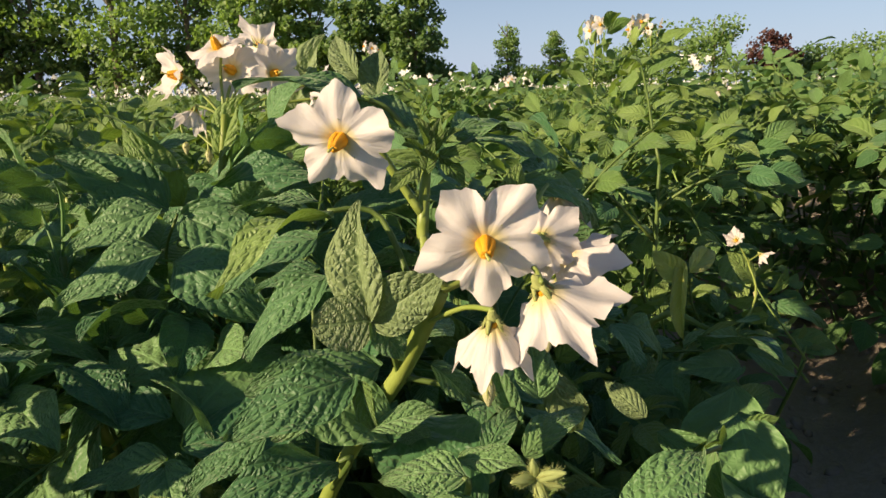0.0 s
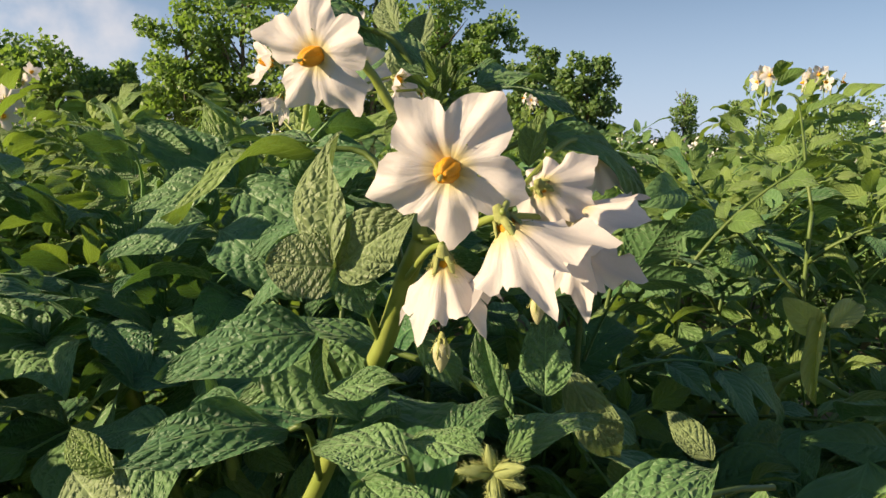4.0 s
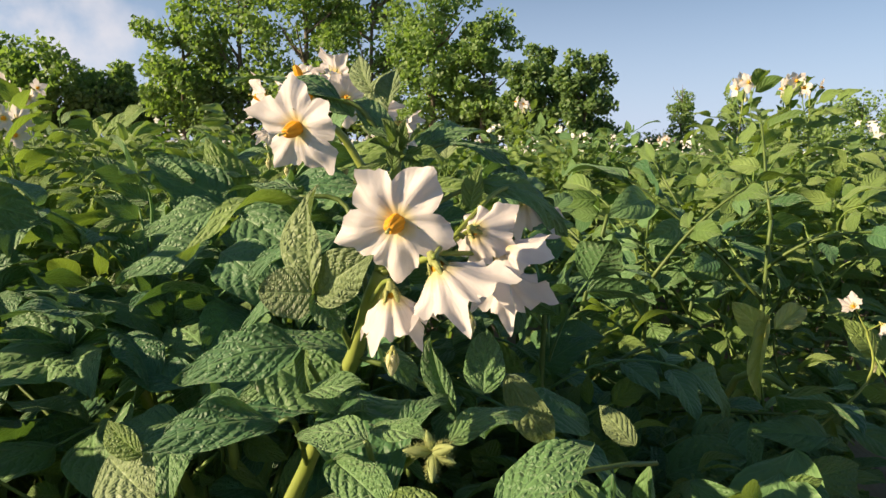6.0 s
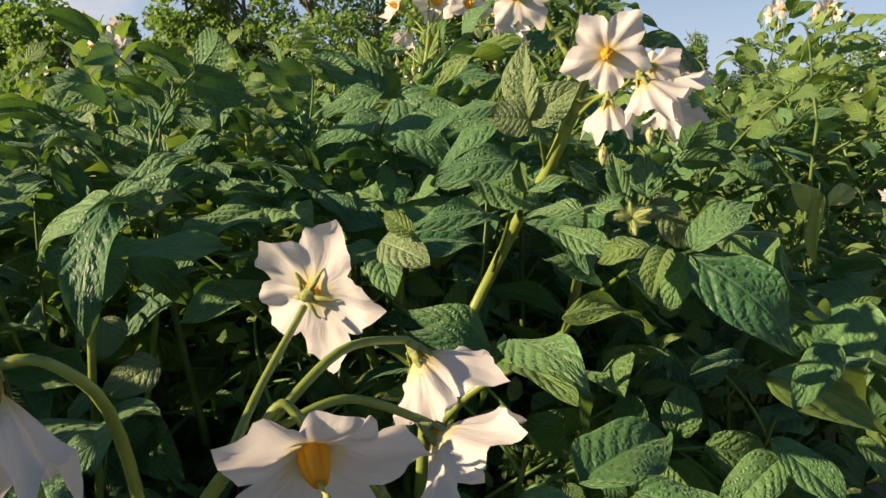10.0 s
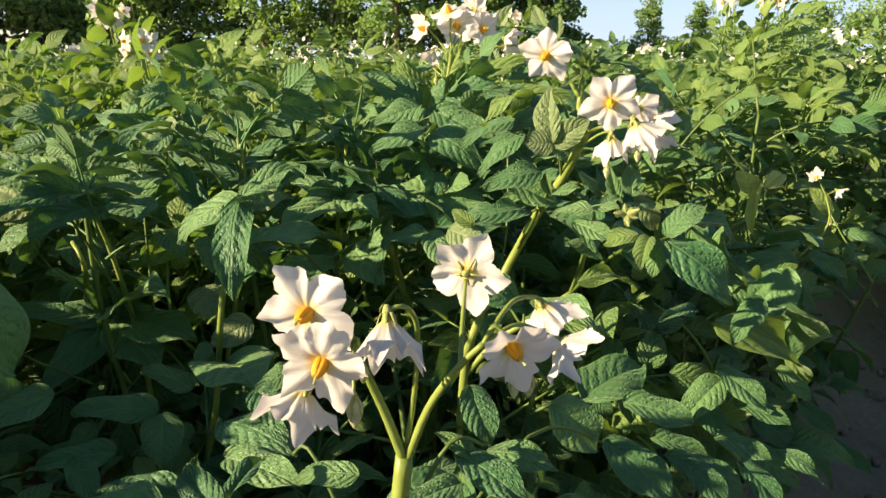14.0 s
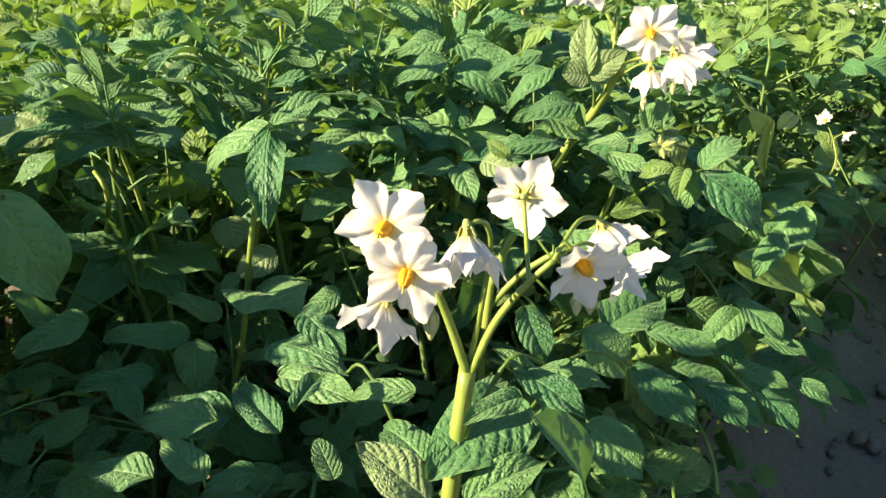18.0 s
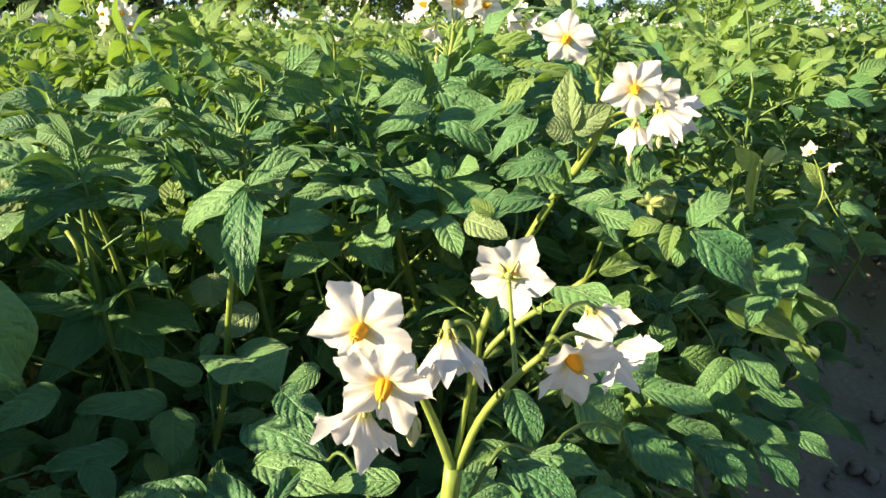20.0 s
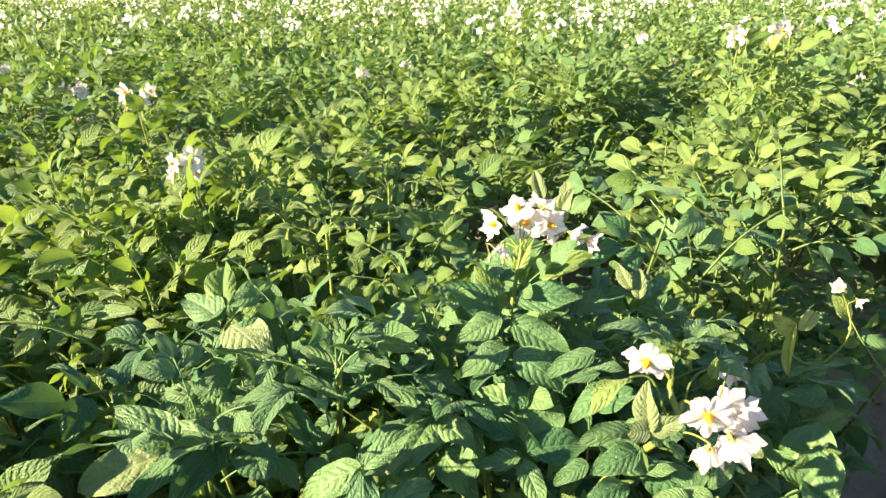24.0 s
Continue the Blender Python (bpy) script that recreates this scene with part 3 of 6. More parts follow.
# ---- ground ----
def ground():
    near = list(np.arange(-2.4, 2.4, 0.03))
    ss = [-900, -300, -120, -60, -30, -15, -8, -5, -3.5] + near + [2.5, 3.5, 5, 8, 15, 30, 60, 120, 300, 900]
    al = [-60, -25, -10, -5, -3, -2] + list(np.arange(-1.4, 2.6, 0.03)) + [2.7, 2.9, 3.2, 3.6, 4.2, 5, 6.5, 9, 13, 20, 35, 60, 120, 300, 900, 2500]
    verts = []
    for a in al:
        for s in ss:
            p = ROW_SIDE * s + ROW_DIR * a
            z = ridge_height(s) if abs(s) < 3 else 0.1
            if abs(s) < 2.4 and -1.4 < a < 2.6:
                z += 0.016 * noise.noise((p.x * 9, p.y * 9, 0.3)) + 0.010 * noise.noise((p.x * 27, p.y * 27, 1.7)) + 0.022 * noise.noise((p.x * 3, p.y * 3, 5))
            verts.append((p.x, p.y, z))
    ob = new("ground", mesh_of("ground", verts, grid_faces(len(ss) - 1, len(al) - 1), SOIL))
    return tagged(ob, "sandy brown field soil drawn up into ridges", "ground", kind="structure")


ground()


def clods():
    """Loose lumps of soil in the furrow beside the row."""
    rng = random.Random(8)
    pieces = []
    for _ in range(420):
        s, a = rng.gauss(0.13, 0.13), rng.uniform(-0.4, 2.6)
        p = ROW_SIDE * s + ROW_DIR * a
        r = rng.choice((0.004, 0.006, 0.009, 0.014)) * rng.uniform(0.7, 1.3)
        c = Vector((p.x, p.y, ridge_height(s) + r * 0.25))
        v, f = [], []
        for lat in (-0.6, 0.1, 0.75):
            for i in range(6):
                t = i * math.pi / 3 + lat
                k = math.sqrt(1 - lat * lat) * r * rng.uniform(0.75, 1.2)
                v.append(c + Vector((k * math.cos(t), k * math.sin(t), lat * r * rng.uniform(0.7, 1.0))))
        for q in range(2):
            f += [(q * 6 + i, q * 6 + (i + 1) % 6, q * 6 + 6 + (i + 1) % 6, q * 6 + 6 + i) for i in range(6)]
        f += [(5, 4, 3, 2, 1, 0), (12, 13, 14, 15, 16, 17)]
        pieces.append((v, f))
    ob = new("soil_clods", mesh_of("soil_clods", *joined(pieces), SOIL_CLOD))
    tagged(ob, "loose brown soil clods lying in the furrow", "soil", kind="stuff")


clods()


# ---- plants close by ----
CLEAR = [  # boxes kept free of the rows' own leaves: x, y, z ranges
    ((-0.50, 0.60), (-0.90, 0.08), (0.41, 2.0)),
    ((-0.34, 0.60), (0.06, 0.28), (0.49, 2.0)),
    ((-0.16, 0.30), (0.26, 0.46), (0.555, 2.0)),
    ((-1.20, 0.60), (-1.20, -0.10), (0.42, 2.0)),
    ((-0.50, 0.02), (-0.05, 0.25), (0.37, 2.0)),
    ((-0.02, 0.20), (0.40, 0.56), (0.505, 2.0)),
]


def canopy_limit(x, y):
    """How high the leaves stand: lower round the viewer's place, full height to the left of it."""
    if x < -0.09 - 0.9 * (y + 0.245):
        return 0.61
    return float(np.interp(y, [0.05, 0.25, 0.40, 0.75, 1.10], [0.44, 0.52, 0.575, 0.66, 0.70]))


def in_clear(p):
    if p[1] < 1.1 and p[2] > canopy_limit(p[0], p[1]) + 0.015:
        return True
    if p[0] < -0.09 - 0.9 * (p[1] + 0.245):
        return False
    s, along = ROW_SIDE.dot(p), ROW_DIR.dot(p)
    if (0.08 < s < 0.28 and along < 1.35) or (s > 0.02 and along < 0.75 and p[2] > 0.28):
        return True
    return any(all(lo <= c <= hi for c, (lo, hi) in zip(p, box)) for box in CLEAR)


def trim_leaves(plant):
    """Takes away leaves and stems that reach into the free space, and a plant that keeps too little."""
    bpy.context.view_layer.update()
    had = kept = 0
    for part in list(plant.children):
        stem = part.name.startswith("stem")
        verts = list(part.data.vertices)
        pts = [part.matrix_world @ v.co for v in (verts[-6:] if stem else verts[::12])] + [c.matrix_world @ Vector((0, y, 0)) for c in part.children for y in (0.0, 0.5, 1.0)]
        had += not stem
        if any(in_clear(p) for p in pts):
            for c in list(part.children):
                bpy.data.objects.remove(c)
            bpy.data.objects.remove(part)
        else:
            kept += not stem
    tops = [p.matrix_world.translation.copy() for p in plant.children if not p.name.startswith("stem")]
    for part in list(plant.children):
        if part.name.startswith("stem"):
            end = part.matrix_world @ part.data.vertices[len(part.data.vertices) - 1].co
            if not any((end - q).length < 0.05 for q in tops):
                bpy.data.objects.remove(part)
    if kept < 0.3 * had:
        for c in list(plant.children_recursive):
            bpy.data.objects.remove(c)
        bpy.data.objects.remove(plant)


PR = random.Random(11)
spots_near, spots_next, spots_mid = [], [], []
CENTRE = Vector((-0.1, 0.35, 0))
for row in range(-7, 7):
    for q in range(-8, 18):
        along = q * 0.25 + PR.uniform(-0.06, 0.06) + 0.1 * row
        close = 0.12 * min(1, max(0, along - 0.9)) * (1 if row == 0 else -1 if row == 1 else 0)  # the rows close over the furrow
        p = on_row(row, along, PR.uniform(-0.12, 0.12) + close)
        d = (Vector((p.x, p.y, 0)) - CENTRE).length
        if d < 0.62 and p.y > -0.25:
            spots_near.append(p)
        elif d < 1.5 and p.y > -0.15:
            spots_next.append(p)
        elif d < 2.9 and p.y > 0.1 and abs(p.x) < 0.7 + 0.95 * (p.y + 0.9):
            spots_mid.append(p)


def set_out(kinds, spots, lo=0.92, hi=1.10, tall=0.50, after=()):
    made = []
    for i, p in enumerate(spots):
        big = PR.uniform(lo, hi) * (1.0 + 0.22 * min(1, max(0, p.x - 0.35)))
        big = max(0.5, min(big, (canopy_limit(p.x, p.y) - p.z) / tall))
        m = pose(p.x, p.y, p.z - 0.01, PR.uniform(-6, 6), PR.uniform(-6, 6), PR.uniform(-40, 40)) @ Matrix.Scale(big, 4)
        ob = kinds[i] if i < len(kinds) else copy_thing((after or kinds)[i % len(after or kinds)], m)
        ob.matrix_basis = m
        made.append(ob)
    return made


NEAR_KINDS = [potato_plant(PR, PR.uniform(0.36, 0.42), GOOD, stems=4, leaves=7, flowers=0) for _ in range(4)]
for o in set_out(NEAR_KINDS, spots_near):
    trim_leaves(o)


# ---- plants further on: each leaf one mesh ----
def shoot(rng, meshes, material, arms=8):
    """The leafy top of a stem as one mesh: small folded leaves standing up and out all round."""
    pieces, uvs = [], []
    for k in range(arms):
        az = 2.4 * k + rng.uniform(-0.3, 0.3)
        rise = 0.25 + 1.0 * k / arms + rng.uniform(-0.15, 0.15)
        length = (0.125 - 0.055 * k / arms) * rng.uniform(0.85, 1.15)
        m = aim((0, 0, -0.075 + 0.085 * k / arms), (math.cos(az) * math.cos(rise), math.sin(az) * math.cos(rise), math.sin(rise)), (0, 0, 1))
        pts, spots = leaf_plan(rng, length, 2, rng.uniform(0.3, 1.1), 0.43)
        v, f = tube([m @ p for p in pts], 0.0014, 0.0008, 4)
        pieces.append((v, f))
        uvs += [(0.5, 0.02)] * len(v)
        for s in spots:
            me = rng.choice(meshes)
            pieces.append(([m @ s @ q.co for q in me.vertices], [tuple(p.vertices) for p in me.polygons]))
            uv = [None] * len(me.vertices)
            for lp, d in zip(me.loops, me.uv_layers[0].data):
                uv[lp.vertex_index] = (d.uv[0], d.uv[1])
            uvs += uv
    verts, faces = joined(pieces)
    return mesh_of("shoot", verts, faces, material, uvs)


def mid_plant(rng, leaf_meshes, height, flowers, young, leaves=8, stems=4, shoots=()):
    plant = thing("potato_plant", "flowering potato plant in the row" if flowers else "leafy green potato plant in the row", "potato plant", group="potato plants in the rows")
    for k in range(stems):
        a = 2 * math.pi * k / stems + rng.uniform(-0.5, 0.5)
        out = Vector((math.cos(a), math.sin(a), 0))
        tip = out * rng.uniform(0.08, 0.19) + Vector((0, 0, height * rng.uniform(0.80, 1.0) - 0.07))
        line = bent([out * 0.02 - Vector((0, 0, 0.03)), out * 0.08 + Vector((0, 0, height * 0.5)), tip], 10)
        hang("stem", mesh_of("stem", *tube(line, 0.0034, 0.0019, 6), STEM_FIELD), plant)
        for q in range(leaves):
            f = 0.25 + 0.75 * q / (leaves - 1)
            az = a + 2.4 * q + rng.uniform(-0.5, 0.5)
            way = Vector((math.cos(az), math.sin(az), -0.15 + 1.35 * f ** 2.5 + rng.uniform(-0.2, 0.2)))
            hang("leaf", rng.choice(leaf_meshes if f < 0.86 else young), plant, aim(line[int(f * (len(line) - 1))], way, (rng.uniform(-0.6, 0.6) - 0.5 * f, rng.uniform(-0.6, 0.6) - 0.4 * f, 1), 1.0 if f < 0.75 else 0.85))
        hang("shoot", rng.choice(shoots), plant, aim(tip, out, (0, 0, 1)))
        if k < flowers:
            truss(rng, plant, line[-2], tip + Vector((rng.uniform(-0.03, 0.03), rng.uniform(-0.03, 0.03), rng.uniform(0.05, 0.12))), rng.randint(3, 5), 2, 0.016)
    return plant


def leaf_ribbed(rng, length, meshes):
    """A whole compound leaf as one mesh, its leaflets ribbed."""
    pts, spots = leaf_plan(rng, length, 4, rng.uniform(0.1, 1.0), 0.31)
    verts, faces = tube(pts, 0.002, 0.001, 4)
    uvs = [(0.5, 0.02)] * len(verts)
    for s in spots:
        me = rng.choice(meshes)
        o = len(verts)
        verts += [s @ v.co for v in me.vertices]
        faces += [tuple(i + o for i in p.vertices) for p in me.polygons]
        uv = [None] * len(me.vertices)
        for lp, d in zip(me.loops, me.uv_layers[0].data):
            uv[lp.vertex_index] = (d.uv[0], d.uv[1])
        uvs += uv
    return mesh_of("leaf", verts, faces, me.materials[0], uvs)


COARSE = leaflet_set(4, 7, LEAF_ROW, 6, 14, 0.0)
COARSE_YOUNG = leaflet_set(4, 7, LEAF_ROW_YOUNG, 4, 15, 0.0, 0.85)
RIBBED = [leaf_ribbed(PR, PR.uniform(0.13, 0.18), COARSE) for _ in range(14)]
RIBBED_YOUNG = [leaf_ribbed(PR, PR.uniform(0.10, 0.15), COARSE_YOUNG) for _ in range(6)]
SHOOTS = [shoot(PR, COARSE_YOUNG, LEAF_ROW_YOUNG, 7) for _ in range(5)]
NEXT = [mid_plant(PR, RIBBED, PR.uniform(0.44, 0.48), fl, RIBBED_YOUNG, 8, shoots=SHOOTS) for fl in (0, 0, 0, 0, 0, 0, 0, 0)]
spots_next += [Vector((x, y, 0.14)) for x, y in ((-0.72, 0.42), (-0.58, 0.50), (-0.46, 0.46), (-0.86, 0.62), (-0.40, 0.95), (-0.56, 1.12), (-0.62, 0.28), (-0.34, 0.62))]
for o in set_out(NEXT, spots_next, 0.92, 1.06, 0.47):
    trim_leaves(o)
# the near row goes on unseen beside and behind the viewer, added for shade
spots_beside = [Vector((x, y, 0.16)) for x, y in ((-0.50, -0.02), (-0.66, 0.10), (-0.62, -0.16), (-0.80, -0.04), (-0.76, -0.28), (-0.92, 0.16), (-0.96, -0.18))]
spots_behind = [Vector((x, y, 0.14)) for x, y in ((-0.46, -0.26), (-0.58, -0.40), (-0.42, -0.50), (-0.54, -0.64), (-0.30, -0.66), (-0.44, -0.84), (-0.20, -0.84))]
dice = PR.getstate()
for o in set_out([], spots_beside, 1.02, 1.14, 0.47, NEXT) + set_out([], spots_behind, 0.70, 0.80, 0.47, NEXT):
    trim_leaves(o)
PR.setstate(dice)
MIDDLING = leaflet_set(4, 8, LEAF_ROW, 6, 16, 0.0)
RIBBED_FINE = [leaf_ribbed(PR, PR.uniform(0.12, 0.17), MIDDLING) for _ in range(10)]
FILL = [mid_plant(PR, RIBBED_FINE, 0.34, 0, RIBBED_YOUNG, 8, 5, SHOOTS) for _ in range(3)]
low_spots = [Vector((x, y, 0.15)) for x, y in ((-0.17, 0.13), (-0.30, 0.06), (-0.03, 0.10), (-0.24, 0.38), (0.04, 0.33), (-0.42, 0.16), (0.02, 0.50), (-0.15, 0.56), (0.13, 0.52), (0.20, 0.66), (-0.06, 0.40), (0.31, 0.78), (-0.50, 0.02), (-0.10, 0.22), (-0.02, 0.62), (-0.36, 0.50))]
for o in set_out(FILL, low_spots, 0.85, 1.05, 0.36):
    tagged(o, "low leafy potato plant among the taller ones", "potato plant", group="potato plants in the rows")
    trim_leaves(o)
PLAIN = leaflet_set(2, 5, LEAF_ROW, 8, 17, 0.0, 0.82)
LEAF_MESHES = [leaf_ribbed(PR, PR.uniform(0.13, 0.18), PLAIN) for _ in range(12)]
spots_mid += [Vector((x, y, 0.13)) for x, y in ((0.58, 3.85), (0.40, 3.48), (0.82, 4.36), (0.07, 2.27))]
PLAIN_YOUNG = leaflet_set(2, 5, LEAF_ROW_YOUNG, 6, 18, 0.0, 0.78)
SHOOTS_FAR = [shoot(PR, PLAIN_YOUNG, LEAF_ROW_YOUNG, 9) for _ in range(6)]
MID = [mid_plant(PR, LEAF_MESHES, PR.uniform(0.44, 0.50), fl, LEAF_MESHES, 7, 4, SHOOTS_FAR) for fl in (0, 1, 0, 1, 1, 0, 0, 1)]
set_out(MID, spots_mid, 0.90, 1.06, 0.47)
# the rows close over the furrows between them
spots_gap = []
for row in range(-5, 3):
    for q in range(0, 12):
        p = on_row(row, 0.33 * q + 0.12 * row + PR.uniform(-0.08, 0.08), 0.38 + PR.uniform(-0.08, 0.08))
        d = (Vector((p.x, p.y, 0)) - CENTRE).length
        if 0.95 < d < 2.7 and p.y > 0.75 and abs(p.x) < 0.5 + 0.8 * (p.y + 0.4) and (row != 0 or p.y > 1.7):
            spots_gap.append(Vector((p.x, p.y, 0.10)))
set_out([], spots_gap, 0.92, 1.04, 0.47, [MID[k] for k in (0, 2, 5, 6)])


# ---- the field beyond: leaves too many to count ----
def leaf_cloud(name, centres, size, up, spread, rng, material, wide=0.32, simple=False):
    """One mesh of small folded leaves, one at each centre."""
    n = len(centres)
    az = rng.uniform(0, 2 * np.pi, n)
    pitch = rng.normal(0.0, spread, n)
    y = np.stack([np.cos(az) * np.cos(pitch), np.sin(az) * np.cos(pitch), np.sin(pitch)], 1)
    upv = np.tile(np.array(up, float), (n, 1)) + rng.normal(0, spread, (n, 3))
    x = np.cross(y, upv)
    x /= np.linalg.norm(x, axis=1, keepdims=True) + 1e-9
    z = np.cross(x, y)
    L = np.asarray(size) * rng.uniform(0.7, 1.25, n)
    shape = np.array([(0, 0, 0), (-wide, 0.42, 0.10), (0, 0.5, -0.02), (wide, 0.42, 0.10), (0, 1.0, -0.16)])
    if simple:
        shape = np.array([(0, 0, 0), (-wide, 0.45, 0.10), (0, 1.0, -0.12), (wide, 0.45, 0.10)])
    pts = centres[:, None, :] + L[:, None, None] * (shape[None, :, 0:1] * x[:, None] + (shape[None, :, 1:2] - 0.5) * y[:, None] + shape[None, :, 2:3] * z[:, None])
    tri = np.array([(0, 2, 1), (0, 3, 2)] if simple else [(0, 2, 1), (0, 3, 2), (1, 2, 4), (2, 3, 4)])
    faces = (np.arange(n)[:, None, None] * len(shape) + tri[None]).reshape(-1, 3)
    me = bpy.data.meshes.new(name)
    me.vertices.add(n * len(shape))
    me.vertices.foreach_set("co", pts.reshape(-1))
    me.loops.add(len(faces) * 3)
    me.loops.foreach_set("vertex_index", faces.reshape(-1).astype(np.int32))
    me.polygons.add(len(faces))
    me.polygons.foreach_set("loop_start", np.arange(0, len(faces) * 3, 3, dtype=np.int32))
    me.update(calc_edges=True)
    me.materials.append(material)
    return me


def star_cloud(name, centres, size, rng):
    """One mesh of small five-pointed blossoms, one at each centre."""
    n = len(centres)
    ax = rng.normal(0, 0.6, (n, 3)) + np.array([-0.5, -0.6, 0.35])
    ax /= np.linalg.norm(ax, axis=1, keepdims=True)
    x = np.cross(ax, np.array([0.2, 0.3, 0.9]))
    x /= np.linalg.norm(x, axis=1, keepdims=True)
    y = np.cross(ax, x)
    a = np.arange(10) * np.pi / 5
    r = np.where(np.arange(10) % 2 == 0, 1.0, 0.55)
    ring = (r * np.cos(a))[None, :, None] * x[:, None] + (r * np.sin(a))[None, :, None] * y[:, None] - 0.12 * ax[:, None]
    L = np.asarray(size) * rng.uniform(0.75, 1.2, n)
    pts = np.concatenate([centres[:, None], centres[:, None] + L[:, None, None] * ring], 1)
    tri = np.array([(0, 1 + i, 1 + (i + 1) % 10) for i in range(10)])
    faces = (np.arange(n)[:, None, None] * 11 + tri[None]).reshape(-1, 3)
    return mesh_of(name, pts.reshape(-1, 3), faces, BLOSSOM, smooth=False)


def field():
    rng = np.random.default_rng(5)
    side, way = np.array(ROW_SIDE), np.array(ROW_DIR)
    bands = [(2.75, 7.0, 300, 0.068, "near"), (7.0, 16.0, 100, 0.10, "middle"), (16.0, 44.0, 16, 0.19, "far"), (1.25, 9.0, 46, 0.11, "around")]
    for lo, hi, per, size, word in bands:
        plants = []
        for k in range(-80, 60):
            for q in np.arange(-30, 60, 0.34):
                p = side * (FIRST + PITCH * k) + way * (q + 0.17 * (k % 2))
                d = math.hypot(p[0], p[1] - 0.25)
                ahead = p[1] > 0 and abs(p[0]) < 1.0 + 1.05 * p[1]
                if lo <= d < hi and p[1] < 41 and ahead != (word == "around"):
                    plants.append((p[0] + rng.normal(0, 0.04), p[1] + rng.normal(0, 0.04), 0.19))
        plants = np.array(plants)
        tall = rng.uniform(0.34, 0.46, len(plants))
        c = np.repeat(plants, per, 0)
        h = np.repeat(tall, per)
        t = rng.uniform(0.25, 1.0, len(c)) ** 0.6
        a, r = rng.uniform(0, 2 * np.pi, len(c)), np.sqrt(rng.uniform(0, 1, len(c))) * 0.40 * (1.15 - 0.35 * t)
        c = c + np.stack([r * np.cos(a), r * np.sin(a), h * t * (1 - 0.25 * (r / 0.4) ** 2)], 1)
        ob = new("potato_foliage", leaf_cloud("potato_foliage", c, size, (-0.15, -0.15, 1), 0.75, rng, LEAF_FAR, 0.23, simple=word in ('far', 'around')))
        tagged(ob, "dense green potato foliage of the field beyond", "potato plants", kind="stuff")
        bloom = plants[rng.uniform(0, 1, len(plants)) < (0.4 if word == 'near' else 0.1 if word == 'around' else 0.22)]
        heads = np.repeat(bloom, 2, 0) + np.stack([rng.normal(0, 0.12, 2 * len(bloom)), rng.normal(0, 0.12, 2 * len(bloom)), rng.uniform(0.42, 0.55, 2 * len(bloom))], 1)
        stars = np.repeat(heads, 5, 0) + rng.normal(0, 0.022, (5 * len(heads), 3))
        ob = new("potato_blossoms", star_cloud("potato_blossoms", stars, 0.017 if word == "near" else 0.020, rng))
        tagged(ob, "white potato blossoms scattered over the field", "blossoms", kind="stuff")


field()


# ---- trees at the field's edge ----
def tree(az, dist, height, radius, leaf, seed, low=0.12, count=4200, leafsize=0.20, label="", slim=False, name="tree", gaps=0.75):
    rng = np.random.default_rng(seed)
    r = random.Random(seed)
    x, y = dist * math.sin(radians(az)), dist * math.cos(radians(az))
    t = thing(name, label or "leafy deciduous tree standing at the field's edge", "tree", pose(x, y, 0.08), group="trees at the field edge")
    base = height * low
    pieces = [tube(bent([(0, 0, -0.1), (r.uniform(-0.1, 0.1), 0.05, height * 0.4), (r.uniform(-0.2, 0.2), 0, height * 0.93)], 10), 0.022 * height + 0.02, 0.012, 8)]
    hang("trunk", mesh_of("trunk", *joined(pieces), BARK), t)
    for k in range(7):
        a = r.uniform(0, 6.28)
        f = r.uniform(0.25, 0.75)
        out = Vector((math.cos(a), math.sin(a), 0)) * radius * r.uniform(0.5, 0.85)
        p0 = Vector((0, 0, height * f))
        hang("limb", mesh_of("limb", *tube(bent([p0, p0 + out * 0.5 + Vector((0, 0, height * 0.07)), p0 + out + Vector((0, 0, height * 0.17))], 8), 0.010 * height, 0.01, 6), BARK), t)
    clumps = []
    n = 40 if slim else 44
    while len(clumps) < n:
        q = rng.uniform(-1, 1, 3)
        if np.linalg.norm(q) < 1:
            zz = base + (height - base) * (0.5 + 0.5 * q[2])
            k = 1.0 if not slim else (1.05 - 0.75 * (0.5 + 0.5 * q[2]))
            clumps.append((q[0] * radius * k, q[1] * radius * k, zz, rng.uniform(0.25, 0.48) * radius))
    clumps = np.array(clumps)
    pick = clumps[rng.integers(0, n, count)]
    d = rng.normal(0, 1, (count, 3))
    d = d / np.linalg.norm(d, axis=1, keepdims=True) * rng.uniform(0.3, 1.0, (count, 1)) ** gaps
    c = pick[:, :3] + d * pick[:, 3:4] * np.array([1, 1, 0.85])
    hang("crown", leaf_cloud("crown", c, leafsize, (-0.8, -0.6, 0.55), 0.6, rng, leaf, 0.4, simple=True), t)
    return t


DARK = "dark green leafy tree in the hedge at the field's edge"
def hedge_scale(az):
    """The hedge draws away to the left: how much further off, and larger, than at its near end."""
    return 1.0 + 0.018 * max(0, -az)


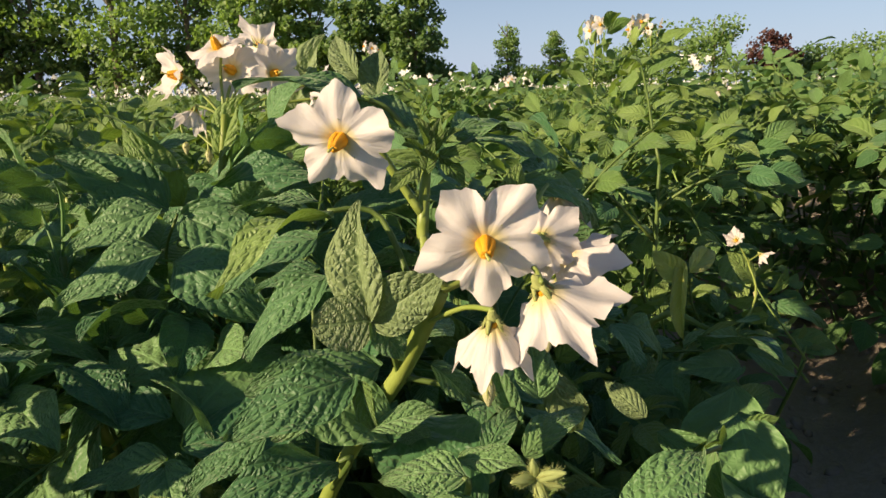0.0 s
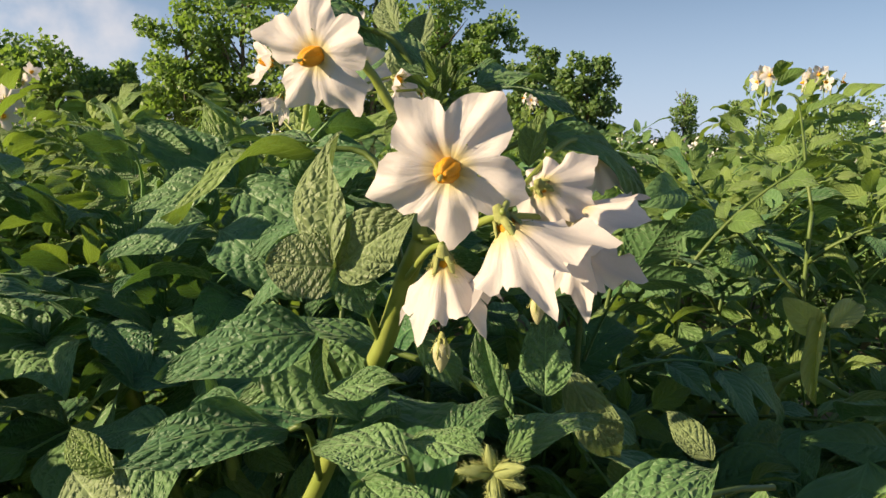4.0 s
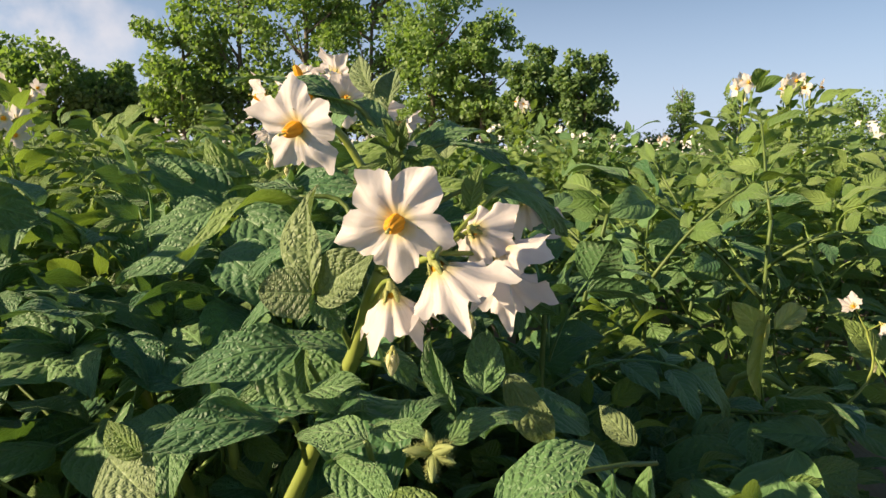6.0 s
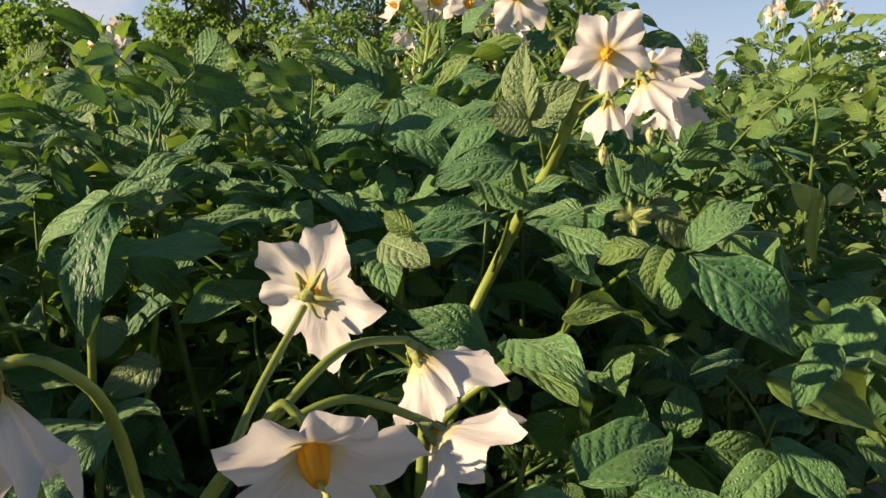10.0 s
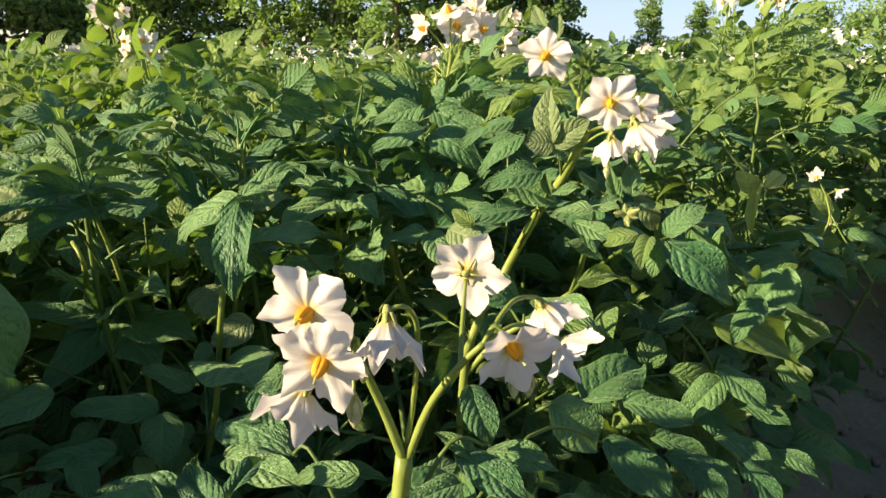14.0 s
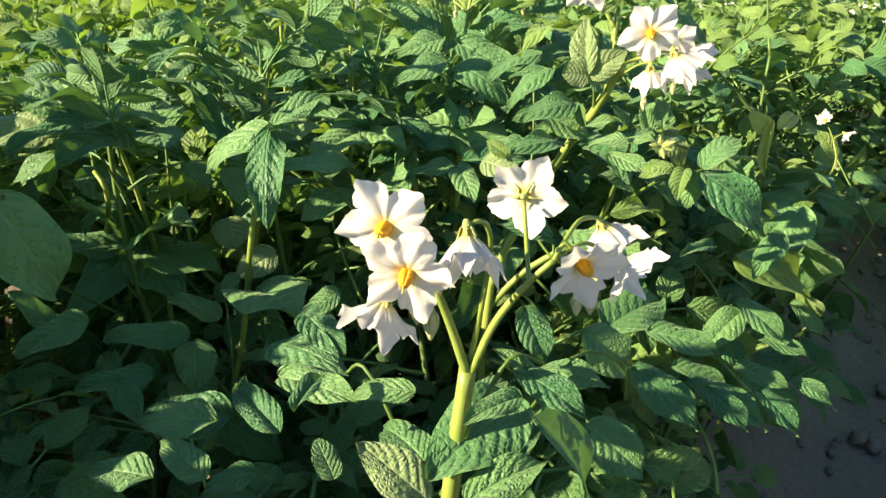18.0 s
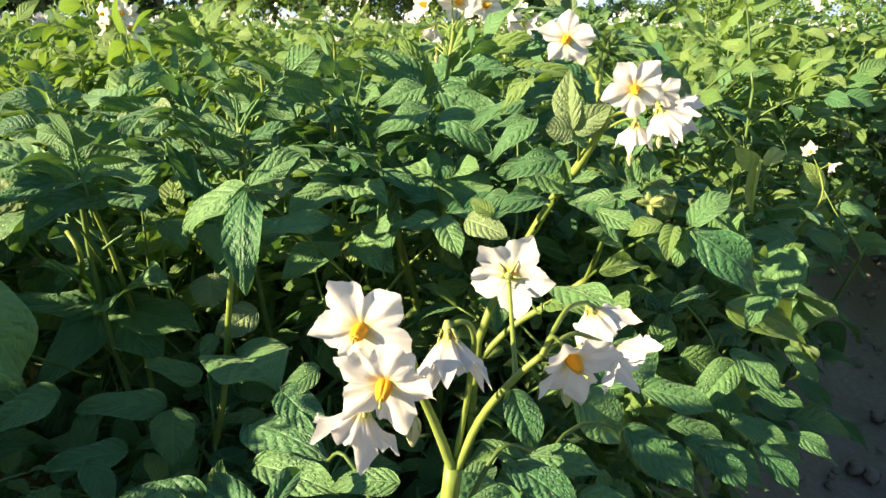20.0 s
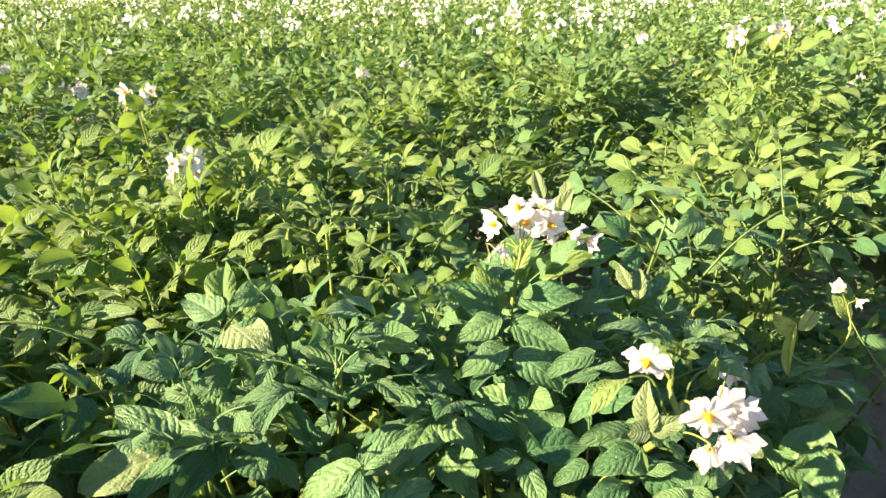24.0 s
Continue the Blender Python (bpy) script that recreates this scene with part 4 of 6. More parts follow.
for i, (az, dist, height, radius) in enumerate([(-46, 42, 5.4, 2.2), (-42, 40, 5.0, 2.0), (-38, 43, 4.6, 1.8), (-33, 40, 8.5, 2.2), (-29, 41, 10.5, 2.6), (-24, 40, 11.5, 3.0), (-19, 41, 11, 2.8), (-14, 40, 10, 2.6), (-10, 41, 8.2, 2.0), (-6, 40, 6.2, 1.7), (-2.2, 40, 6.0, 1.5)]):
    k = hedge_scale(az)
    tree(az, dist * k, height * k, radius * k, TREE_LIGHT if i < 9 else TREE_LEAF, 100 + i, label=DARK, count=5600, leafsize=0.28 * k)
for i, az in enumerate(np.arange(-47, 1.5, 2.7)):
    k = hedge_scale(az)
    tree(az, (40.5 + (i % 3)) * k, (3.6 if az < -2 else 2.4) * k, 1.5 * k, TREE_LEAF, 200 + i, low=0.0, count=2000, label="dark green bush in the hedge at the field's edge", name="bush", leafsize=0.24 * k)
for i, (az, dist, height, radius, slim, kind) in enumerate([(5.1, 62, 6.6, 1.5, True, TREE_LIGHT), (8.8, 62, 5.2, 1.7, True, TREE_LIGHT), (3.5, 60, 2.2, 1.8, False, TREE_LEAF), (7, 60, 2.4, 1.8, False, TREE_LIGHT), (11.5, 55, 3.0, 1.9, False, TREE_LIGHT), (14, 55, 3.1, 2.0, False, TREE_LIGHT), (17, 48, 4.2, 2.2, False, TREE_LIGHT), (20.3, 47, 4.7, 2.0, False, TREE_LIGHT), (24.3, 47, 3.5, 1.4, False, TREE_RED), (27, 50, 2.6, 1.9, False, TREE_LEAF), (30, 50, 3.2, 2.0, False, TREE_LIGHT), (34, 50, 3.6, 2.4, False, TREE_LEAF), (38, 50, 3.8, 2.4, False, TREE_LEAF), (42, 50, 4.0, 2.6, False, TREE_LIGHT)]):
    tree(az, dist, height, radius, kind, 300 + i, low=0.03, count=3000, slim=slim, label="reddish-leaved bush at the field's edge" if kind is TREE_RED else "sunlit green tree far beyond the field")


# ---- leaves and flowers set one by one on the plants close by ----
def rooted(label, foot):
    ob = thing("potato_plant", label, "potato plant", Matrix.Translation(foot), group="potato plants in the rows")
    ROOTED.add(ob)
    return ob


def leaf_stalk(plant, points, label=""):
    return hang("leaf", mesh_of("leaf", *tube(bent(points, 10), 0.0011, 0.0008, 6), STEM_DARK), plant, None, label)


BLADES = {}
FORMS = {"flat": (0.40, 0.60, 0.14, 0.3), "arch": (-0.28, 1.15, 0.14, 0.2), "gutter": (0.85, 0.65, 0.12, 0.1), "droop": (-0.35, 1.30, 0.12, 0.1), "round": (0.25, 0.35, 0.10, 1.0)}
BLADE_STUFF = {"LEAF": LEAF, "LEAF_YOUNG": LEAF_YOUNG, "LEAF_PALE": LEAF_PALE, "LEAF_SICK": LEAF_SICK}
BR = random.Random(77)


def blade_mesh(form, stuff):
    if (form, stuff) not in BLADES:
        fold, curl, wave, blunt = FORMS[form]
        BLADES[form, stuff] = [leaflet_mesh("leaflet", BR, 14, 40, 0.31, fold * BR.uniform(0.7, 1.3), curl * BR.uniform(0.75, 1.2), wave * BR.uniform(0.8, 1.4), 0.010, BLADE_STUFF[stuff], blunt) for _ in range(3)]
    return BR.choice(BLADES[form, stuff])


def blade(leaf, foot, tip, towards, wide, form="flat", stuff="LEAF"):
    """One leaflet from foot to tip, its face turned towards a direction; wide: width over length."""
    me = blade_mesh(form, stuff)
    end = me.vertices[len(me.vertices) - 8].co
    chord = math.hypot(end.y, end.z)
    way = Vector(tip) - Vector(foot)
    m = aim(foot, way, towards, way.length / chord) @ Matrix.Rotation(-math.atan2(end.z, end.y), 4, "X") @ Matrix.Diagonal((wide / 0.60, 1, 1, 1))
    return hang("leaflet", me, leaf, m)



def leafy(plant, top, seed):
    """Leaves and side shoots round a tall flower stalk."""
    rng = random.Random(seed)
    top = Vector(top)
    for k in range(7):
        z = top.z - 0.07 - 0.05 * k
        az = 2.4 * k + rng.uniform(-0.4, 0.4)
        at = Vector((top.x + 0.004, top.y + 0.015, z))
        way = Vector((math.cos(az), math.sin(az), 0.9 - 0.1 * k))
        hang("leaf" if k % 3 else "shoot", rng.choice(RIBBED if k > 2 else RIBBED_YOUNG) if k % 3 else rng.choice(SHOOTS), plant, aim(at, way, (0, 0, 1)))



# ---- the tall flowering plant in the middle ----
main = rooted("tall white-flowering potato plant with a thick yellow-green stem", (-0.085, 0.232, 0.14))
stalk(main, [(-0.085, 0.232, 0.120), (-0.083, 0.230, 0.300), (-0.078, 0.226, 0.420), (-0.057, 0.236, 0.470), (-0.045, 0.238, 0.496), (-0.030, 0.226, 0.527), (-0.016, 0.213, 0.551), (-0.007, 0.202, 0.572), (-0.002, 0.199, 0.583)], 0.0034, 0.0026, 'stem', STEM, 10, 14)
stalk(main, [(-0.080, 0.228, 0.400), (-0.055, 0.226, 0.432), (-0.028, 0.224, 0.453), (-0.006, 0.224, 0.471)], 0.0026, 0.0023, 'stem', STEM, 8, 14)
stalk(main, [(-0.006, 0.224, 0.471), (0.000, 0.212, 0.495), (0.003, 0.200, 0.515), (0.012, 0.190, 0.528)], 0.0018, 0.0013, 'stem', STEM, 8, 14)
flower(main, (0.010, 0.177, 0.602), (-0.04, -0.95, -0.20), 0.0184, FLAT[0], 22)
stalk(main, [(-0.002, 0.199, 0.583), (-0.001, 0.206, 0.589), (0.002, 0.205, 0.594), (0.011, 0.178, 0.600)], 0.0016, 0.0009, 'flower_stalk', STEM, 6, 14)
flower(main, (-0.028, 0.196, 0.628), (-0.26, -0.90, -0.32), 0.0168, LOOSE[0], 50)
stalk(main, [(-0.007, 0.218, 0.602), (-0.016, 0.219, 0.616), (-0.023, 0.214, 0.628), (-0.028, 0.202, 0.630), (-0.029, 0.195, 0.626)], 0.0016, 0.0009, 'flower_stalk', STEM, 6, 14)
stalk(main, [(-0.002, 0.199, 0.583), (-0.007, 0.217, 0.594), (-0.007, 0.218, 0.602), (-0.006, 0.227, 0.615), (-0.005, 0.228, 0.623)], 0.0024, 0.0014, 'stem', STEM, 8, 14)
stalk(main, [(-0.002, 0.199, 0.583), (0.007, 0.202, 0.586), (0.018, 0.194, 0.591)], 0.0014, 0.0011, 'flower_stalk', STEM, 6, 14)
flower(main, (0.023, 0.169, 0.592), (0.46, 0.20, -0.85), 0.0200, BELL[2], 10)
stalk(main, [(0.018, 0.194, 0.591), (0.022, 0.178, 0.595), (0.023, 0.166, 0.594)], 0.0008, 0.0007, 'flower_stalk', STEM, 6, 14)
flower(main, (0.033, 0.205, 0.593), (0.68, 0.15, -0.60), 0.0200, BELL[0], 40)
stalk(main, [(0.018, 0.194, 0.591), (0.025, 0.203, 0.597), (0.031, 0.205, 0.595)], 0.0008, 0.0007, 'flower_stalk', STEM, 6, 14)
flower(main, (0.027, 0.199, 0.598), (0.30, 0.70, -0.30), 0.0150, BELL[2], 15)
stalk(main, [(0.018, 0.194, 0.591), (0.023, 0.193, 0.597), (0.025, 0.195, 0.596)], 0.0008, 0.0007, 'flower_stalk', STEM, 6, 14)
flower(main, (0.038, 0.240, 0.606), (0.25, 0.20, -0.93), 0.0165, BELL[1], 0)
stalk(main, [(0.018, 0.194, 0.591), (0.030, 0.220, 0.608), (0.037, 0.239, 0.609)], 0.0008, 0.0007, 'flower_stalk', STEM, 6, 14)
flower(main, (0.011, 0.168, 0.584), (0.064, 0.257, -0.964), 0.0170, BELL[1], 30)
stalk(main, [(-0.007, 0.202, 0.572), (0.004, 0.182, 0.583), (0.011, 0.167, 0.587)], 0.0008, 0.0007, 'flower_stalk', STEM, 6, 14)
flower(main, (0.035, 0.208, 0.584), (0.22, 0.35, -0.90), 0.0175, BELL[2], 55)
stalk(main, [(0.018, 0.194, 0.591), (0.029, 0.204, 0.590), (0.034, 0.207, 0.587)], 0.0008, 0.0007, 'flower_stalk', STEM, 6, 14)
bud(main, (0.010, 0.173, 0.566), (0.02, -0.1, -1), 0.0062)
bud(main, (0.028, 0.192, 0.573), (0.05, -0.1, -1), 0.0058)
for axis, size in (((-0.65, -0.45, 0.15), 0.0078), ((0.60, -0.50, 0.40), 0.0090), ((0.15, -0.65, -0.50), 0.0080), ((-0.15, -0.30, 0.85), 0.0066), ((0.75, -0.35, -0.10), 0.0070)):
    bud(main, (0.0225, 0.1715, 0.5385), axis, size, hairy=True)
g = leaf_stalk(main, [(-0.016, 0.213, 0.551), (-0.018, 0.199, 0.569), (-0.022, 0.194, 0.576)], "leaf of three rounded quilted leaflets")
# the sunlit look of these three is put into their paler colour
blade(g, (-0.022, 0.194, 0.576), (-0.038, 0.187, 0.577), (0.22, -0.92, 0.31), 0.92, 'round', 'LEAF_PALE')
blade(g, (-0.022, 0.194, 0.576), (-0.025, 0.203, 0.610), (-0.51, -0.84, 0.18), 0.48, 'gutter', 'LEAF_PALE')
blade(g, (-0.022, 0.194, 0.576), (-0.001, 0.190, 0.591), (0.37, -0.84, 0.40), 0.62, 'flat', 'LEAF_PALE')
blade(g, (-0.022, 0.194, 0.576), (-0.013, 0.193, 0.564), (0.56, -0.69, 0.46), 0.7, 'flat')
g = leaf_stalk(main, [(-0.007, 0.202, 0.572), (-0.020, 0.216, 0.602), (-0.036, 0.213, 0.605)])
blade(g, (-0.034, 0.213, 0.605), (-0.065, 0.187, 0.586), (-0.29, -0.13, 0.95), 0.36, 'arch', 'LEAF_YOUNG')
blade(g, (-0.039, 0.221, 0.606), (-0.067, 0.217, 0.604), (0.04, -0.09, 1.00), 0.34, 'arch')
g = leaf_stalk(main, [(-0.030, 0.226, 0.527), (-0.023, 0.195, 0.550), (-0.028, 0.195, 0.557)])
blade(g, (-0.028, 0.195, 0.558), (-0.061, 0.177, 0.548), (0.11, -0.66, 0.75), 0.46, 'arch')
blade(g, (-0.026, 0.195, 0.557), (-0.021, 0.188, 0.545), (-0.54, -0.79, 0.29), 0.55, 'gutter', 'LEAF_YOUNG')
blade(g, (-0.023, 0.188, 0.545), (-0.002, 0.188, 0.550), (0.15, -0.43, 0.89), 0.42, 'flat')
g = leaf_stalk(main, [(-0.045, 0.238, 0.496), (-0.030, 0.195, 0.532), (-0.033, 0.190, 0.534)])
blade(g, (-0.033, 0.190, 0.534), (-0.067, 0.165, 0.530), (0.16, -0.50, 0.85), 0.38, 'arch')
blade(g, (-0.066, 0.166, 0.529), (-0.080, 0.169, 0.537), (-0.37, -0.79, 0.49), 0.55, 'gutter', 'LEAF_YOUNG')
blade(g, (-0.083, 0.172, 0.524), (-0.057, 0.159, 0.518), (0.11, -0.78, 0.61), 0.62, 'flat', 'LEAF_PALE')
g = leaf_stalk(main, [(-0.006, 0.224, 0.471), (0.004, 0.174, 0.532), (0.003, 0.170, 0.540)])
blade(g, (0.004, 0.170, 0.540), (-0.019, 0.173, 0.537), (0.14, -0.41, 0.90), 0.52, 'arch')
blade(g, (-0.007, 0.172, 0.532), (0.017, 0.159, 0.523), (-0.01, -0.60, 0.80), 0.45, 'flat')
blade(g, (0.029, 0.157, 0.530), (0.010, 0.157, 0.523), (0.13, -0.57, 0.81), 0.58, 'arch', 'LEAF_YOUNG')
blade(g, (0.035, 0.156, 0.529), (0.030, 0.138, 0.515), (-0.42, -0.75, 0.51), 0.5, 'gutter', 'LEAF_YOUNG')
blade(g, (0.010, 0.183, 0.539), (0.020, 0.202, 0.544), (-0.09, -0.47, 0.88), 0.4, 'arch')
blade(g, (0.002, 0.181, 0.539), (0.021, 0.174, 0.540), (0.10, -0.43, 0.90), 0.45, 'flat')
g = leaf_stalk(main, [(-0.006, 0.224, 0.471), (0.006, 0.197, 0.495), (0.024, 0.171, 0.519), (0.042, 0.153, 0.529), (0.064, 0.185, 0.532), (0.085, 0.205, 0.528)], "long drooping leaf with broad quilted leaflets")
blade(g, (0.042, 0.153, 0.529), (0.083, 0.150, 0.494), (-0.06, -0.67, 0.74), 0.46, 'droop')
blade(g, (0.042, 0.153, 0.529), (0.038, 0.149, 0.508), (-0.47, -0.80, 0.37), 0.62, 'flat')
blade(g, (0.044, 0.155, 0.530), (0.066, 0.170, 0.546), (-0.27, -0.48, 0.84), 0.55, 'arch')
blade(g, (0.060, 0.178, 0.532), (0.088, 0.194, 0.498), (-0.61, -0.49, 0.62), 0.34, 'droop')
blade(g, (0.072, 0.192, 0.531), (0.102, 0.212, 0.490), (-0.77, -0.38, 0.51), 0.3, 'droop')
blade(g, (0.083, 0.204, 0.529), (0.111, 0.221, 0.490), (-0.77, -0.38, 0.51), 0.32, 'droop')
blade(g, (0.020, 0.176, 0.515), (0.046, 0.190, 0.500), (-0.18, -0.65, 0.74), 0.55, 'flat')
blade(g, (0.012, 0.188, 0.507), (-0.012, 0.170, 0.520), (-0.22, -0.66, 0.72), 0.45, 'arch')
blade(g, (0.034, 0.238, 0.541), (0.051, 0.253, 0.510), (-0.34, -0.65, 0.68), 0.34, 'arch', 'LEAF_PALE')
blade(g, (0.082, 0.275, 0.504), (0.067, 0.286, 0.516), (-0.43, -0.65, 0.62), 0.45, 'arch', 'LEAF_PALE')
g = leaf_stalk(main, [(-0.002, 0.199, 0.583), (0.008, 0.222, 0.602), (0.024, 0.227, 0.611)])
blade(g, (0.024, 0.227, 0.611), (0.052, 0.242, 0.592), (-0.40, -0.60, 0.69), 0.3, 'droop')
blade(g, (0.026, 0.233, 0.613), (0.046, 0.257, 0.600), (0.33, -0.24, 0.91), 0.55, 'droop')
blade(g, (0.021, 0.224, 0.602), (0.024, 0.228, 0.617), (-0.28, -0.93, 0.25), 0.5, 'gutter', 'LEAF_YOUNG')
g = leaf_stalk(main, [(-0.006, 0.227, 0.618), (-0.016, 0.222, 0.634), (-0.024, 0.221, 0.638)])
blade(g, (-0.023, 0.222, 0.637), (-0.060, 0.209, 0.642), (0.21, -0.25, 0.95), 0.34, 'arch')
blade(g, (-0.020, 0.221, 0.632), (-0.042, 0.218, 0.641), (0.19, -0.51, 0.84), 0.3, 'flat')
blade(g, (-0.008, 0.223, 0.626), (-0.024, 0.233, 0.639), (0.13, -0.44, 0.89), 0.5, 'arch')
blade(g, (-0.032, 0.277, 0.645), (-0.042, 0.289, 0.661), (-0.28, -0.96, 0.03), 0.45, 'gutter', 'LEAF_PALE')
blade(g, (-0.025, 0.277, 0.637), (-0.025, 0.292, 0.656), (-0.30, -0.95, 0.04), 0.5, 'gutter', 'LEAF_PALE')
g = leaf_stalk(main, [(-0.006, 0.227, 0.618), (0.004, 0.230, 0.622), (0.009, 0.237, 0.624)])
blade(g, (0.008, 0.237, 0.624), (0.033, 0.246, 0.615), (0.16, -0.34, 0.93), 0.42, 'arch')
blade(g, (0.004, 0.238, 0.625), (0.023, 0.268, 0.626), (0.17, -0.34, 0.93), 0.4, 'arch')
blade(g, (-0.000, 0.229, 0.625), (0.011, 0.227, 0.630), (0.09, -0.40, 0.91), 0.5, 'flat')
blade(g, (-0.004, 0.225, 0.621), (-0.009, 0.220, 0.632), (0.07, -0.71, 0.70), 0.45, 'gutter', 'LEAF_YOUNG')
blade(g, (-0.003, 0.225, 0.622), (-0.001, 0.222, 0.632), (0.06, -0.72, 0.70), 0.45, 'gutter', 'LEAF_YOUNG')
blade(g, (-0.005, 0.224, 0.620), (-0.013, 0.218, 0.624), (0.08, -0.71, 0.70), 0.45, 'gutter', 'LEAF_YOUNG')
blade(g, (-0.002, 0.225, 0.620), (0.012, 0.222, 0.618), (0.04, -0.71, 0.70), 0.45, 'gutter', 'LEAF_YOUNG')
blade(g, (-0.001, 0.225, 0.619), (0.006, 0.219, 0.610), (0.05, -0.70, 0.71), 0.45, 'gutter', 'LEAF_YOUNG')
blade(g, (-0.008, 0.223, 0.617), (-0.017, 0.214, 0.610), (0.09, -0.69, 0.72), 0.45, 'gutter', 'LEAF_YOUNG')
blade(g, (-0.006, 0.223, 0.615), (-0.003, 0.220, 0.626), (0.07, -0.71, 0.70), 0.45, 'gutter', 'LEAF_YOUNG')
blade(g, (-0.001, 0.226, 0.624), (0.006, 0.222, 0.628), (0.05, -0.72, 0.70), 0.45, 'gutter', 'LEAF_YOUNG')
g = leaf_stalk(main, [(-0.016, 0.213, 0.551), (0.003, 0.211, 0.547), (0.018, 0.212, 0.539)])
blade(g, (0.021, 0.207, 0.538), (0.013, 0.204, 0.563), (-0.34, -0.85, 0.41), 0.34, 'gutter')
blade(g, (0.029, 0.215, 0.541), (0.027, 0.229, 0.559), (0.13, -0.89, 0.44), 0.6, 'flat')
blade(g, (0.022, 0.195, 0.532), (0.044, 0.217, 0.536), (0.05, -0.34, 0.94), 0.34, 'arch')
blade(g, (-0.006, 0.210, 0.556), (0.007, 0.210, 0.541), (0.35, -0.53, 0.77), 0.5, 'flat')
blade(g, (-0.008, 0.211, 0.564), (-0.003, 0.235, 0.562), (0.31, -0.41, 0.86), 0.6, 'flat')
blade(g, (-0.017, 0.210, 0.566), (-0.034, 0.227, 0.558), (0.34, -0.40, 0.85), 0.5, 'flat')
blade(g, (-0.006, 0.196, 0.538), (-0.018, 0.204, 0.533), (0.31, -0.38, 0.87), 0.5, 'flat')
g = leaf_stalk(main, [(-0.057, 0.236, 0.470), (-0.037, 0.183, 0.462), (-0.035, 0.185, 0.470)])
blade(g, (-0.035, 0.186, 0.475), (-0.075, 0.180, 0.491), (-0.07, -0.57, 0.82), 0.42, 'arch')
blade(g, (-0.033, 0.180, 0.472), (-0.071, 0.168, 0.485), (-0.07, -0.56, 0.82), 0.36, 'arch')
blade(g, (-0.029, 0.189, 0.478), (0.011, 0.144, 0.473), (0.13, -0.48, 0.87), 0.4, 'arch')
blade(g, (-0.032, 0.180, 0.470), (0.006, 0.137, 0.474), (0.14, -0.50, 0.85), 0.36, 'flat', 'LEAF_YOUNG')
blade(g, (-0.025, 0.240, 0.543), (-0.068, 0.218, 0.544), (0.08, -0.50, 0.86), 0.42, 'arch')
blade(g, (-0.026, 0.227, 0.541), (-0.057, 0.206, 0.533), (0.08, -0.49, 0.87), 0.36, 'arch')
blade(g, (-0.035, 0.225, 0.538), (-0.042, 0.209, 0.531), (0.09, -0.60, 0.80), 0.6, 'flat')
blade(g, (-0.017, 0.222, 0.536), (0.007, 0.168, 0.516), (0.14, -0.62, 0.77), 0.5, 'droop')
blade(g, (-0.003, 0.162, 0.499), (0.035, 0.199, 0.484), (-0.00, -0.46, 0.89), 0.22, 'arch', 'LEAF_YOUNG')


# ---- the low plant in front, with two heads of flowers ----
front = rooted("low potato plant with two heads of white flowers and buds", (-0.085, 0.0, 0.14))
stalk(front, [(-0.085, 0.000, 0.120), (-0.078, -0.008, 0.320), (-0.070, -0.016, 0.430), (-0.065, -0.019, 0.484)], 0.004, 0.0034, 'stem', STEM, 10, 14)
LEFT_HEAD, RIGHT_HEAD = (-0.079, -0.031, 0.533), (-0.036, -0.025, 0.533)
stalk(front, [(-0.065, -0.019, 0.482), (-0.071, -0.023, 0.503), (-0.076, -0.028, 0.520), LEFT_HEAD], 0.0020, 0.0012, 'flower_stalk', STEM, 7, 14)
stalk(front, [(-0.064, -0.019, 0.482), (-0.056, -0.020, 0.504), (-0.046, -0.023, 0.521), RIGHT_HEAD], 0.0017, 0.0011, 'flower_stalk', STEM, 7, 14)
for at, axis, size, form, spin in (
        ((-0.091, -0.041, 0.546), (-0.10, -0.95, -0.05), 0.0176, LOOSE[0], 10), ((-0.080, -0.059, 0.538), (0.0, -0.90, -0.36), 0.0164, LOOSE[1], 40),
        ((-0.088, -0.054, 0.526), (-0.25, -0.30, -0.93), 0.0180, BELL[2], 60)):
    a = Vector(axis).normalized()
    flower(front, at, axis, size, form, spin)
    stalk(front, [LEFT_HEAD, Vector(LEFT_HEAD).lerp(Vector(at) - a * 0.006, 0.55) + Vector((0, 0, 0.004)), Vector(at) - a * 0.003], 0.0009, 0.0008, 'flower_stalk', STEM, 6, 14)
flower(front, (-0.064, -0.044, 0.5475), (0.16, -0.42, -0.90), 0.0205, BELL[1], 5)
stalk(front, [(-0.0645, -0.018, 0.486), (-0.0605, -0.021, 0.512), (-0.0575, -0.030, 0.538), (-0.059, -0.039, 0.549), (-0.0637, -0.0425, 0.5495)], 0.0012, 0.0008, 'flower_stalk', STEM, 6, 16)
flower(front, (-0.0495, 0.0262, 0.5418), (0.22, 0.95, 0.14), 0.0180, FLAT[1], 12)
stalk(front, [(-0.044, -0.023, 0.523), (-0.046, -0.007, 0.531), (-0.0493, 0.0225, 0.5398)], 0.0010, 0.0008, 'flower_stalk', STEM, 6, 14)
for at, axis, size, form, spin in (
        ((-0.027, -0.024, 0.533), (0.50, -0.75, -0.38), 0.0170, CUP[1], 36), ((-0.019, 0.006, 0.538), (0.50, 0.20, -0.84), 0.0165, BELL[0], 20),
        ((-0.013, -0.005, 0.528), (0.78, -0.10, -0.60), 0.0170, BELL[2], 0)):
    a = Vector(axis).normalized()
    flower(front, at, axis, size, form, spin)
    stalk(front, [RIGHT_HEAD, Vector(RIGHT_HEAD).lerp(Vector(at) - a * 0.006, 0.55) + Vector((0, 0, 0.004)), Vector(at) - a * 0.003], 0.0009, 0.0008, 'flower_stalk', STEM, 6, 14)
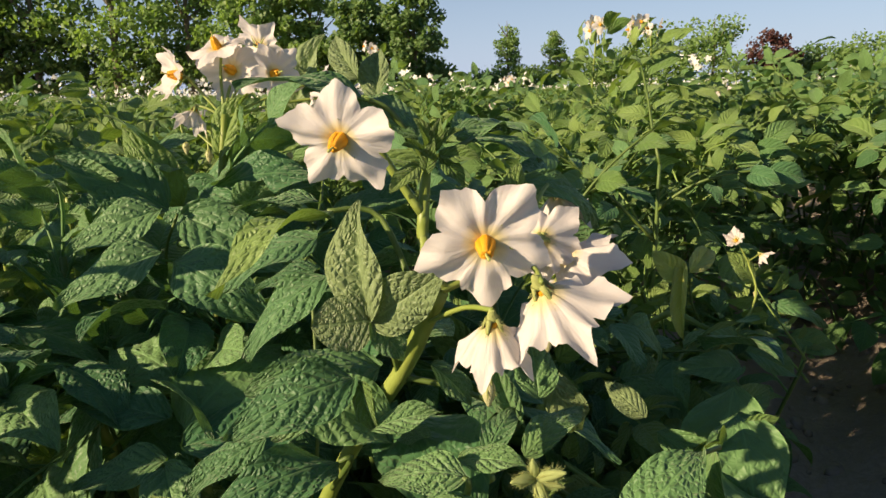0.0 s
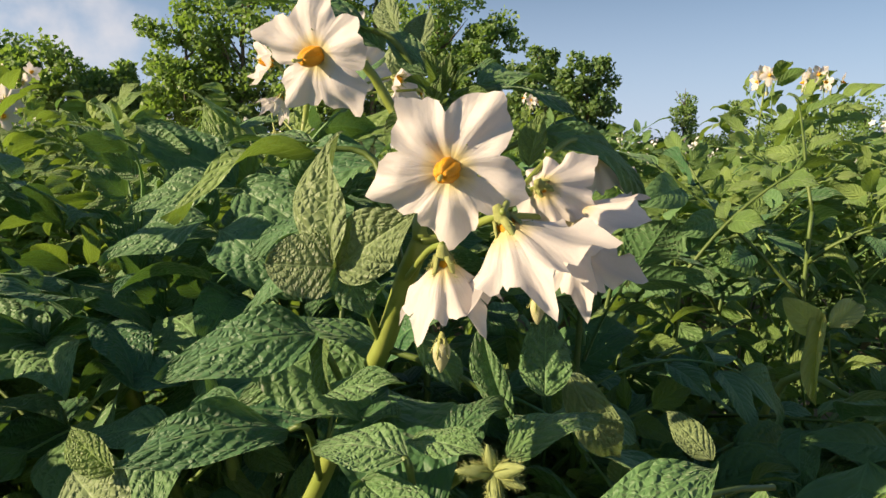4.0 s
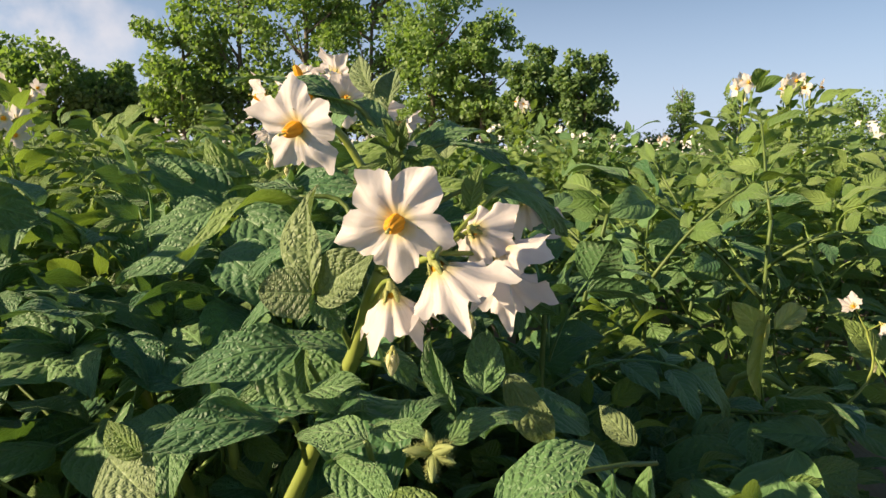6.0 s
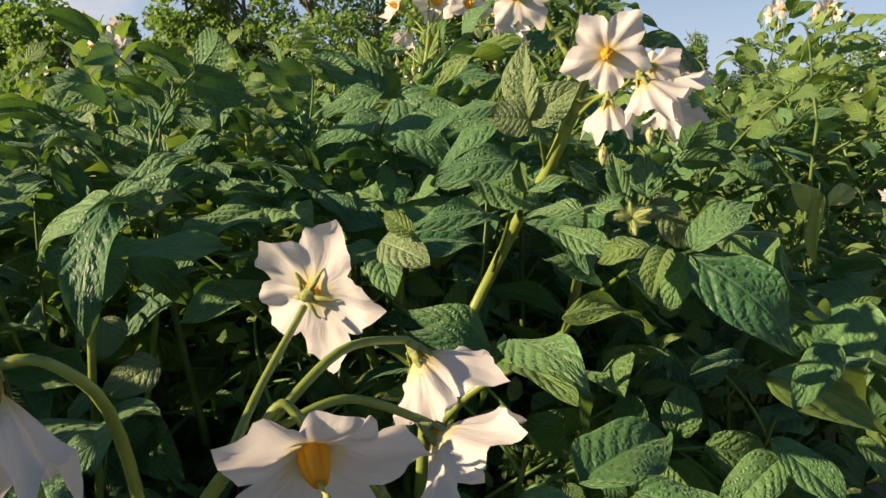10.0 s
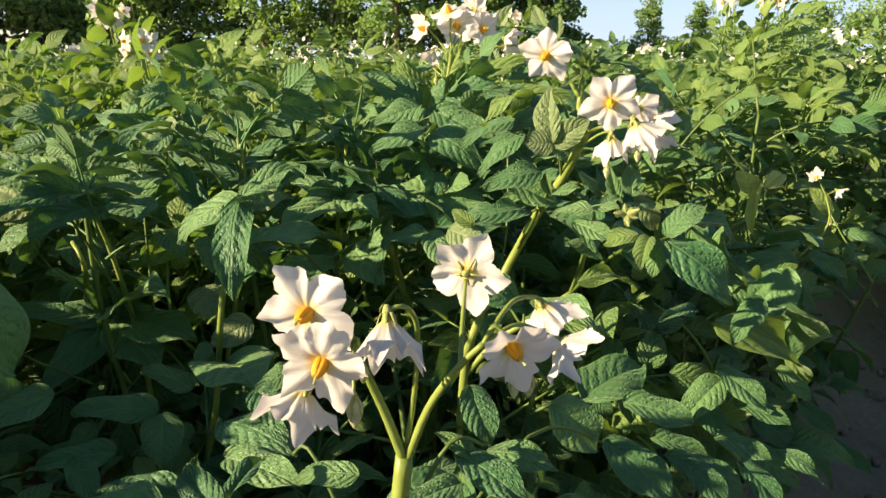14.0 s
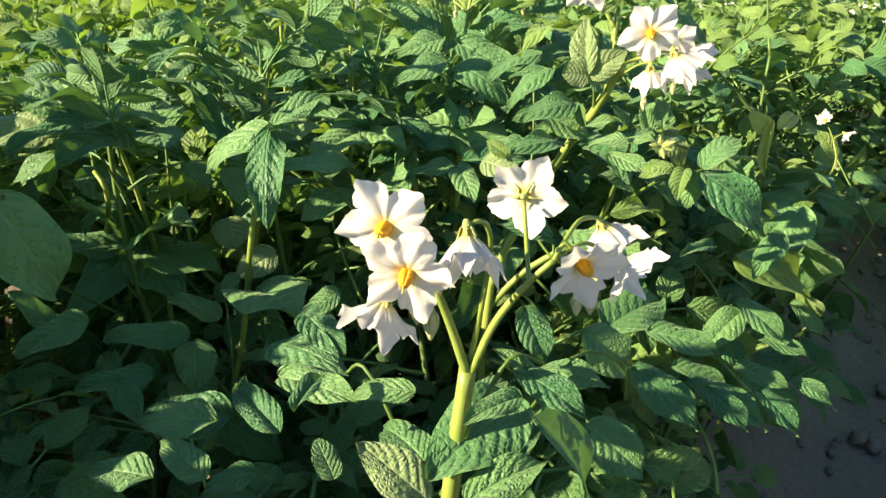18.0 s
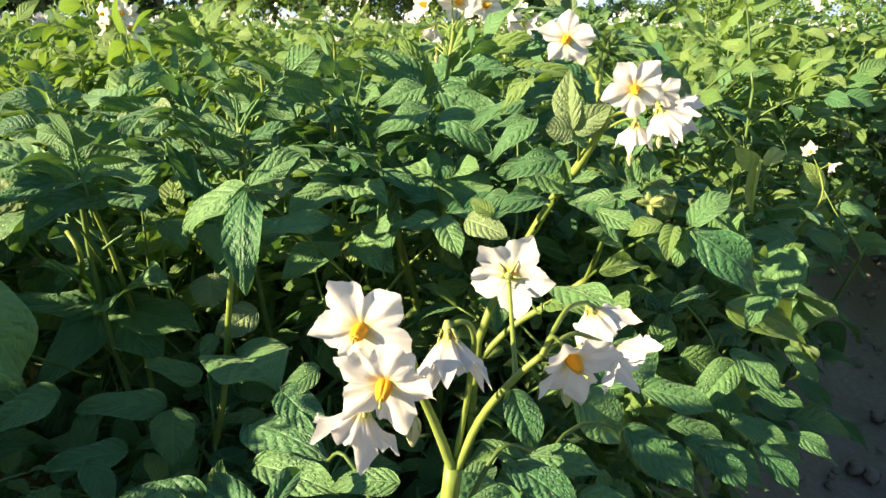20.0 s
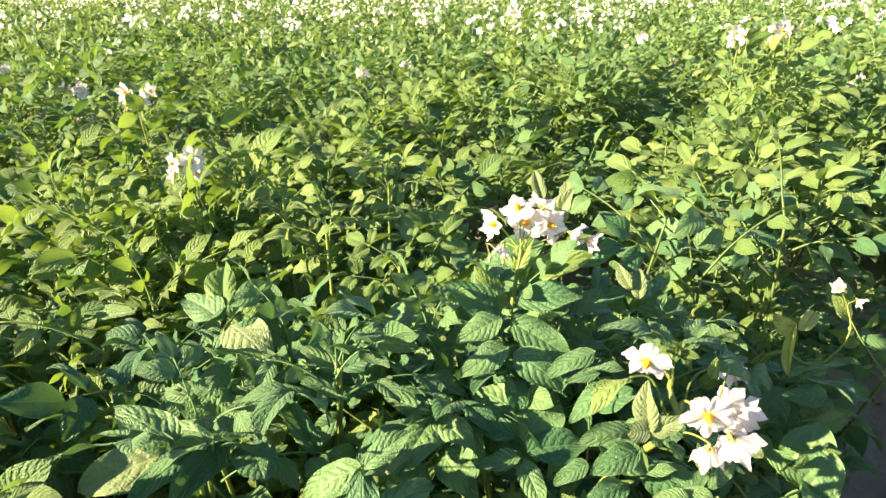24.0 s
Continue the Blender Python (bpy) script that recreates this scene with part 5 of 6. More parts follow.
for at, size, head in (((-0.0265, -0.010, 0.515), 0.0072, RIGHT_HEAD), ((-0.0215, -0.008, 0.516), 0.0080, RIGHT_HEAD), ((-0.0750, -0.046, 0.520), 0.0092, LEFT_HEAD), ((-0.0800, -0.044, 0.521), 0.0066, LEFT_HEAD), ((-0.0735, -0.040, 0.529), 0.0058, LEFT_HEAD)):
    bud(front, at, (0.05, -0.12, -1), size)
    stalk(front, [head, Vector(head).lerp(Vector(at), 0.5) + Vector((0, 0, 0.004)), at], 0.0007, 0.0006, 'flower_stalk', STEM, 6, 14)
g = leaf_stalk(front, [(-0.065, -0.019, 0.454), (-0.050, -0.007, 0.484), (-0.038, 0.004, 0.478)])
blade(g, (-0.047, 0.018, 0.496), (-0.036, 0.009, 0.475), (0.12, -0.61, 0.78), 0.55, 'flat')
blade(g, (-0.039, 0.013, 0.470), (-0.008, 0.011, 0.466), (0.08, -0.44, 0.89), 0.42, 'arch')
blade(g, (-0.048, -0.003, 0.478), (-0.018, -0.017, 0.466), (0.09, -0.43, 0.90), 0.42, 'flat')
blade(g, (-0.040, -0.002, 0.475), (-0.057, -0.002, 0.485), (-0.31, -0.52, 0.80), 0.35, 'gutter')
blade(g, (-0.064, 0.005, 0.459), (-0.052, 0.018, 0.460), (0.05, -0.44, 0.90), 0.6, 'round')
blade(g, (-0.044, -0.019, 0.475), (-0.064, -0.034, 0.470), (0.06, -0.50, 0.86), 0.4, 'flat')
g = leaf_stalk(front, [(-0.070, -0.010, 0.400), (-0.023, 0.053, 0.456), (0.017, 0.148, 0.403)], "leaf with broad dark leaflets lying over the furrow side")
blade(g, (-0.015, 0.126, 0.437), (0.013, 0.129, 0.409), (0.04, -0.61, 0.79), 0.72, 'flat')
blade(g, (0.030, 0.180, 0.415), (0.074, 0.172, 0.407), (0.01, -0.38, 0.92), 0.52, 'flat')
blade(g, (0.018, 0.155, 0.401), (0.060, 0.134, 0.373), (0.10, -0.42, 0.90), 0.52, 'flat')
blade(g, (0.005, 0.211, 0.399), (0.049, 0.260, 0.405), (0.04, -0.39, 0.92), 0.62, 'flat')
blade(g, (0.058, 0.176, 0.383), (0.110, 0.165, 0.359), (0.15, -0.40, 0.90), 0.46, 'flat')
blade(g, (0.050, 0.189, 0.387), (0.088, 0.192, 0.373), (0.09, -0.35, 0.93), 0.5, 'flat')
blade(g, (-0.010, 0.100, 0.391), (0.024, 0.090, 0.367), (0.02, -0.56, 0.83), 0.66, 'flat')
blade(g, (-0.039, 0.015, 0.446), (-0.012, 0.063, 0.372), (0.07, -0.48, 0.87), 0.55, 'flat')
g = leaf_stalk(front, [(-0.075, -0.012, 0.420), (-0.059, -0.010, 0.453), (-0.048, 0.006, 0.457)], "large pale leaf low on the plant")
blade(g, (-0.046, 0.006, 0.458), (-0.077, -0.034, 0.443), (-0.02, -0.54, 0.84), 0.62, 'flat')
blade(g, (-0.075, -0.037, 0.435), (-0.106, -0.030, 0.454), (-0.03, -0.52, 0.85), 0.5, 'flat', 'LEAF_PALE')
blade(g, (-0.062, -0.039, 0.439), (-0.033, -0.019, 0.447), (0.03, -0.44, 0.90), 0.45, 'flat')
blade(g, (-0.081, -0.018, 0.440), (-0.103, 0.002, 0.440), (0.10, -0.42, 0.90), 0.6, 'flat')
g = leaf_stalk(front, [(-0.075, -0.010, 0.400), (-0.110, 0.008, 0.461), (-0.123, 0.015, 0.458)])
blade(g, (-0.173, 0.047, 0.451), (-0.125, 0.024, 0.451), (0.09, -0.45, 0.89), 0.45, 'arch')
blade(g, (-0.158, 0.054, 0.467), (-0.130, 0.035, 0.455), (-0.01, -0.48, 0.88), 0.5, 'flat')
blade(g, (-0.140, 0.060, 0.478), (-0.156, 0.053, 0.464), (0.22, -0.58, 0.78), 0.55, 'flat')
blade(g, (-0.089, 0.001, 0.460), (-0.118, 0.004, 0.453), (0.12, -0.43, 0.90), 0.42, 'arch')
blade(g, (-0.157, 0.018, 0.450), (-0.115, 0.004, 0.449), (0.17, -0.42, 0.89), 0.4, 'flat')
blade(g, (-0.190, 0.034, 0.415), (-0.235, 0.024, 0.410), (0.20, -0.46, 0.87), 0.55, 'flat')
blade(g, (-0.178, 0.025, 0.421), (-0.184, 0.041, 0.436), (-0.19, -0.73, 0.65), 0.45, 'gutter', 'LEAF_YOUNG')
blade(g, (-0.132, -0.027, 0.462), (-0.127, -0.004, 0.466), (-0.17, -0.62, 0.77), 0.4, 'gutter')
blade(g, (-0.147, -0.007, 0.437), (-0.176, 0.015, 0.443), (0.06, -0.55, 0.83), 0.4, 'gutter')
blade(g, (-0.115, -0.031, 0.436), (-0.125, -0.023, 0.448), (0.17, -0.46, 0.87), 0.6, 'round')
blade(g, (-0.147, -0.031, 0.435), (-0.167, -0.037, 0.428), (0.23, -0.43, 0.87), 0.5, 'flat')
blade(g, (-0.184, 0.008, 0.429), (-0.225, 0.010, 0.420), (0.16, -0.40, 0.90), 0.45, 'flat')
blade(g, (-0.194, -0.031, 0.425), (-0.227, -0.026, 0.420), (0.18, -0.37, 0.91), 0.5, 'flat')
blade(g, (-0.172, -0.027, 0.425), (-0.198, -0.017, 0.432), (0.19, -0.45, 0.87), 0.5, 'flat')


# ---- the broad-leaved plant at the left ----
left_plant = rooted("leafy potato plant with large dark broad leaflets", (-0.36, 0.26, 0.16))
stalk(left_plant, [(-0.360, 0.260, 0.140), (-0.350, 0.250, 0.350), (-0.355, 0.230, 0.470), (-0.360, 0.210, 0.530)], 0.0027, 0.0016, 'stem', STEM, 8, 14)
stalk(left_plant, [(-0.360, 0.260, 0.140), (-0.300, 0.280, 0.350), (-0.270, 0.280, 0.500), (-0.265, 0.273, 0.560)], 0.0027, 0.0016, 'stem', STEM, 8, 14)
stalk(left_plant, [(-0.360, 0.260, 0.140), (-0.270, 0.200, 0.340), (-0.235, 0.170, 0.470), (-0.221, 0.175, 0.535)], 0.0027, 0.0016, 'stem', STEM, 8, 14)
stalk(left_plant, [(-0.360, 0.260, 0.140), (-0.440, 0.300, 0.350), (-0.371, 0.216, 0.465), (-0.383, 0.221, 0.488)], 0.0027, 0.0016, 'stem', STEM, 8, 14)
g = leaf_stalk(left_plant, [(-0.350, 0.240, 0.420), (-0.358, 0.200, 0.500), (-0.365, 0.186, 0.532)], "sunlit leaf with pale ribbed leaflets")
blade(g, (-0.366, 0.184, 0.533), (-0.422, 0.196, 0.556), (0.08, -0.39, 0.92), 0.5, 'arch')
blade(g, (-0.366, 0.184, 0.533), (-0.429, 0.150, 0.513), (0.16, -0.47, 0.87), 0.58, 'flat', 'LEAF_PALE')
blade(g, (-0.352, 0.221, 0.517), (-0.357, 0.148, 0.510), (0.35, -0.43, 0.83), 0.46, 'flat')
blade(g, (-0.356, 0.181, 0.534), (-0.380, 0.135, 0.517), (0.06, -0.52, 0.85), 0.42, 'flat')
blade(g, (-0.361, 0.234, 0.528), (-0.402, 0.246, 0.552), (0.18, -0.45, 0.88), 0.62, 'arch')
blade(g, (-0.317, 0.214, 0.524), (-0.362, 0.268, 0.535), (0.37, -0.40, 0.84), 0.5, 'flat')
blade(g, (-0.321, 0.207, 0.527), (-0.294, 0.173, 0.519), (0.37, -0.43, 0.82), 0.75, 'round')
blade(g, (-0.338, 0.205, 0.529), (-0.394, 0.219, 0.525), (0.19, -0.32, 0.93), 0.5, 'flat')
g = leaf_stalk(left_plant, [(-0.235, 0.170, 0.470), (-0.225, 0.172, 0.520), (-0.221, 0.177, 0.537)], "leaf with long pointed leaflets")
blade(g, (-0.221, 0.177, 0.537), (-0.188, 0.200, 0.556), (-0.26, -0.76, 0.59), 0.4, 'flat')
blade(g, (-0.221, 0.177, 0.537), (-0.210, 0.137, 0.480), (0.09, -0.78, 0.62), 0.34, 'droop')
blade(g, (-0.221, 0.177, 0.537), (-0.268, 0.176, 0.504), (0.05, -0.56, 0.83), 0.45, 'arch')
blade(g, (-0.213, 0.154, 0.512), (-0.173, 0.200, 0.509), (0.20, -0.37, 0.91), 0.36, 'flat')
blade(g, (-0.220, 0.170, 0.535), (-0.207, 0.201, 0.530), (0.22, -0.38, 0.90), 0.4, 'flat')
g = leaf_stalk(left_plant, [(-0.280, 0.280, 0.450), (-0.268, 0.275, 0.520), (-0.262, 0.278, 0.572)])
blade(g, (-0.271, 0.288, 0.531), (-0.308, 0.285, 0.538), (0.10, -0.52, 0.85), 0.42, 'flat')
blade(g, (-0.269, 0.286, 0.526), (-0.242, 0.293, 0.531), (0.06, -0.52, 0.85), 0.42, 'flat')
blade(g, (-0.272, 0.294, 0.547), (-0.307, 0.295, 0.564), (0.10, -0.53, 0.84), 0.42, 'flat')
blade(g, (-0.269, 0.294, 0.547), (-0.228, 0.304, 0.558), (0.06, -0.54, 0.84), 0.42, 'flat')
blade(g, (-0.272, 0.299, 0.561), (-0.299, 0.303, 0.584), (0.10, -0.55, 0.83), 0.42, 'flat')
blade(g, (-0.269, 0.301, 0.565), (-0.229, 0.313, 0.581), (0.06, -0.56, 0.83), 0.42, 'flat')
blade(g, (-0.270, 0.305, 0.577), (-0.279, 0.312, 0.598), (0.09, -0.56, 0.82), 0.42, 'flat')
g = leaf_stalk(left_plant, [(-0.340, 0.250, 0.400), (-0.345, 0.260, 0.530), (-0.388, 0.331, 0.565)])
blade(g, (-0.390, 0.331, 0.565), (-0.331, 0.295, 0.543), (0.26, -0.54, 0.80), 0.52, 'arch', 'LEAF_PALE')
blade(g, (-0.392, 0.328, 0.558), (-0.419, 0.317, 0.540), (0.19, -0.52, 0.83), 0.6, 'flat')
blade(g, (-0.394, 0.331, 0.568), (-0.451, 0.371, 0.570), (0.06, -0.48, 0.88), 0.45, 'flat')
blade(g, (-0.386, 0.333, 0.570), (-0.368, 0.389, 0.585), (-0.13, -0.68, 0.72), 0.4, 'gutter')
blade(g, (-0.396, 0.343, 0.568), (-0.423, 0.408, 0.593), (-0.11, -0.69, 0.72), 0.4, 'gutter', 'LEAF_YOUNG')
g = leaf_stalk(left_plant, [(-0.300, 0.270, 0.330), (-0.353, 0.256, 0.408), (-0.381, 0.253, 0.414)], "dark shaded leaf with broad leaflets")
blade(g, (-0.381, 0.253, 0.414), (-0.407, 0.198, 0.368), (0.29, -0.38, 0.88), 0.46, 'flat')
blade(g, (-0.381, 0.253, 0.414), (-0.319, 0.218, 0.385), (0.26, -0.40, 0.88), 0.52, 'flat')
blade(g, (-0.381, 0.253, 0.414), (-0.451, 0.217, 0.421), (0.31, -0.39, 0.87), 0.34, 'flat')
blade(g, (-0.381, 0.253, 0.414), (-0.291, 0.229, 0.409), (0.26, -0.41, 0.87), 0.42, 'flat')
blade(g, (-0.381, 0.253, 0.414), (-0.388, 0.194, 0.470), (0.30, -0.41, 0.86), 0.45, 'flat')
blade(g, (-0.381, 0.253, 0.414), (-0.292, 0.196, 0.458), (0.27, -0.42, 0.87), 0.4, 'flat')
g = leaf_stalk(left_plant, [(-0.330, 0.220, 0.300), (-0.297, 0.156, 0.378), (-0.310, 0.156, 0.386)], "dark shaded leaf with broad leaflets")
blade(g, (-0.268, 0.141, 0.397), (-0.260, 0.122, 0.369), (0.23, -0.37, 0.90), 0.75, 'flat')
blade(g, (-0.278, 0.151, 0.392), (-0.328, 0.130, 0.395), (0.26, -0.37, 0.89), 0.42, 'flat')
blade(g, (-0.264, 0.200, 0.423), (-0.267, 0.184, 0.412), (0.22, -0.42, 0.88), 0.6, 'flat')
blade(g, (-0.275, 0.101, 0.391), (-0.315, 0.080, 0.387), (0.26, -0.35, 0.90), 0.42, 'flat')
blade(g, (-0.323, 0.113, 0.419), (-0.359, 0.089, 0.400), (0.30, -0.35, 0.89), 0.5, 'flat')
blade(g, (-0.277, 0.067, 0.407), (-0.256, 0.053, 0.389), (0.26, -0.34, 0.91), 0.5, 'flat')
blade(g, (-0.364, 0.127, 0.404), (-0.383, 0.118, 0.431), (0.32, -0.35, 0.88), 0.5, 'flat')
blade(g, (-0.238, 0.178, 0.417), (-0.177, 0.096, 0.441), (0.19, -0.42, 0.89), 0.5, 'flat')
blade(g, (-0.274, 0.189, 0.391), (-0.306, 0.176, 0.408), (0.24, -0.40, 0.89), 0.5, 'flat')
g = leaf_stalk(left_plant, [(-0.360, 0.200, 0.380), (-0.370, 0.120, 0.450), (-0.306, 0.043, 0.521)], "large leaflet hanging close by, with added leaflets that shade it")
blade(g, (-0.315, 0.042, 0.521), (-0.304, 0.064, 0.457), (0.64, -0.49, 0.59), 0.55, 'flat')
# three unseen leaflets added towards the sun, to shade the one above
blade(g, (-0.342, 0.018, 0.536), (-0.361, 0.048, 0.478), (0.04, -0.51, 0.86), 0.75, 'flat')
blade(g, (-0.368, 0.000, 0.551), (-0.387, 0.031, 0.492), (0.08, -0.50, 0.86), 0.75, 'flat')
blade(g, (-0.395, -0.017, 0.565), (-0.414, 0.014, 0.506), (0.11, -0.48, 0.87), 0.75, 'flat')
blade(g, (-0.285, 0.239, 0.454), (-0.276, 0.224, 0.433), (0.32, -0.81, 0.49), 1.0, 'round', 'LEAF_PALE')
blade(g, (-0.248, 0.238, 0.428), (-0.273, 0.219, 0.412), (0.26, -0.75, 0.61), 0.7, 'flat', 'LEAF_PALE')


# ---- the plant between, behind the front one ----
between = rooted("bushy potato plant with a tall head of white flowers", (-0.13, 0.36, 0.17))
stalk(between, [(-0.130, 0.360, 0.150), (-0.135, 0.340, 0.350), (-0.150, 0.290, 0.480), (-0.155, 0.285, 0.515)], 0.0038, 0.0024, 'stem', STEM, 8, 14)
stalk(between, [(-0.130, 0.360, 0.150), (-0.120, 0.330, 0.360), (-0.115, 0.300, 0.480), (-0.112, 0.288, 0.515)], 0.0036, 0.0022, 'stem', STEM, 8, 14)
stalk(between, [(-0.130, 0.360, 0.150), (-0.137, 0.375, 0.400), (-0.130, 0.390, 0.540), (-0.120, 0.395, 0.630)], 0.0036, 0.0017, 'stem', STEM, 8, 14)
flower(between, (-0.116, 0.406, 0.653), (-0.25, -0.90, 0.25), 0.0195, FLAT[0], 0)
stalk(between, [(-0.120, 0.395, 0.628), (-0.118, 0.401, 0.643), (-0.115, 0.409, 0.652)], 0.0009, 0.0008, 'flower_stalk', STEM, 6, 14)
flower(between, (-0.144, 0.402, 0.651), (-0.75, -0.55, 0.15), 0.0183, CUP[0], 30)
stalk(between, [(-0.120, 0.395, 0.628), (-0.132, 0.399, 0.641), (-0.142, 0.404, 0.651)], 0.0009, 0.0008, 'flower_stalk', STEM, 6, 14)
flower(between, (-0.095, 0.408, 0.651), (0.55, -0.70, 0.1), 0.0183, CUP[1], 10)
stalk(between, [(-0.120, 0.395, 0.628), (-0.107, 0.401, 0.641), (-0.097, 0.410, 0.651)], 0.0009, 0.0008, 'flower_stalk', STEM, 6, 14)
flower(between, (-0.124, 0.408, 0.665), (-0.2, -0.5, 0.8), 0.0183, FLAT[1], 20)
stalk(between, [(-0.120, 0.395, 0.628), (-0.122, 0.401, 0.649), (-0.123, 0.409, 0.663)], 0.0009, 0.0008, 'flower_stalk', STEM, 6, 14)
flower(between, (-0.102, 0.411, 0.666), (0.4, 0.5, 0.6), 0.0183, FLAT[2], 40)
stalk(between, [(-0.120, 0.395, 0.628), (-0.111, 0.403, 0.649), (-0.103, 0.409, 0.664)], 0.0009, 0.0008, 'flower_stalk', STEM, 6, 14)
flower(between, (-0.075, 0.409, 0.644), (0.8, -0.3, -0.3), 0.0177, BELL[2], 0)
stalk(between, [(-0.120, 0.395, 0.628), (-0.098, 0.402, 0.638), (-0.077, 0.410, 0.645)], 0.0009, 0.0008, 'flower_stalk', STEM, 6, 14)
flower(between, (-0.060, 0.409, 0.637), (0.9, 0.0, -0.4), 0.0165, BELL[0], 0)
stalk(between, [(-0.120, 0.395, 0.628), (-0.090, 0.402, 0.635), (-0.063, 0.409, 0.638)], 0.0009, 0.0008, 'flower_stalk', STEM, 6, 14)
flower(between, (-0.137, 0.398, 0.633), (-0.2, -0.4, -0.8), 0.0153, BELL[1], 0)
stalk(between, [(-0.120, 0.395, 0.628), (-0.129, 0.397, 0.633), (-0.136, 0.399, 0.635)], 0.0009, 0.0008, 'flower_stalk', STEM, 6, 14)
bud(between, (-0.151, 0.418, 0.614), (0.03, -0.1, -1), 0.0065)
stalk(between, [(-0.122, 0.400, 0.605), (-0.152, 0.420, 0.625), (-0.151, 0.418, 0.614)], 0.0007, 0.0006, 'flower_stalk', STEM, 6, 14)
bud(between, (-0.138, 0.418, 0.609), (0.03, -0.1, -1), 0.0065)
stalk(between, [(-0.122, 0.400, 0.605), (-0.138, 0.421, 0.620), (-0.138, 0.418, 0.609)], 0.0007, 0.0006, 'flower_stalk', STEM, 6, 14)
bud(between, (-0.100, 0.423, 0.610), (0.03, -0.1, -1), 0.0065)
stalk(between, [(-0.122, 0.400, 0.605), (-0.101, 0.426, 0.621), (-0.100, 0.423, 0.610)], 0.0007, 0.0006, 'flower_stalk', STEM, 6, 14)
bud(between, (-0.092, 0.423, 0.607), (0.03, -0.1, -1), 0.0065)
stalk(between, [(-0.122, 0.400, 0.605), (-0.093, 0.426, 0.619), (-0.092, 0.423, 0.607)], 0.0007, 0.0006, 'flower_stalk', STEM, 6, 14)
bud(between, (-0.077, 0.427, 0.613), (0.03, -0.1, -1), 0.0065)
stalk(between, [(-0.122, 0.400, 0.605), (-0.078, 0.430, 0.624), (-0.077, 0.427, 0.613)], 0.0007, 0.0006, 'flower_stalk', STEM, 6, 14)
g = leaf_stalk(between, [(-0.125, 0.310, 0.450), (-0.115, 0.292, 0.505), (-0.113, 0.287, 0.517)], "leaf with broad quilted leaflets")
blade(g, (-0.113, 0.287, 0.517), (-0.159, 0.319, 0.523), (0.03, -0.48, 0.88), 0.52, 'arch')
blade(g, (-0.114, 0.268, 0.511), (-0.158, 0.275, 0.516), (0.03, -0.47, 0.88), 0.42, 'flat')
blade(g, (-0.109, 0.268, 0.507), (-0.081, 0.324, 0.520), (0.08, -0.47, 0.88), 0.62, 'arch')
blade(g, (-0.106, 0.256, 0.505), (-0.056, 0.274, 0.503), (0.06, -0.38, 0.92), 0.6, 'flat')
blade(g, (-0.111, 0.253, 0.501), (-0.145, 0.245, 0.493), (0.02, -0.38, 0.92), 0.5, 'flat')
blade(g, (-0.108, 0.243, 0.504), (-0.091, 0.214, 0.485), (-0.00, -0.44, 0.90), 0.5, 'flat')
g = leaf_stalk(between, [(-0.140, 0.300, 0.420), (-0.150, 0.288, 0.500), (-0.156, 0.285, 0.515)], "leaf with broad dark leaflets")
blade(g, (-0.184, 0.273, 0.520), (-0.229, 0.282, 0.529), (0.09, -0.44, 0.90), 0.5, 'flat')
blade(g, (-0.184, 0.273, 0.520), (-0.232, 0.342, 0.532), (0.09, -0.45, 0.89), 0.5, 'flat')
blade(g, (-0.184, 0.273, 0.520), (-0.174, 0.312, 0.524), (0.07, -0.44, 0.89), 0.4, 'arch')
blade(g, (-0.184, 0.273, 0.520), (-0.199, 0.240, 0.532), (0.08, -0.43, 0.90), 0.35, 'gutter')
blade(g, (-0.184, 0.273, 0.520), (-0.146, 0.240, 0.513), (0.06, -0.43, 0.90), 0.5, 'flat')
blade(g, (-0.184, 0.273, 0.520), (-0.204, 0.205, 0.506), (0.08, -0.42, 0.91), 0.5, 'flat')
g = leaf_stalk(between, [(-0.150, 0.290, 0.400), (-0.210, 0.197, 0.517), (-0.226, 0.205, 0.514)])
blade(g, (-0.230, 0.206, 0.518), (-0.195, 0.221, 0.545), (-0.05, -0.50, 0.86), 0.42, 'gutter')
blade(g, (-0.222, 0.187, 0.528), (-0.191, 0.194, 0.535), (-0.05, -0.49, 0.87), 0.55, 'flat', 'LEAF_PALE')
blade(g, (-0.227, 0.196, 0.521), (-0.260, 0.188, 0.514), (-0.02, -0.48, 0.88), 0.5, 'flat')
blade(g, (-0.275, 0.231, 0.507), (-0.309, 0.243, 0.554), (0.02, -0.51, 0.86), 0.3, 'gutter')
blade(g, (-0.222, 0.177, 0.534), (-0.237, 0.167, 0.513), (-0.03, -0.47, 0.88), 0.5, 'flat')
g = leaf_stalk(between, [(-0.120, 0.330, 0.360), (-0.060, 0.270, 0.470), (-0.059, 0.298, 0.569)])
blade(g, (-0.054, 0.291, 0.581), (-0.093, 0.279, 0.562), (-0.02, -0.43, 0.90), 0.42, 'arch')
blade(g, (-0.044, 0.254, 0.574), (-0.073, 0.240, 0.546), (-0.04, -0.41, 0.91), 0.42, 'arch')
blade(g, (-0.051, 0.276, 0.571), (-0.077, 0.269, 0.563), (-0.03, -0.43, 0.90), 0.4, 'flat')
blade(g, (-0.060, 0.212, 0.531), (-0.084, 0.203, 0.516), (-0.02, -0.38, 0.92), 0.5, 'flat')
blade(g, (-0.054, 0.208, 0.550), (-0.016, 0.207, 0.530), (-0.06, -0.39, 0.92), 0.6, 'flat')
g = leaf_stalk(between, [(-0.130, 0.380, 0.460), (-0.080, 0.400, 0.550), (-0.085, 0.508, 0.598)])
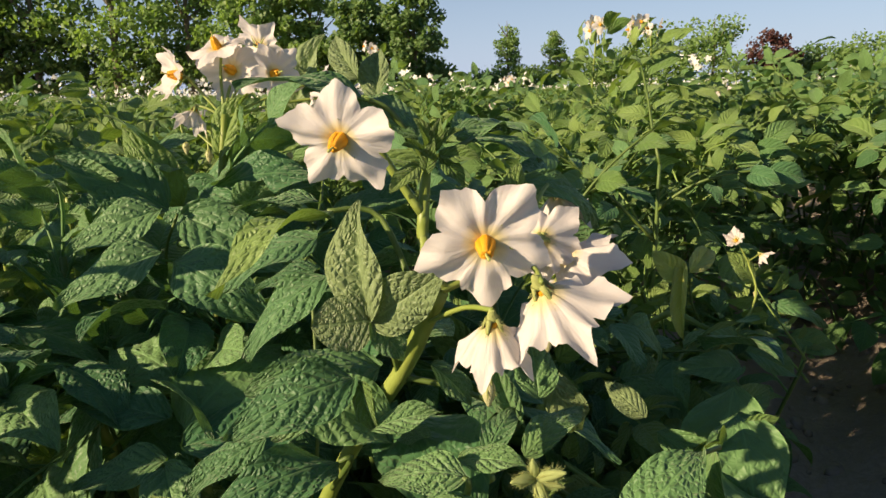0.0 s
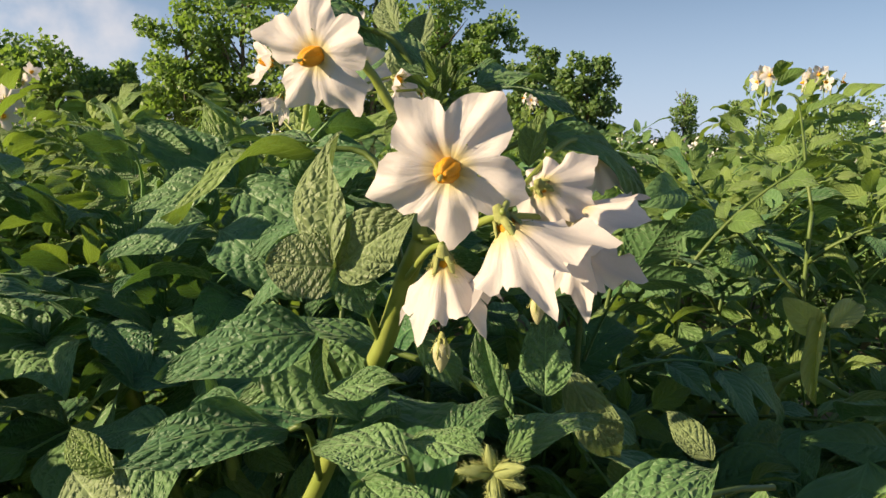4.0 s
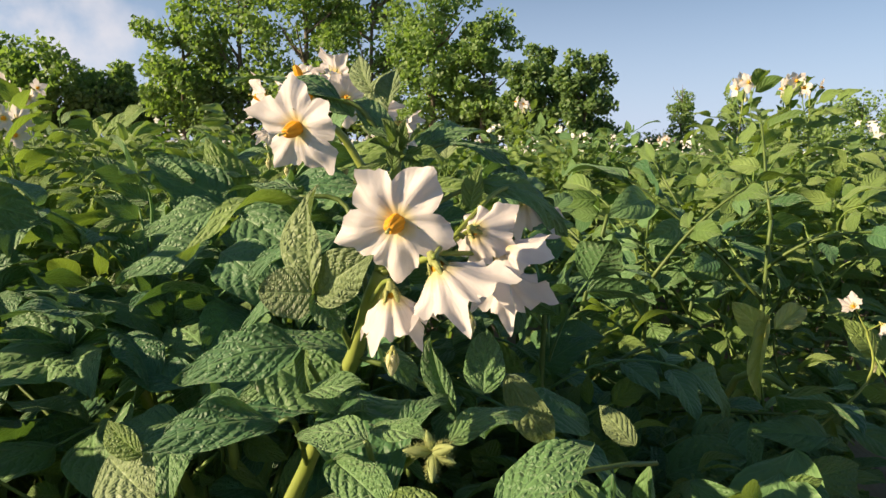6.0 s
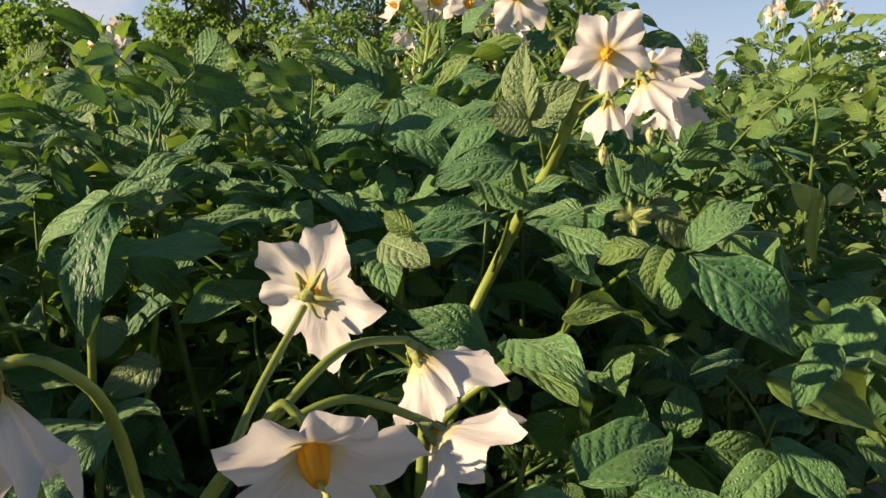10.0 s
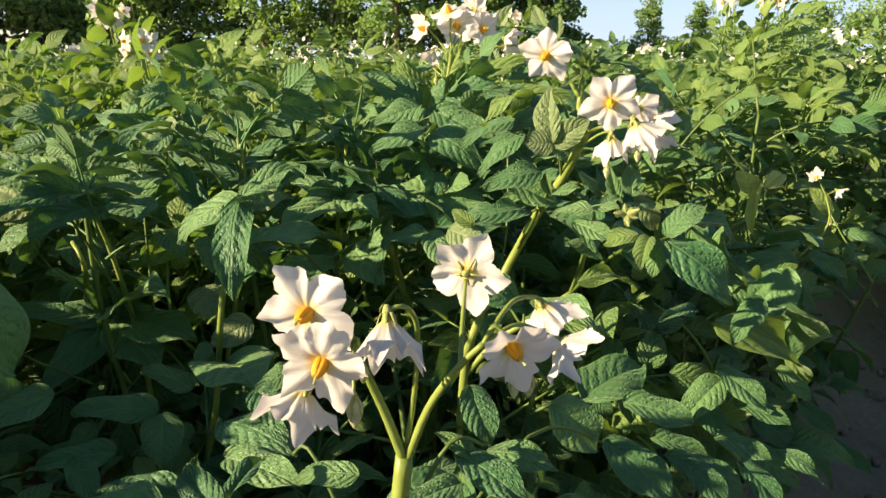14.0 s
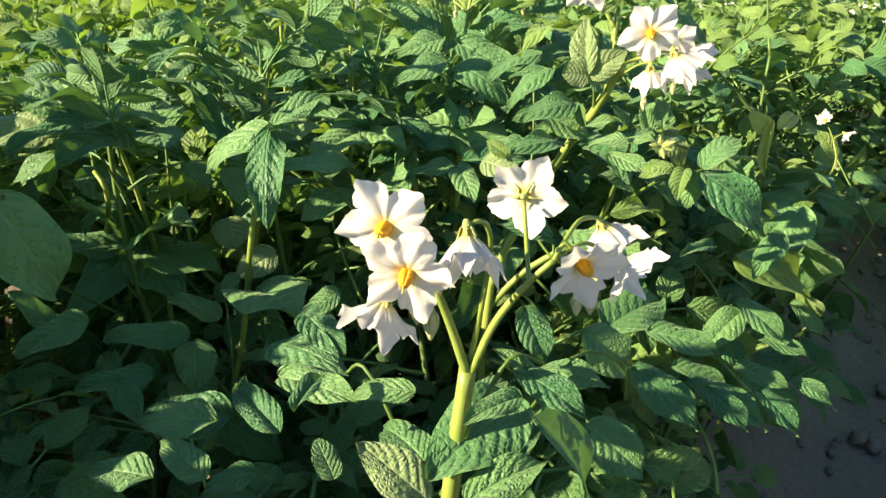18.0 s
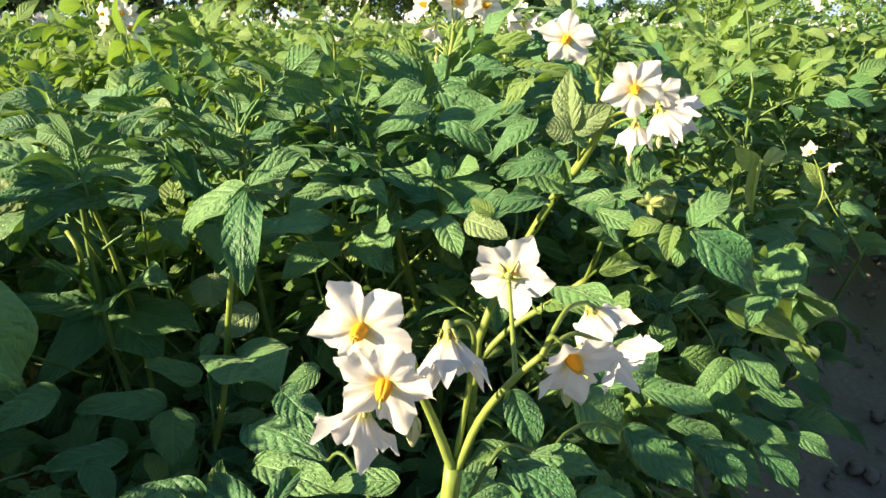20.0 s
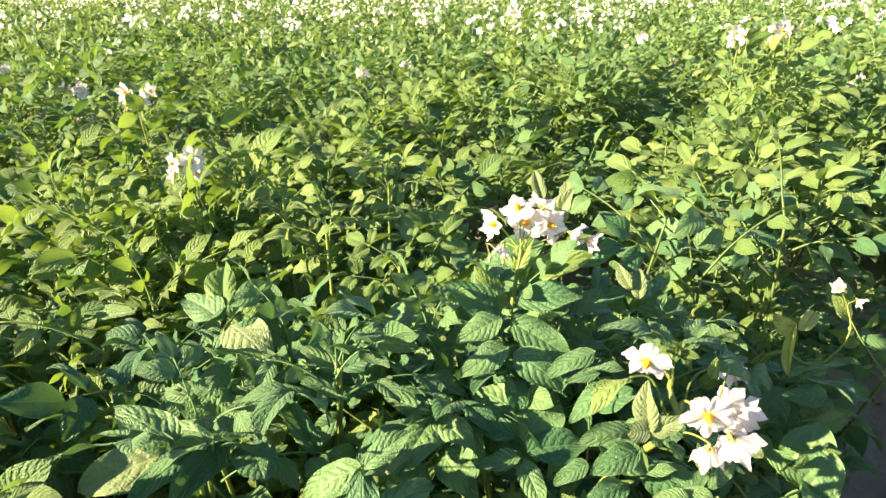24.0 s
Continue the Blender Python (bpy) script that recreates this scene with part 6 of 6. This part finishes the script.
blade(g, (-0.101, 0.485, 0.606), (-0.181, 0.454, 0.555), (-0.15, -0.66, 0.74), 0.4, 'flat')
blade(g, (-0.146, 0.448, 0.589), (-0.173, 0.431, 0.553), (-0.14, -0.65, 0.75), 0.55, 'flat')
blade(g, (-0.099, 0.454, 0.586), (-0.132, 0.433, 0.542), (-0.17, -0.64, 0.75), 0.4, 'flat')
blade(g, (-0.075, 0.531, 0.591), (-0.012, 0.538, 0.584), (-0.24, -0.66, 0.71), 0.3, 'flat', 'LEAF_YOUNG')
blade(g, (-0.103, 0.609, 0.620), (-0.115, 0.619, 0.653), (-0.19, -0.71, 0.68), 0.45, 'gutter', 'LEAF_PALE')
blade(g, (-0.076, 0.611, 0.614), (-0.073, 0.621, 0.640), (-0.22, -0.70, 0.68), 0.6, 'flat', 'LEAF_PALE')
blade(g, (-0.082, 0.485, 0.600), (-0.099, 0.470, 0.566), (-0.20, -0.66, 0.73), 0.4, 'flat', 'LEAF_YOUNG')


# ---- the plant over the furrow, with a twisted yellowing leaf ----
side_plant = rooted("potato plant over the furrow with a twisted yellowing leaf", (0.14, 0.62, 0.13))
stalk(side_plant, [(0.140, 0.620, 0.100), (0.150, 0.600, 0.320), (0.170, 0.560, 0.450), (0.212, 0.545, 0.446)], 0.004, 0.0022, 'stem', STEM, 8, 14)
g = leaf_stalk(side_plant, [(0.220, 0.563, 0.433), (0.194, 0.537, 0.468), (0.188, 0.533, 0.494)], "twisted yellowing leaf, curled over")
blade(g, (0.183, 0.533, 0.494), (0.159, 0.535, 0.515), (-0.59, -0.65, 0.49), 0.6, 'flat', 'LEAF_SICK')
blade(g, (0.185, 0.536, 0.506), (0.178, 0.510, 0.451), (-0.63, -0.68, 0.37), 0.22, 'gutter', 'LEAF_SICK')
blade(g, (0.189, 0.534, 0.497), (0.212, 0.561, 0.510), (0.06, -0.86, 0.51), 0.45, 'gutter', 'LEAF_SICK')
stalk(side_plant, [(0.150, 0.620, 0.300), (0.286, 0.651, 0.418), (0.300, 0.686, 0.467)], 0.0016, 0.001, 'flower_stalk', STEM, 6, 14)
flower(side_plant, (0.289, 0.690, 0.487), (-0.5, -0.4, 0.5), 0.0135, BELL[2], 0)
stalk(side_plant, [(0.300, 0.686, 0.467), (0.289, 0.690, 0.487)], 0.0008, 0.0007, 'flower_stalk', STEM, 6, 14)
flower(side_plant, (0.312, 0.689, 0.474), (0.6, -0.3, -0.6), 0.0135, BELL[0], 0)
stalk(side_plant, [(0.300, 0.686, 0.467), (0.312, 0.689, 0.474)], 0.0008, 0.0007, 'flower_stalk', STEM, 6, 14)
bud(side_plant, (0.307, 0.680, 0.439), (0,-0.1,-1), 0.0075)
blade(g, (0.116, 0.367, 0.450), (0.159, 0.362, 0.413), (-0.37, -0.57, 0.73), 0.3, 'droop')
blade(g, (0.224, 0.510, 0.428), (0.170, 0.503, 0.428), (-0.39, -0.60, 0.70), 0.45, 'flat')
blade(g, (0.179, 0.417, 0.454), (0.170, 0.394, 0.367), (-0.39, -0.57, 0.73), 0.5, 'droop')
blade(g, (0.249, 0.563, 0.421), (0.294, 0.563, 0.397), (-0.43, -0.59, 0.69), 0.4, 'flat')
blade(g, (0.322, 0.678, 0.425), (0.380, 0.678, 0.398), (-0.45, -0.60, 0.67), 0.25, 'droop')
blade(g, (0.242, 0.566, 0.433), (0.198, 0.560, 0.433), (-0.40, -0.61, 0.68), 0.4, 'flat')
g = leaf_stalk(side_plant, [(0.150, 0.610, 0.280), (0.170, 0.520, 0.330), (0.169, 0.381, 0.452)], "dark leaf hanging down over the furrow")
blade(g, (0.158, 0.361, 0.463), (0.157, 0.325, 0.410), (-0.20, -0.66, 0.73), 0.55, 'droop')
blade(g, (0.174, 0.382, 0.452), (0.183, 0.356, 0.431), (-0.22, -0.66, 0.72), 0.5, 'flat')
blade(g, (0.098, 0.261, 0.445), (0.187, 0.358, 0.341), (-0.19, -0.62, 0.76), 0.2, 'droop', 'LEAF_YOUNG')
blade(g, (0.088, 0.290, 0.442), (0.059, 0.264, 0.441), (-0.13, -0.66, 0.74), 0.3, 'flat')
blade(g, (0.121, 0.410, 0.332), (0.153, 0.384, 0.313), (-0.15, -0.61, 0.78), 0.5, 'flat')
blade(g, (0.151, 0.365, 0.294), (0.200, 0.340, 0.269), (-0.19, -0.56, 0.80), 0.45, 'flat')
blade(g, (0.235, 0.482, 0.283), (0.268, 0.455, 0.261), (-0.23, -0.58, 0.78), 0.4, 'flat')
blade(g, (0.173, 0.460, 0.339), (0.123, 0.425, 0.338), (-0.16, -0.63, 0.76), 0.5, 'flat')
blade(g, (0.267, 0.477, 0.248), (0.305, 0.450, 0.223), (-0.24, -0.56, 0.79), 0.3, 'flat')
g = leaf_stalk(side_plant, [(0.140, 0.600, 0.220), (0.130, 0.480, 0.270), (0.114, 0.306, 0.390)], "dark leaves hanging over the edge of the furrow")
blade(g, (0.124, 0.251, 0.467), (0.103, 0.229, 0.440), (-0.06, -0.51, 0.86), 0.45, 'flat')
blade(g, (0.147, 0.272, 0.453), (0.179, 0.376, 0.364), (-0.07, -0.50, 0.87), 0.42, 'droop')
blade(g, (0.095, 0.233, 0.421), (0.128, 0.218, 0.397), (-0.05, -0.48, 0.88), 0.45, 'flat')
blade(g, (0.099, 0.231, 0.413), (0.071, 0.206, 0.389), (-0.03, -0.47, 0.88), 0.5, 'flat')
blade(g, (0.108, 0.229, 0.398), (0.144, 0.219, 0.389), (-0.06, -0.46, 0.88), 0.4, 'flat')
blade(g, (0.068, 0.166, 0.386), (0.094, 0.151, 0.366), (-0.03, -0.43, 0.90), 0.5, 'flat')
blade(g, (0.091, 0.196, 0.388), (0.125, 0.187, 0.380), (-0.05, -0.45, 0.89), 0.45, 'flat')
blade(g, (0.103, 0.183, 0.380), (0.130, 0.168, 0.356), (-0.06, -0.43, 0.90), 0.42, 'flat')
blade(g, (0.151, 0.289, 0.401), (0.173, 0.275, 0.381), (-0.08, -0.47, 0.88), 0.45, 'flat')
blade(g, (0.129, 0.201, 0.381), (0.159, 0.189, 0.366), (-0.08, -0.44, 0.90), 0.35, 'droop')
blade(g, (0.084, 0.225, 0.402), (0.099, 0.208, 0.378), (-0.03, -0.46, 0.89), 0.55, 'flat')
g = leaf_stalk(between, [(-0.132, 0.385, 0.500), (-0.150, 0.370, 0.550), (-0.141, 0.368, 0.580)], "leaf below the flower head")
blade(g, (-0.138, 0.349, 0.585), (-0.186, 0.340, 0.614), (-0.09, -0.68, 0.73), 0.5, 'flat')
blade(g, (-0.134, 0.330, 0.588), (-0.170, 0.310, 0.571), (-0.09, -0.66, 0.74), 0.55, 'flat')
blade(g, (-0.135, 0.360, 0.585), (-0.160, 0.357, 0.626), (-0.10, -0.69, 0.72), 0.45, 'arch', 'LEAF_YOUNG')
blade(g, (-0.124, 0.330, 0.585), (-0.072, 0.319, 0.559), (-0.15, -0.66, 0.74), 0.5, 'flat')
blade(g, (-0.123, 0.363, 0.592), (-0.062, 0.363, 0.599), (-0.16, -0.68, 0.72), 0.45, 'arch')
blade(g, (-0.121, 0.396, 0.596), (-0.054, 0.401, 0.624), (-0.17, -0.69, 0.70), 0.4, 'flat', 'LEAF_YOUNG')
blade(g, (-0.124, 0.398, 0.606), (-0.108, 0.399, 0.641), (-0.14, -0.70, 0.70), 0.45, 'gutter', 'LEAF_YOUNG')
blade(g, (-0.126, 0.306, 0.573), (-0.164, 0.285, 0.553), (-0.10, -0.65, 0.76), 0.5, 'flat')
blade(g, (-0.121, 0.305, 0.569), (-0.078, 0.294, 0.543), (-0.15, -0.64, 0.75), 0.5, 'droop')
blade(g, (-0.092, 0.450, 0.630), (-0.071, 0.454, 0.676), (-0.18, -0.72, 0.67), 0.45, 'gutter', 'LEAF_PALE')
blade(g, (-0.074, 0.426, 0.608), (-0.022, 0.427, 0.627), (-0.21, -0.69, 0.69), 0.5, 'flat')
# leafy tops of the side stems
SHOOTS_NEAR = [shoot(BR, GOOD, LEAF, 7) for _ in range(5)]
hang("shoot", SHOOTS_NEAR[0], between, pose(-0.127, 0.38, 0.57, -8, 5, 246) @ Matrix.Scale(0.8, 4))
stalk(between, [(-0.117, 0.400, 0.350), (-0.127, 0.385, 0.470), (-0.127, 0.380, 0.570)], 0.0028, 0.0018, 'stem', STEM_FIELD, 6)
hang("shoot", SHOOTS_NEAR[1], between, pose(-0.112, 0.372, 0.535, 6, -9, 260) @ Matrix.Scale(0.8, 4))
stalk(between, [(-0.102, 0.392, 0.315), (-0.112, 0.377, 0.435), (-0.112, 0.372, 0.535)], 0.0028, 0.0018, 'stem', STEM_FIELD, 6)
hang("shoot", SHOOTS_NEAR[2], between, pose(-0.143, 0.362, 0.52, 10, 4, 232) @ Matrix.Scale(0.8, 4))
stalk(between, [(-0.133, 0.382, 0.300), (-0.143, 0.367, 0.420), (-0.143, 0.362, 0.520)], 0.0028, 0.0018, 'stem', STEM_FIELD, 6)
hang("shoot", SHOOTS_NEAR[3], between, pose(-0.098, 0.35, 0.5, -5, 8, 272) @ Matrix.Scale(0.8, 4))
stalk(between, [(-0.088, 0.370, 0.280), (-0.098, 0.355, 0.400), (-0.098, 0.350, 0.500)], 0.0028, 0.0018, 'stem', STEM_FIELD, 6)
hang("shoot", SHOOTS_NEAR[4], between, pose(-0.158, 0.34, 0.505, 4, -6, 218) @ Matrix.Scale(0.8, 4))
stalk(between, [(-0.148, 0.360, 0.285), (-0.158, 0.345, 0.405), (-0.158, 0.340, 0.505)], 0.0028, 0.0018, 'stem', STEM_FIELD, 6)
hang("shoot", SHOOTS_NEAR[1], left_plant, pose(-0.36, 0.21, 0.535, 6, -9, 36) @ Matrix.Scale(0.8, 4))
stalk(left_plant, [(-0.350, 0.230, 0.315), (-0.360, 0.215, 0.435), (-0.360, 0.210, 0.535)], 0.0028, 0.0018, 'stem', STEM_FIELD, 6)
hang("shoot", SHOOTS_NEAR[2], left_plant, pose(-0.268, 0.276, 0.565, 10, 4, 119) @ Matrix.Scale(0.8, 4))
stalk(left_plant, [(-0.258, 0.296, 0.345), (-0.268, 0.281, 0.465), (-0.268, 0.276, 0.565)], 0.0028, 0.0018, 'stem', STEM_FIELD, 6)
hang("shoot", SHOOTS_NEAR[3], left_plant, pose(-0.44, 0.3, 0.53, -5, 8, 324) @ Matrix.Scale(0.8, 4))
stalk(left_plant, [(-0.430, 0.320, 0.310), (-0.440, 0.305, 0.430), (-0.440, 0.300, 0.530)], 0.0028, 0.0018, 'stem', STEM_FIELD, 6)
hang("shoot", SHOOTS_NEAR[0], left_plant, pose(-0.33, 0.33, 0.55, -8, 5, 63) @ Matrix.Scale(0.8, 4))
stalk(left_plant, [(-0.320, 0.350, 0.330), (-0.330, 0.335, 0.450), (-0.330, 0.330, 0.550)], 0.0028, 0.0018, 'stem', STEM_FIELD, 6)
hang("shoot", SHOOTS_NEAR[4], left_plant, pose(-0.2, 0.36, 0.56, 4, -6, 180) @ Matrix.Scale(0.8, 4))
stalk(left_plant, [(-0.190, 0.380, 0.340), (-0.200, 0.365, 0.460), (-0.200, 0.360, 0.560)], 0.0028, 0.0018, 'stem', STEM_FIELD, 6)
hang("shoot", SHOOTS_NEAR[2], between, pose(-0.05, 0.4, 0.525, 10, 4, 315) @ Matrix.Scale(0.8, 4))
stalk(between, [(-0.040, 0.420, 0.305), (-0.050, 0.405, 0.425), (-0.050, 0.400, 0.525)], 0.0028, 0.0018, 'stem', STEM_FIELD, 6)
hang("shoot", SHOOTS_NEAR[1], between, pose(0.03, 0.44, 0.525, 6, -9, 27) @ Matrix.Scale(0.8, 4))
stalk(between, [(0.040, 0.460, 0.305), (0.030, 0.445, 0.425), (0.030, 0.440, 0.525)], 0.0028, 0.0018, 'stem', STEM_FIELD, 6)


# ---- pale young shoots that stand up out of the row behind ----
SHOOTS_PALE = [shoot(BR, FRESH, LEAF_YOUNG, 8) for _ in range(4)]


def shooting_plant(foot, tops):
    """A plant whose stems end in upright leafy shoots at the tops: place, lean, turn and size of each."""
    plant = rooted("tall potato plant with pale young shoots standing upright", foot)
    for k, (x, y, z, rx, ry, rz, size) in enumerate(tops):
        hang("shoot", SHOOTS_PALE[k % 4], plant, pose(x, y, z, rx, ry, rz) @ Matrix.Scale(size, 4))
        base = Vector(foot)
        stalk(plant, [base, base.lerp(Vector((x, y, z)), 0.5) + Vector((0.3 * (x - base.x), 0.3 * (y - base.y), -0.02)), (x, y, z - 0.05 * size), (x, y, z)], 0.0030, 0.0014, "stem", STEM, 7, 14)
    return plant


shooting_plant((-0.33, 0.60, 0.14), [(-0.312, 0.683, 0.612, 6, -8, 20, 0.62), (-0.440, 0.625, 0.605, -6, -4, 140, 0.60), (-0.366, 0.569, 0.588, 4, 6, 250, 0.58), (-0.255, 0.474, 0.575, -8, -20, 60, 0.55)])
shooting_plant((-0.55, 0.70, 0.14), [(-0.520, 0.730, 0.606, 5, -6, 40, 0.62), (-0.610, 0.600, 0.575, -6, -8, 160, 0.58), (-0.660, 0.760, 0.606, 3, 5, 280, 0.62)])


# ---- flower heads standing out of the rows behind ----
back_a = rooted("potato plant with a head of white flowers above its leaves", (-0.544, 0.647, 0.17))
truss(random.Random(6), back_a, (-0.564, 0.657, 0.35), (-0.584, 0.647, 0.632), 6, 4, 0.0165)
leafy(back_a, (-0.584, 0.647, 0.632), 6)
back_b = rooted("potato plant with a head of white flowers above its leaves", (-0.780, 0.930, 0.17))
truss(random.Random(5), back_b, (-0.780, 0.920, 0.35), (-0.800, 0.900, 0.688), 5, 4, 0.0165)
leafy(back_b, (-0.800, 0.900, 0.688), 5)
back_c = rooted("tall potato plant with white flowers standing above the rows", (0.313, 1.512, 0.15))
truss(random.Random(102), back_c, (0.313, 1.512, 0.30), (0.313, 1.492, 0.754), 4, 3, 0.019)
leafy(back_c, (0.313, 1.492, 0.754), 102)
back_d = rooted("tall potato plant with white flowers standing above the rows", (0.409, 1.577, 0.15))
truss(random.Random(103), back_d, (0.409, 1.577, 0.30), (0.409, 1.557, 0.759), 4, 3, 0.019)
leafy(back_d, (0.409, 1.557, 0.759), 103)
back_e = rooted("tall potato plant with white flowers standing above the rows", (0.472, 1.692, 0.15))
truss(random.Random(103), back_e, (0.472, 1.692, 0.30), (0.472, 1.672, 0.770), 3, 3, 0.019)
leafy(back_e, (0.472, 1.672, 0.770), 103)
back_f = rooted("tall potato plant with white flowers standing above the rows", (-0.241, 2.489, 0.15))
truss(random.Random(105), back_f, (-0.241, 2.489, 0.30), (-0.241, 2.469, 0.775), 4, 3, 0.019)
leafy(back_f, (-0.241, 2.469, 0.775), 105)
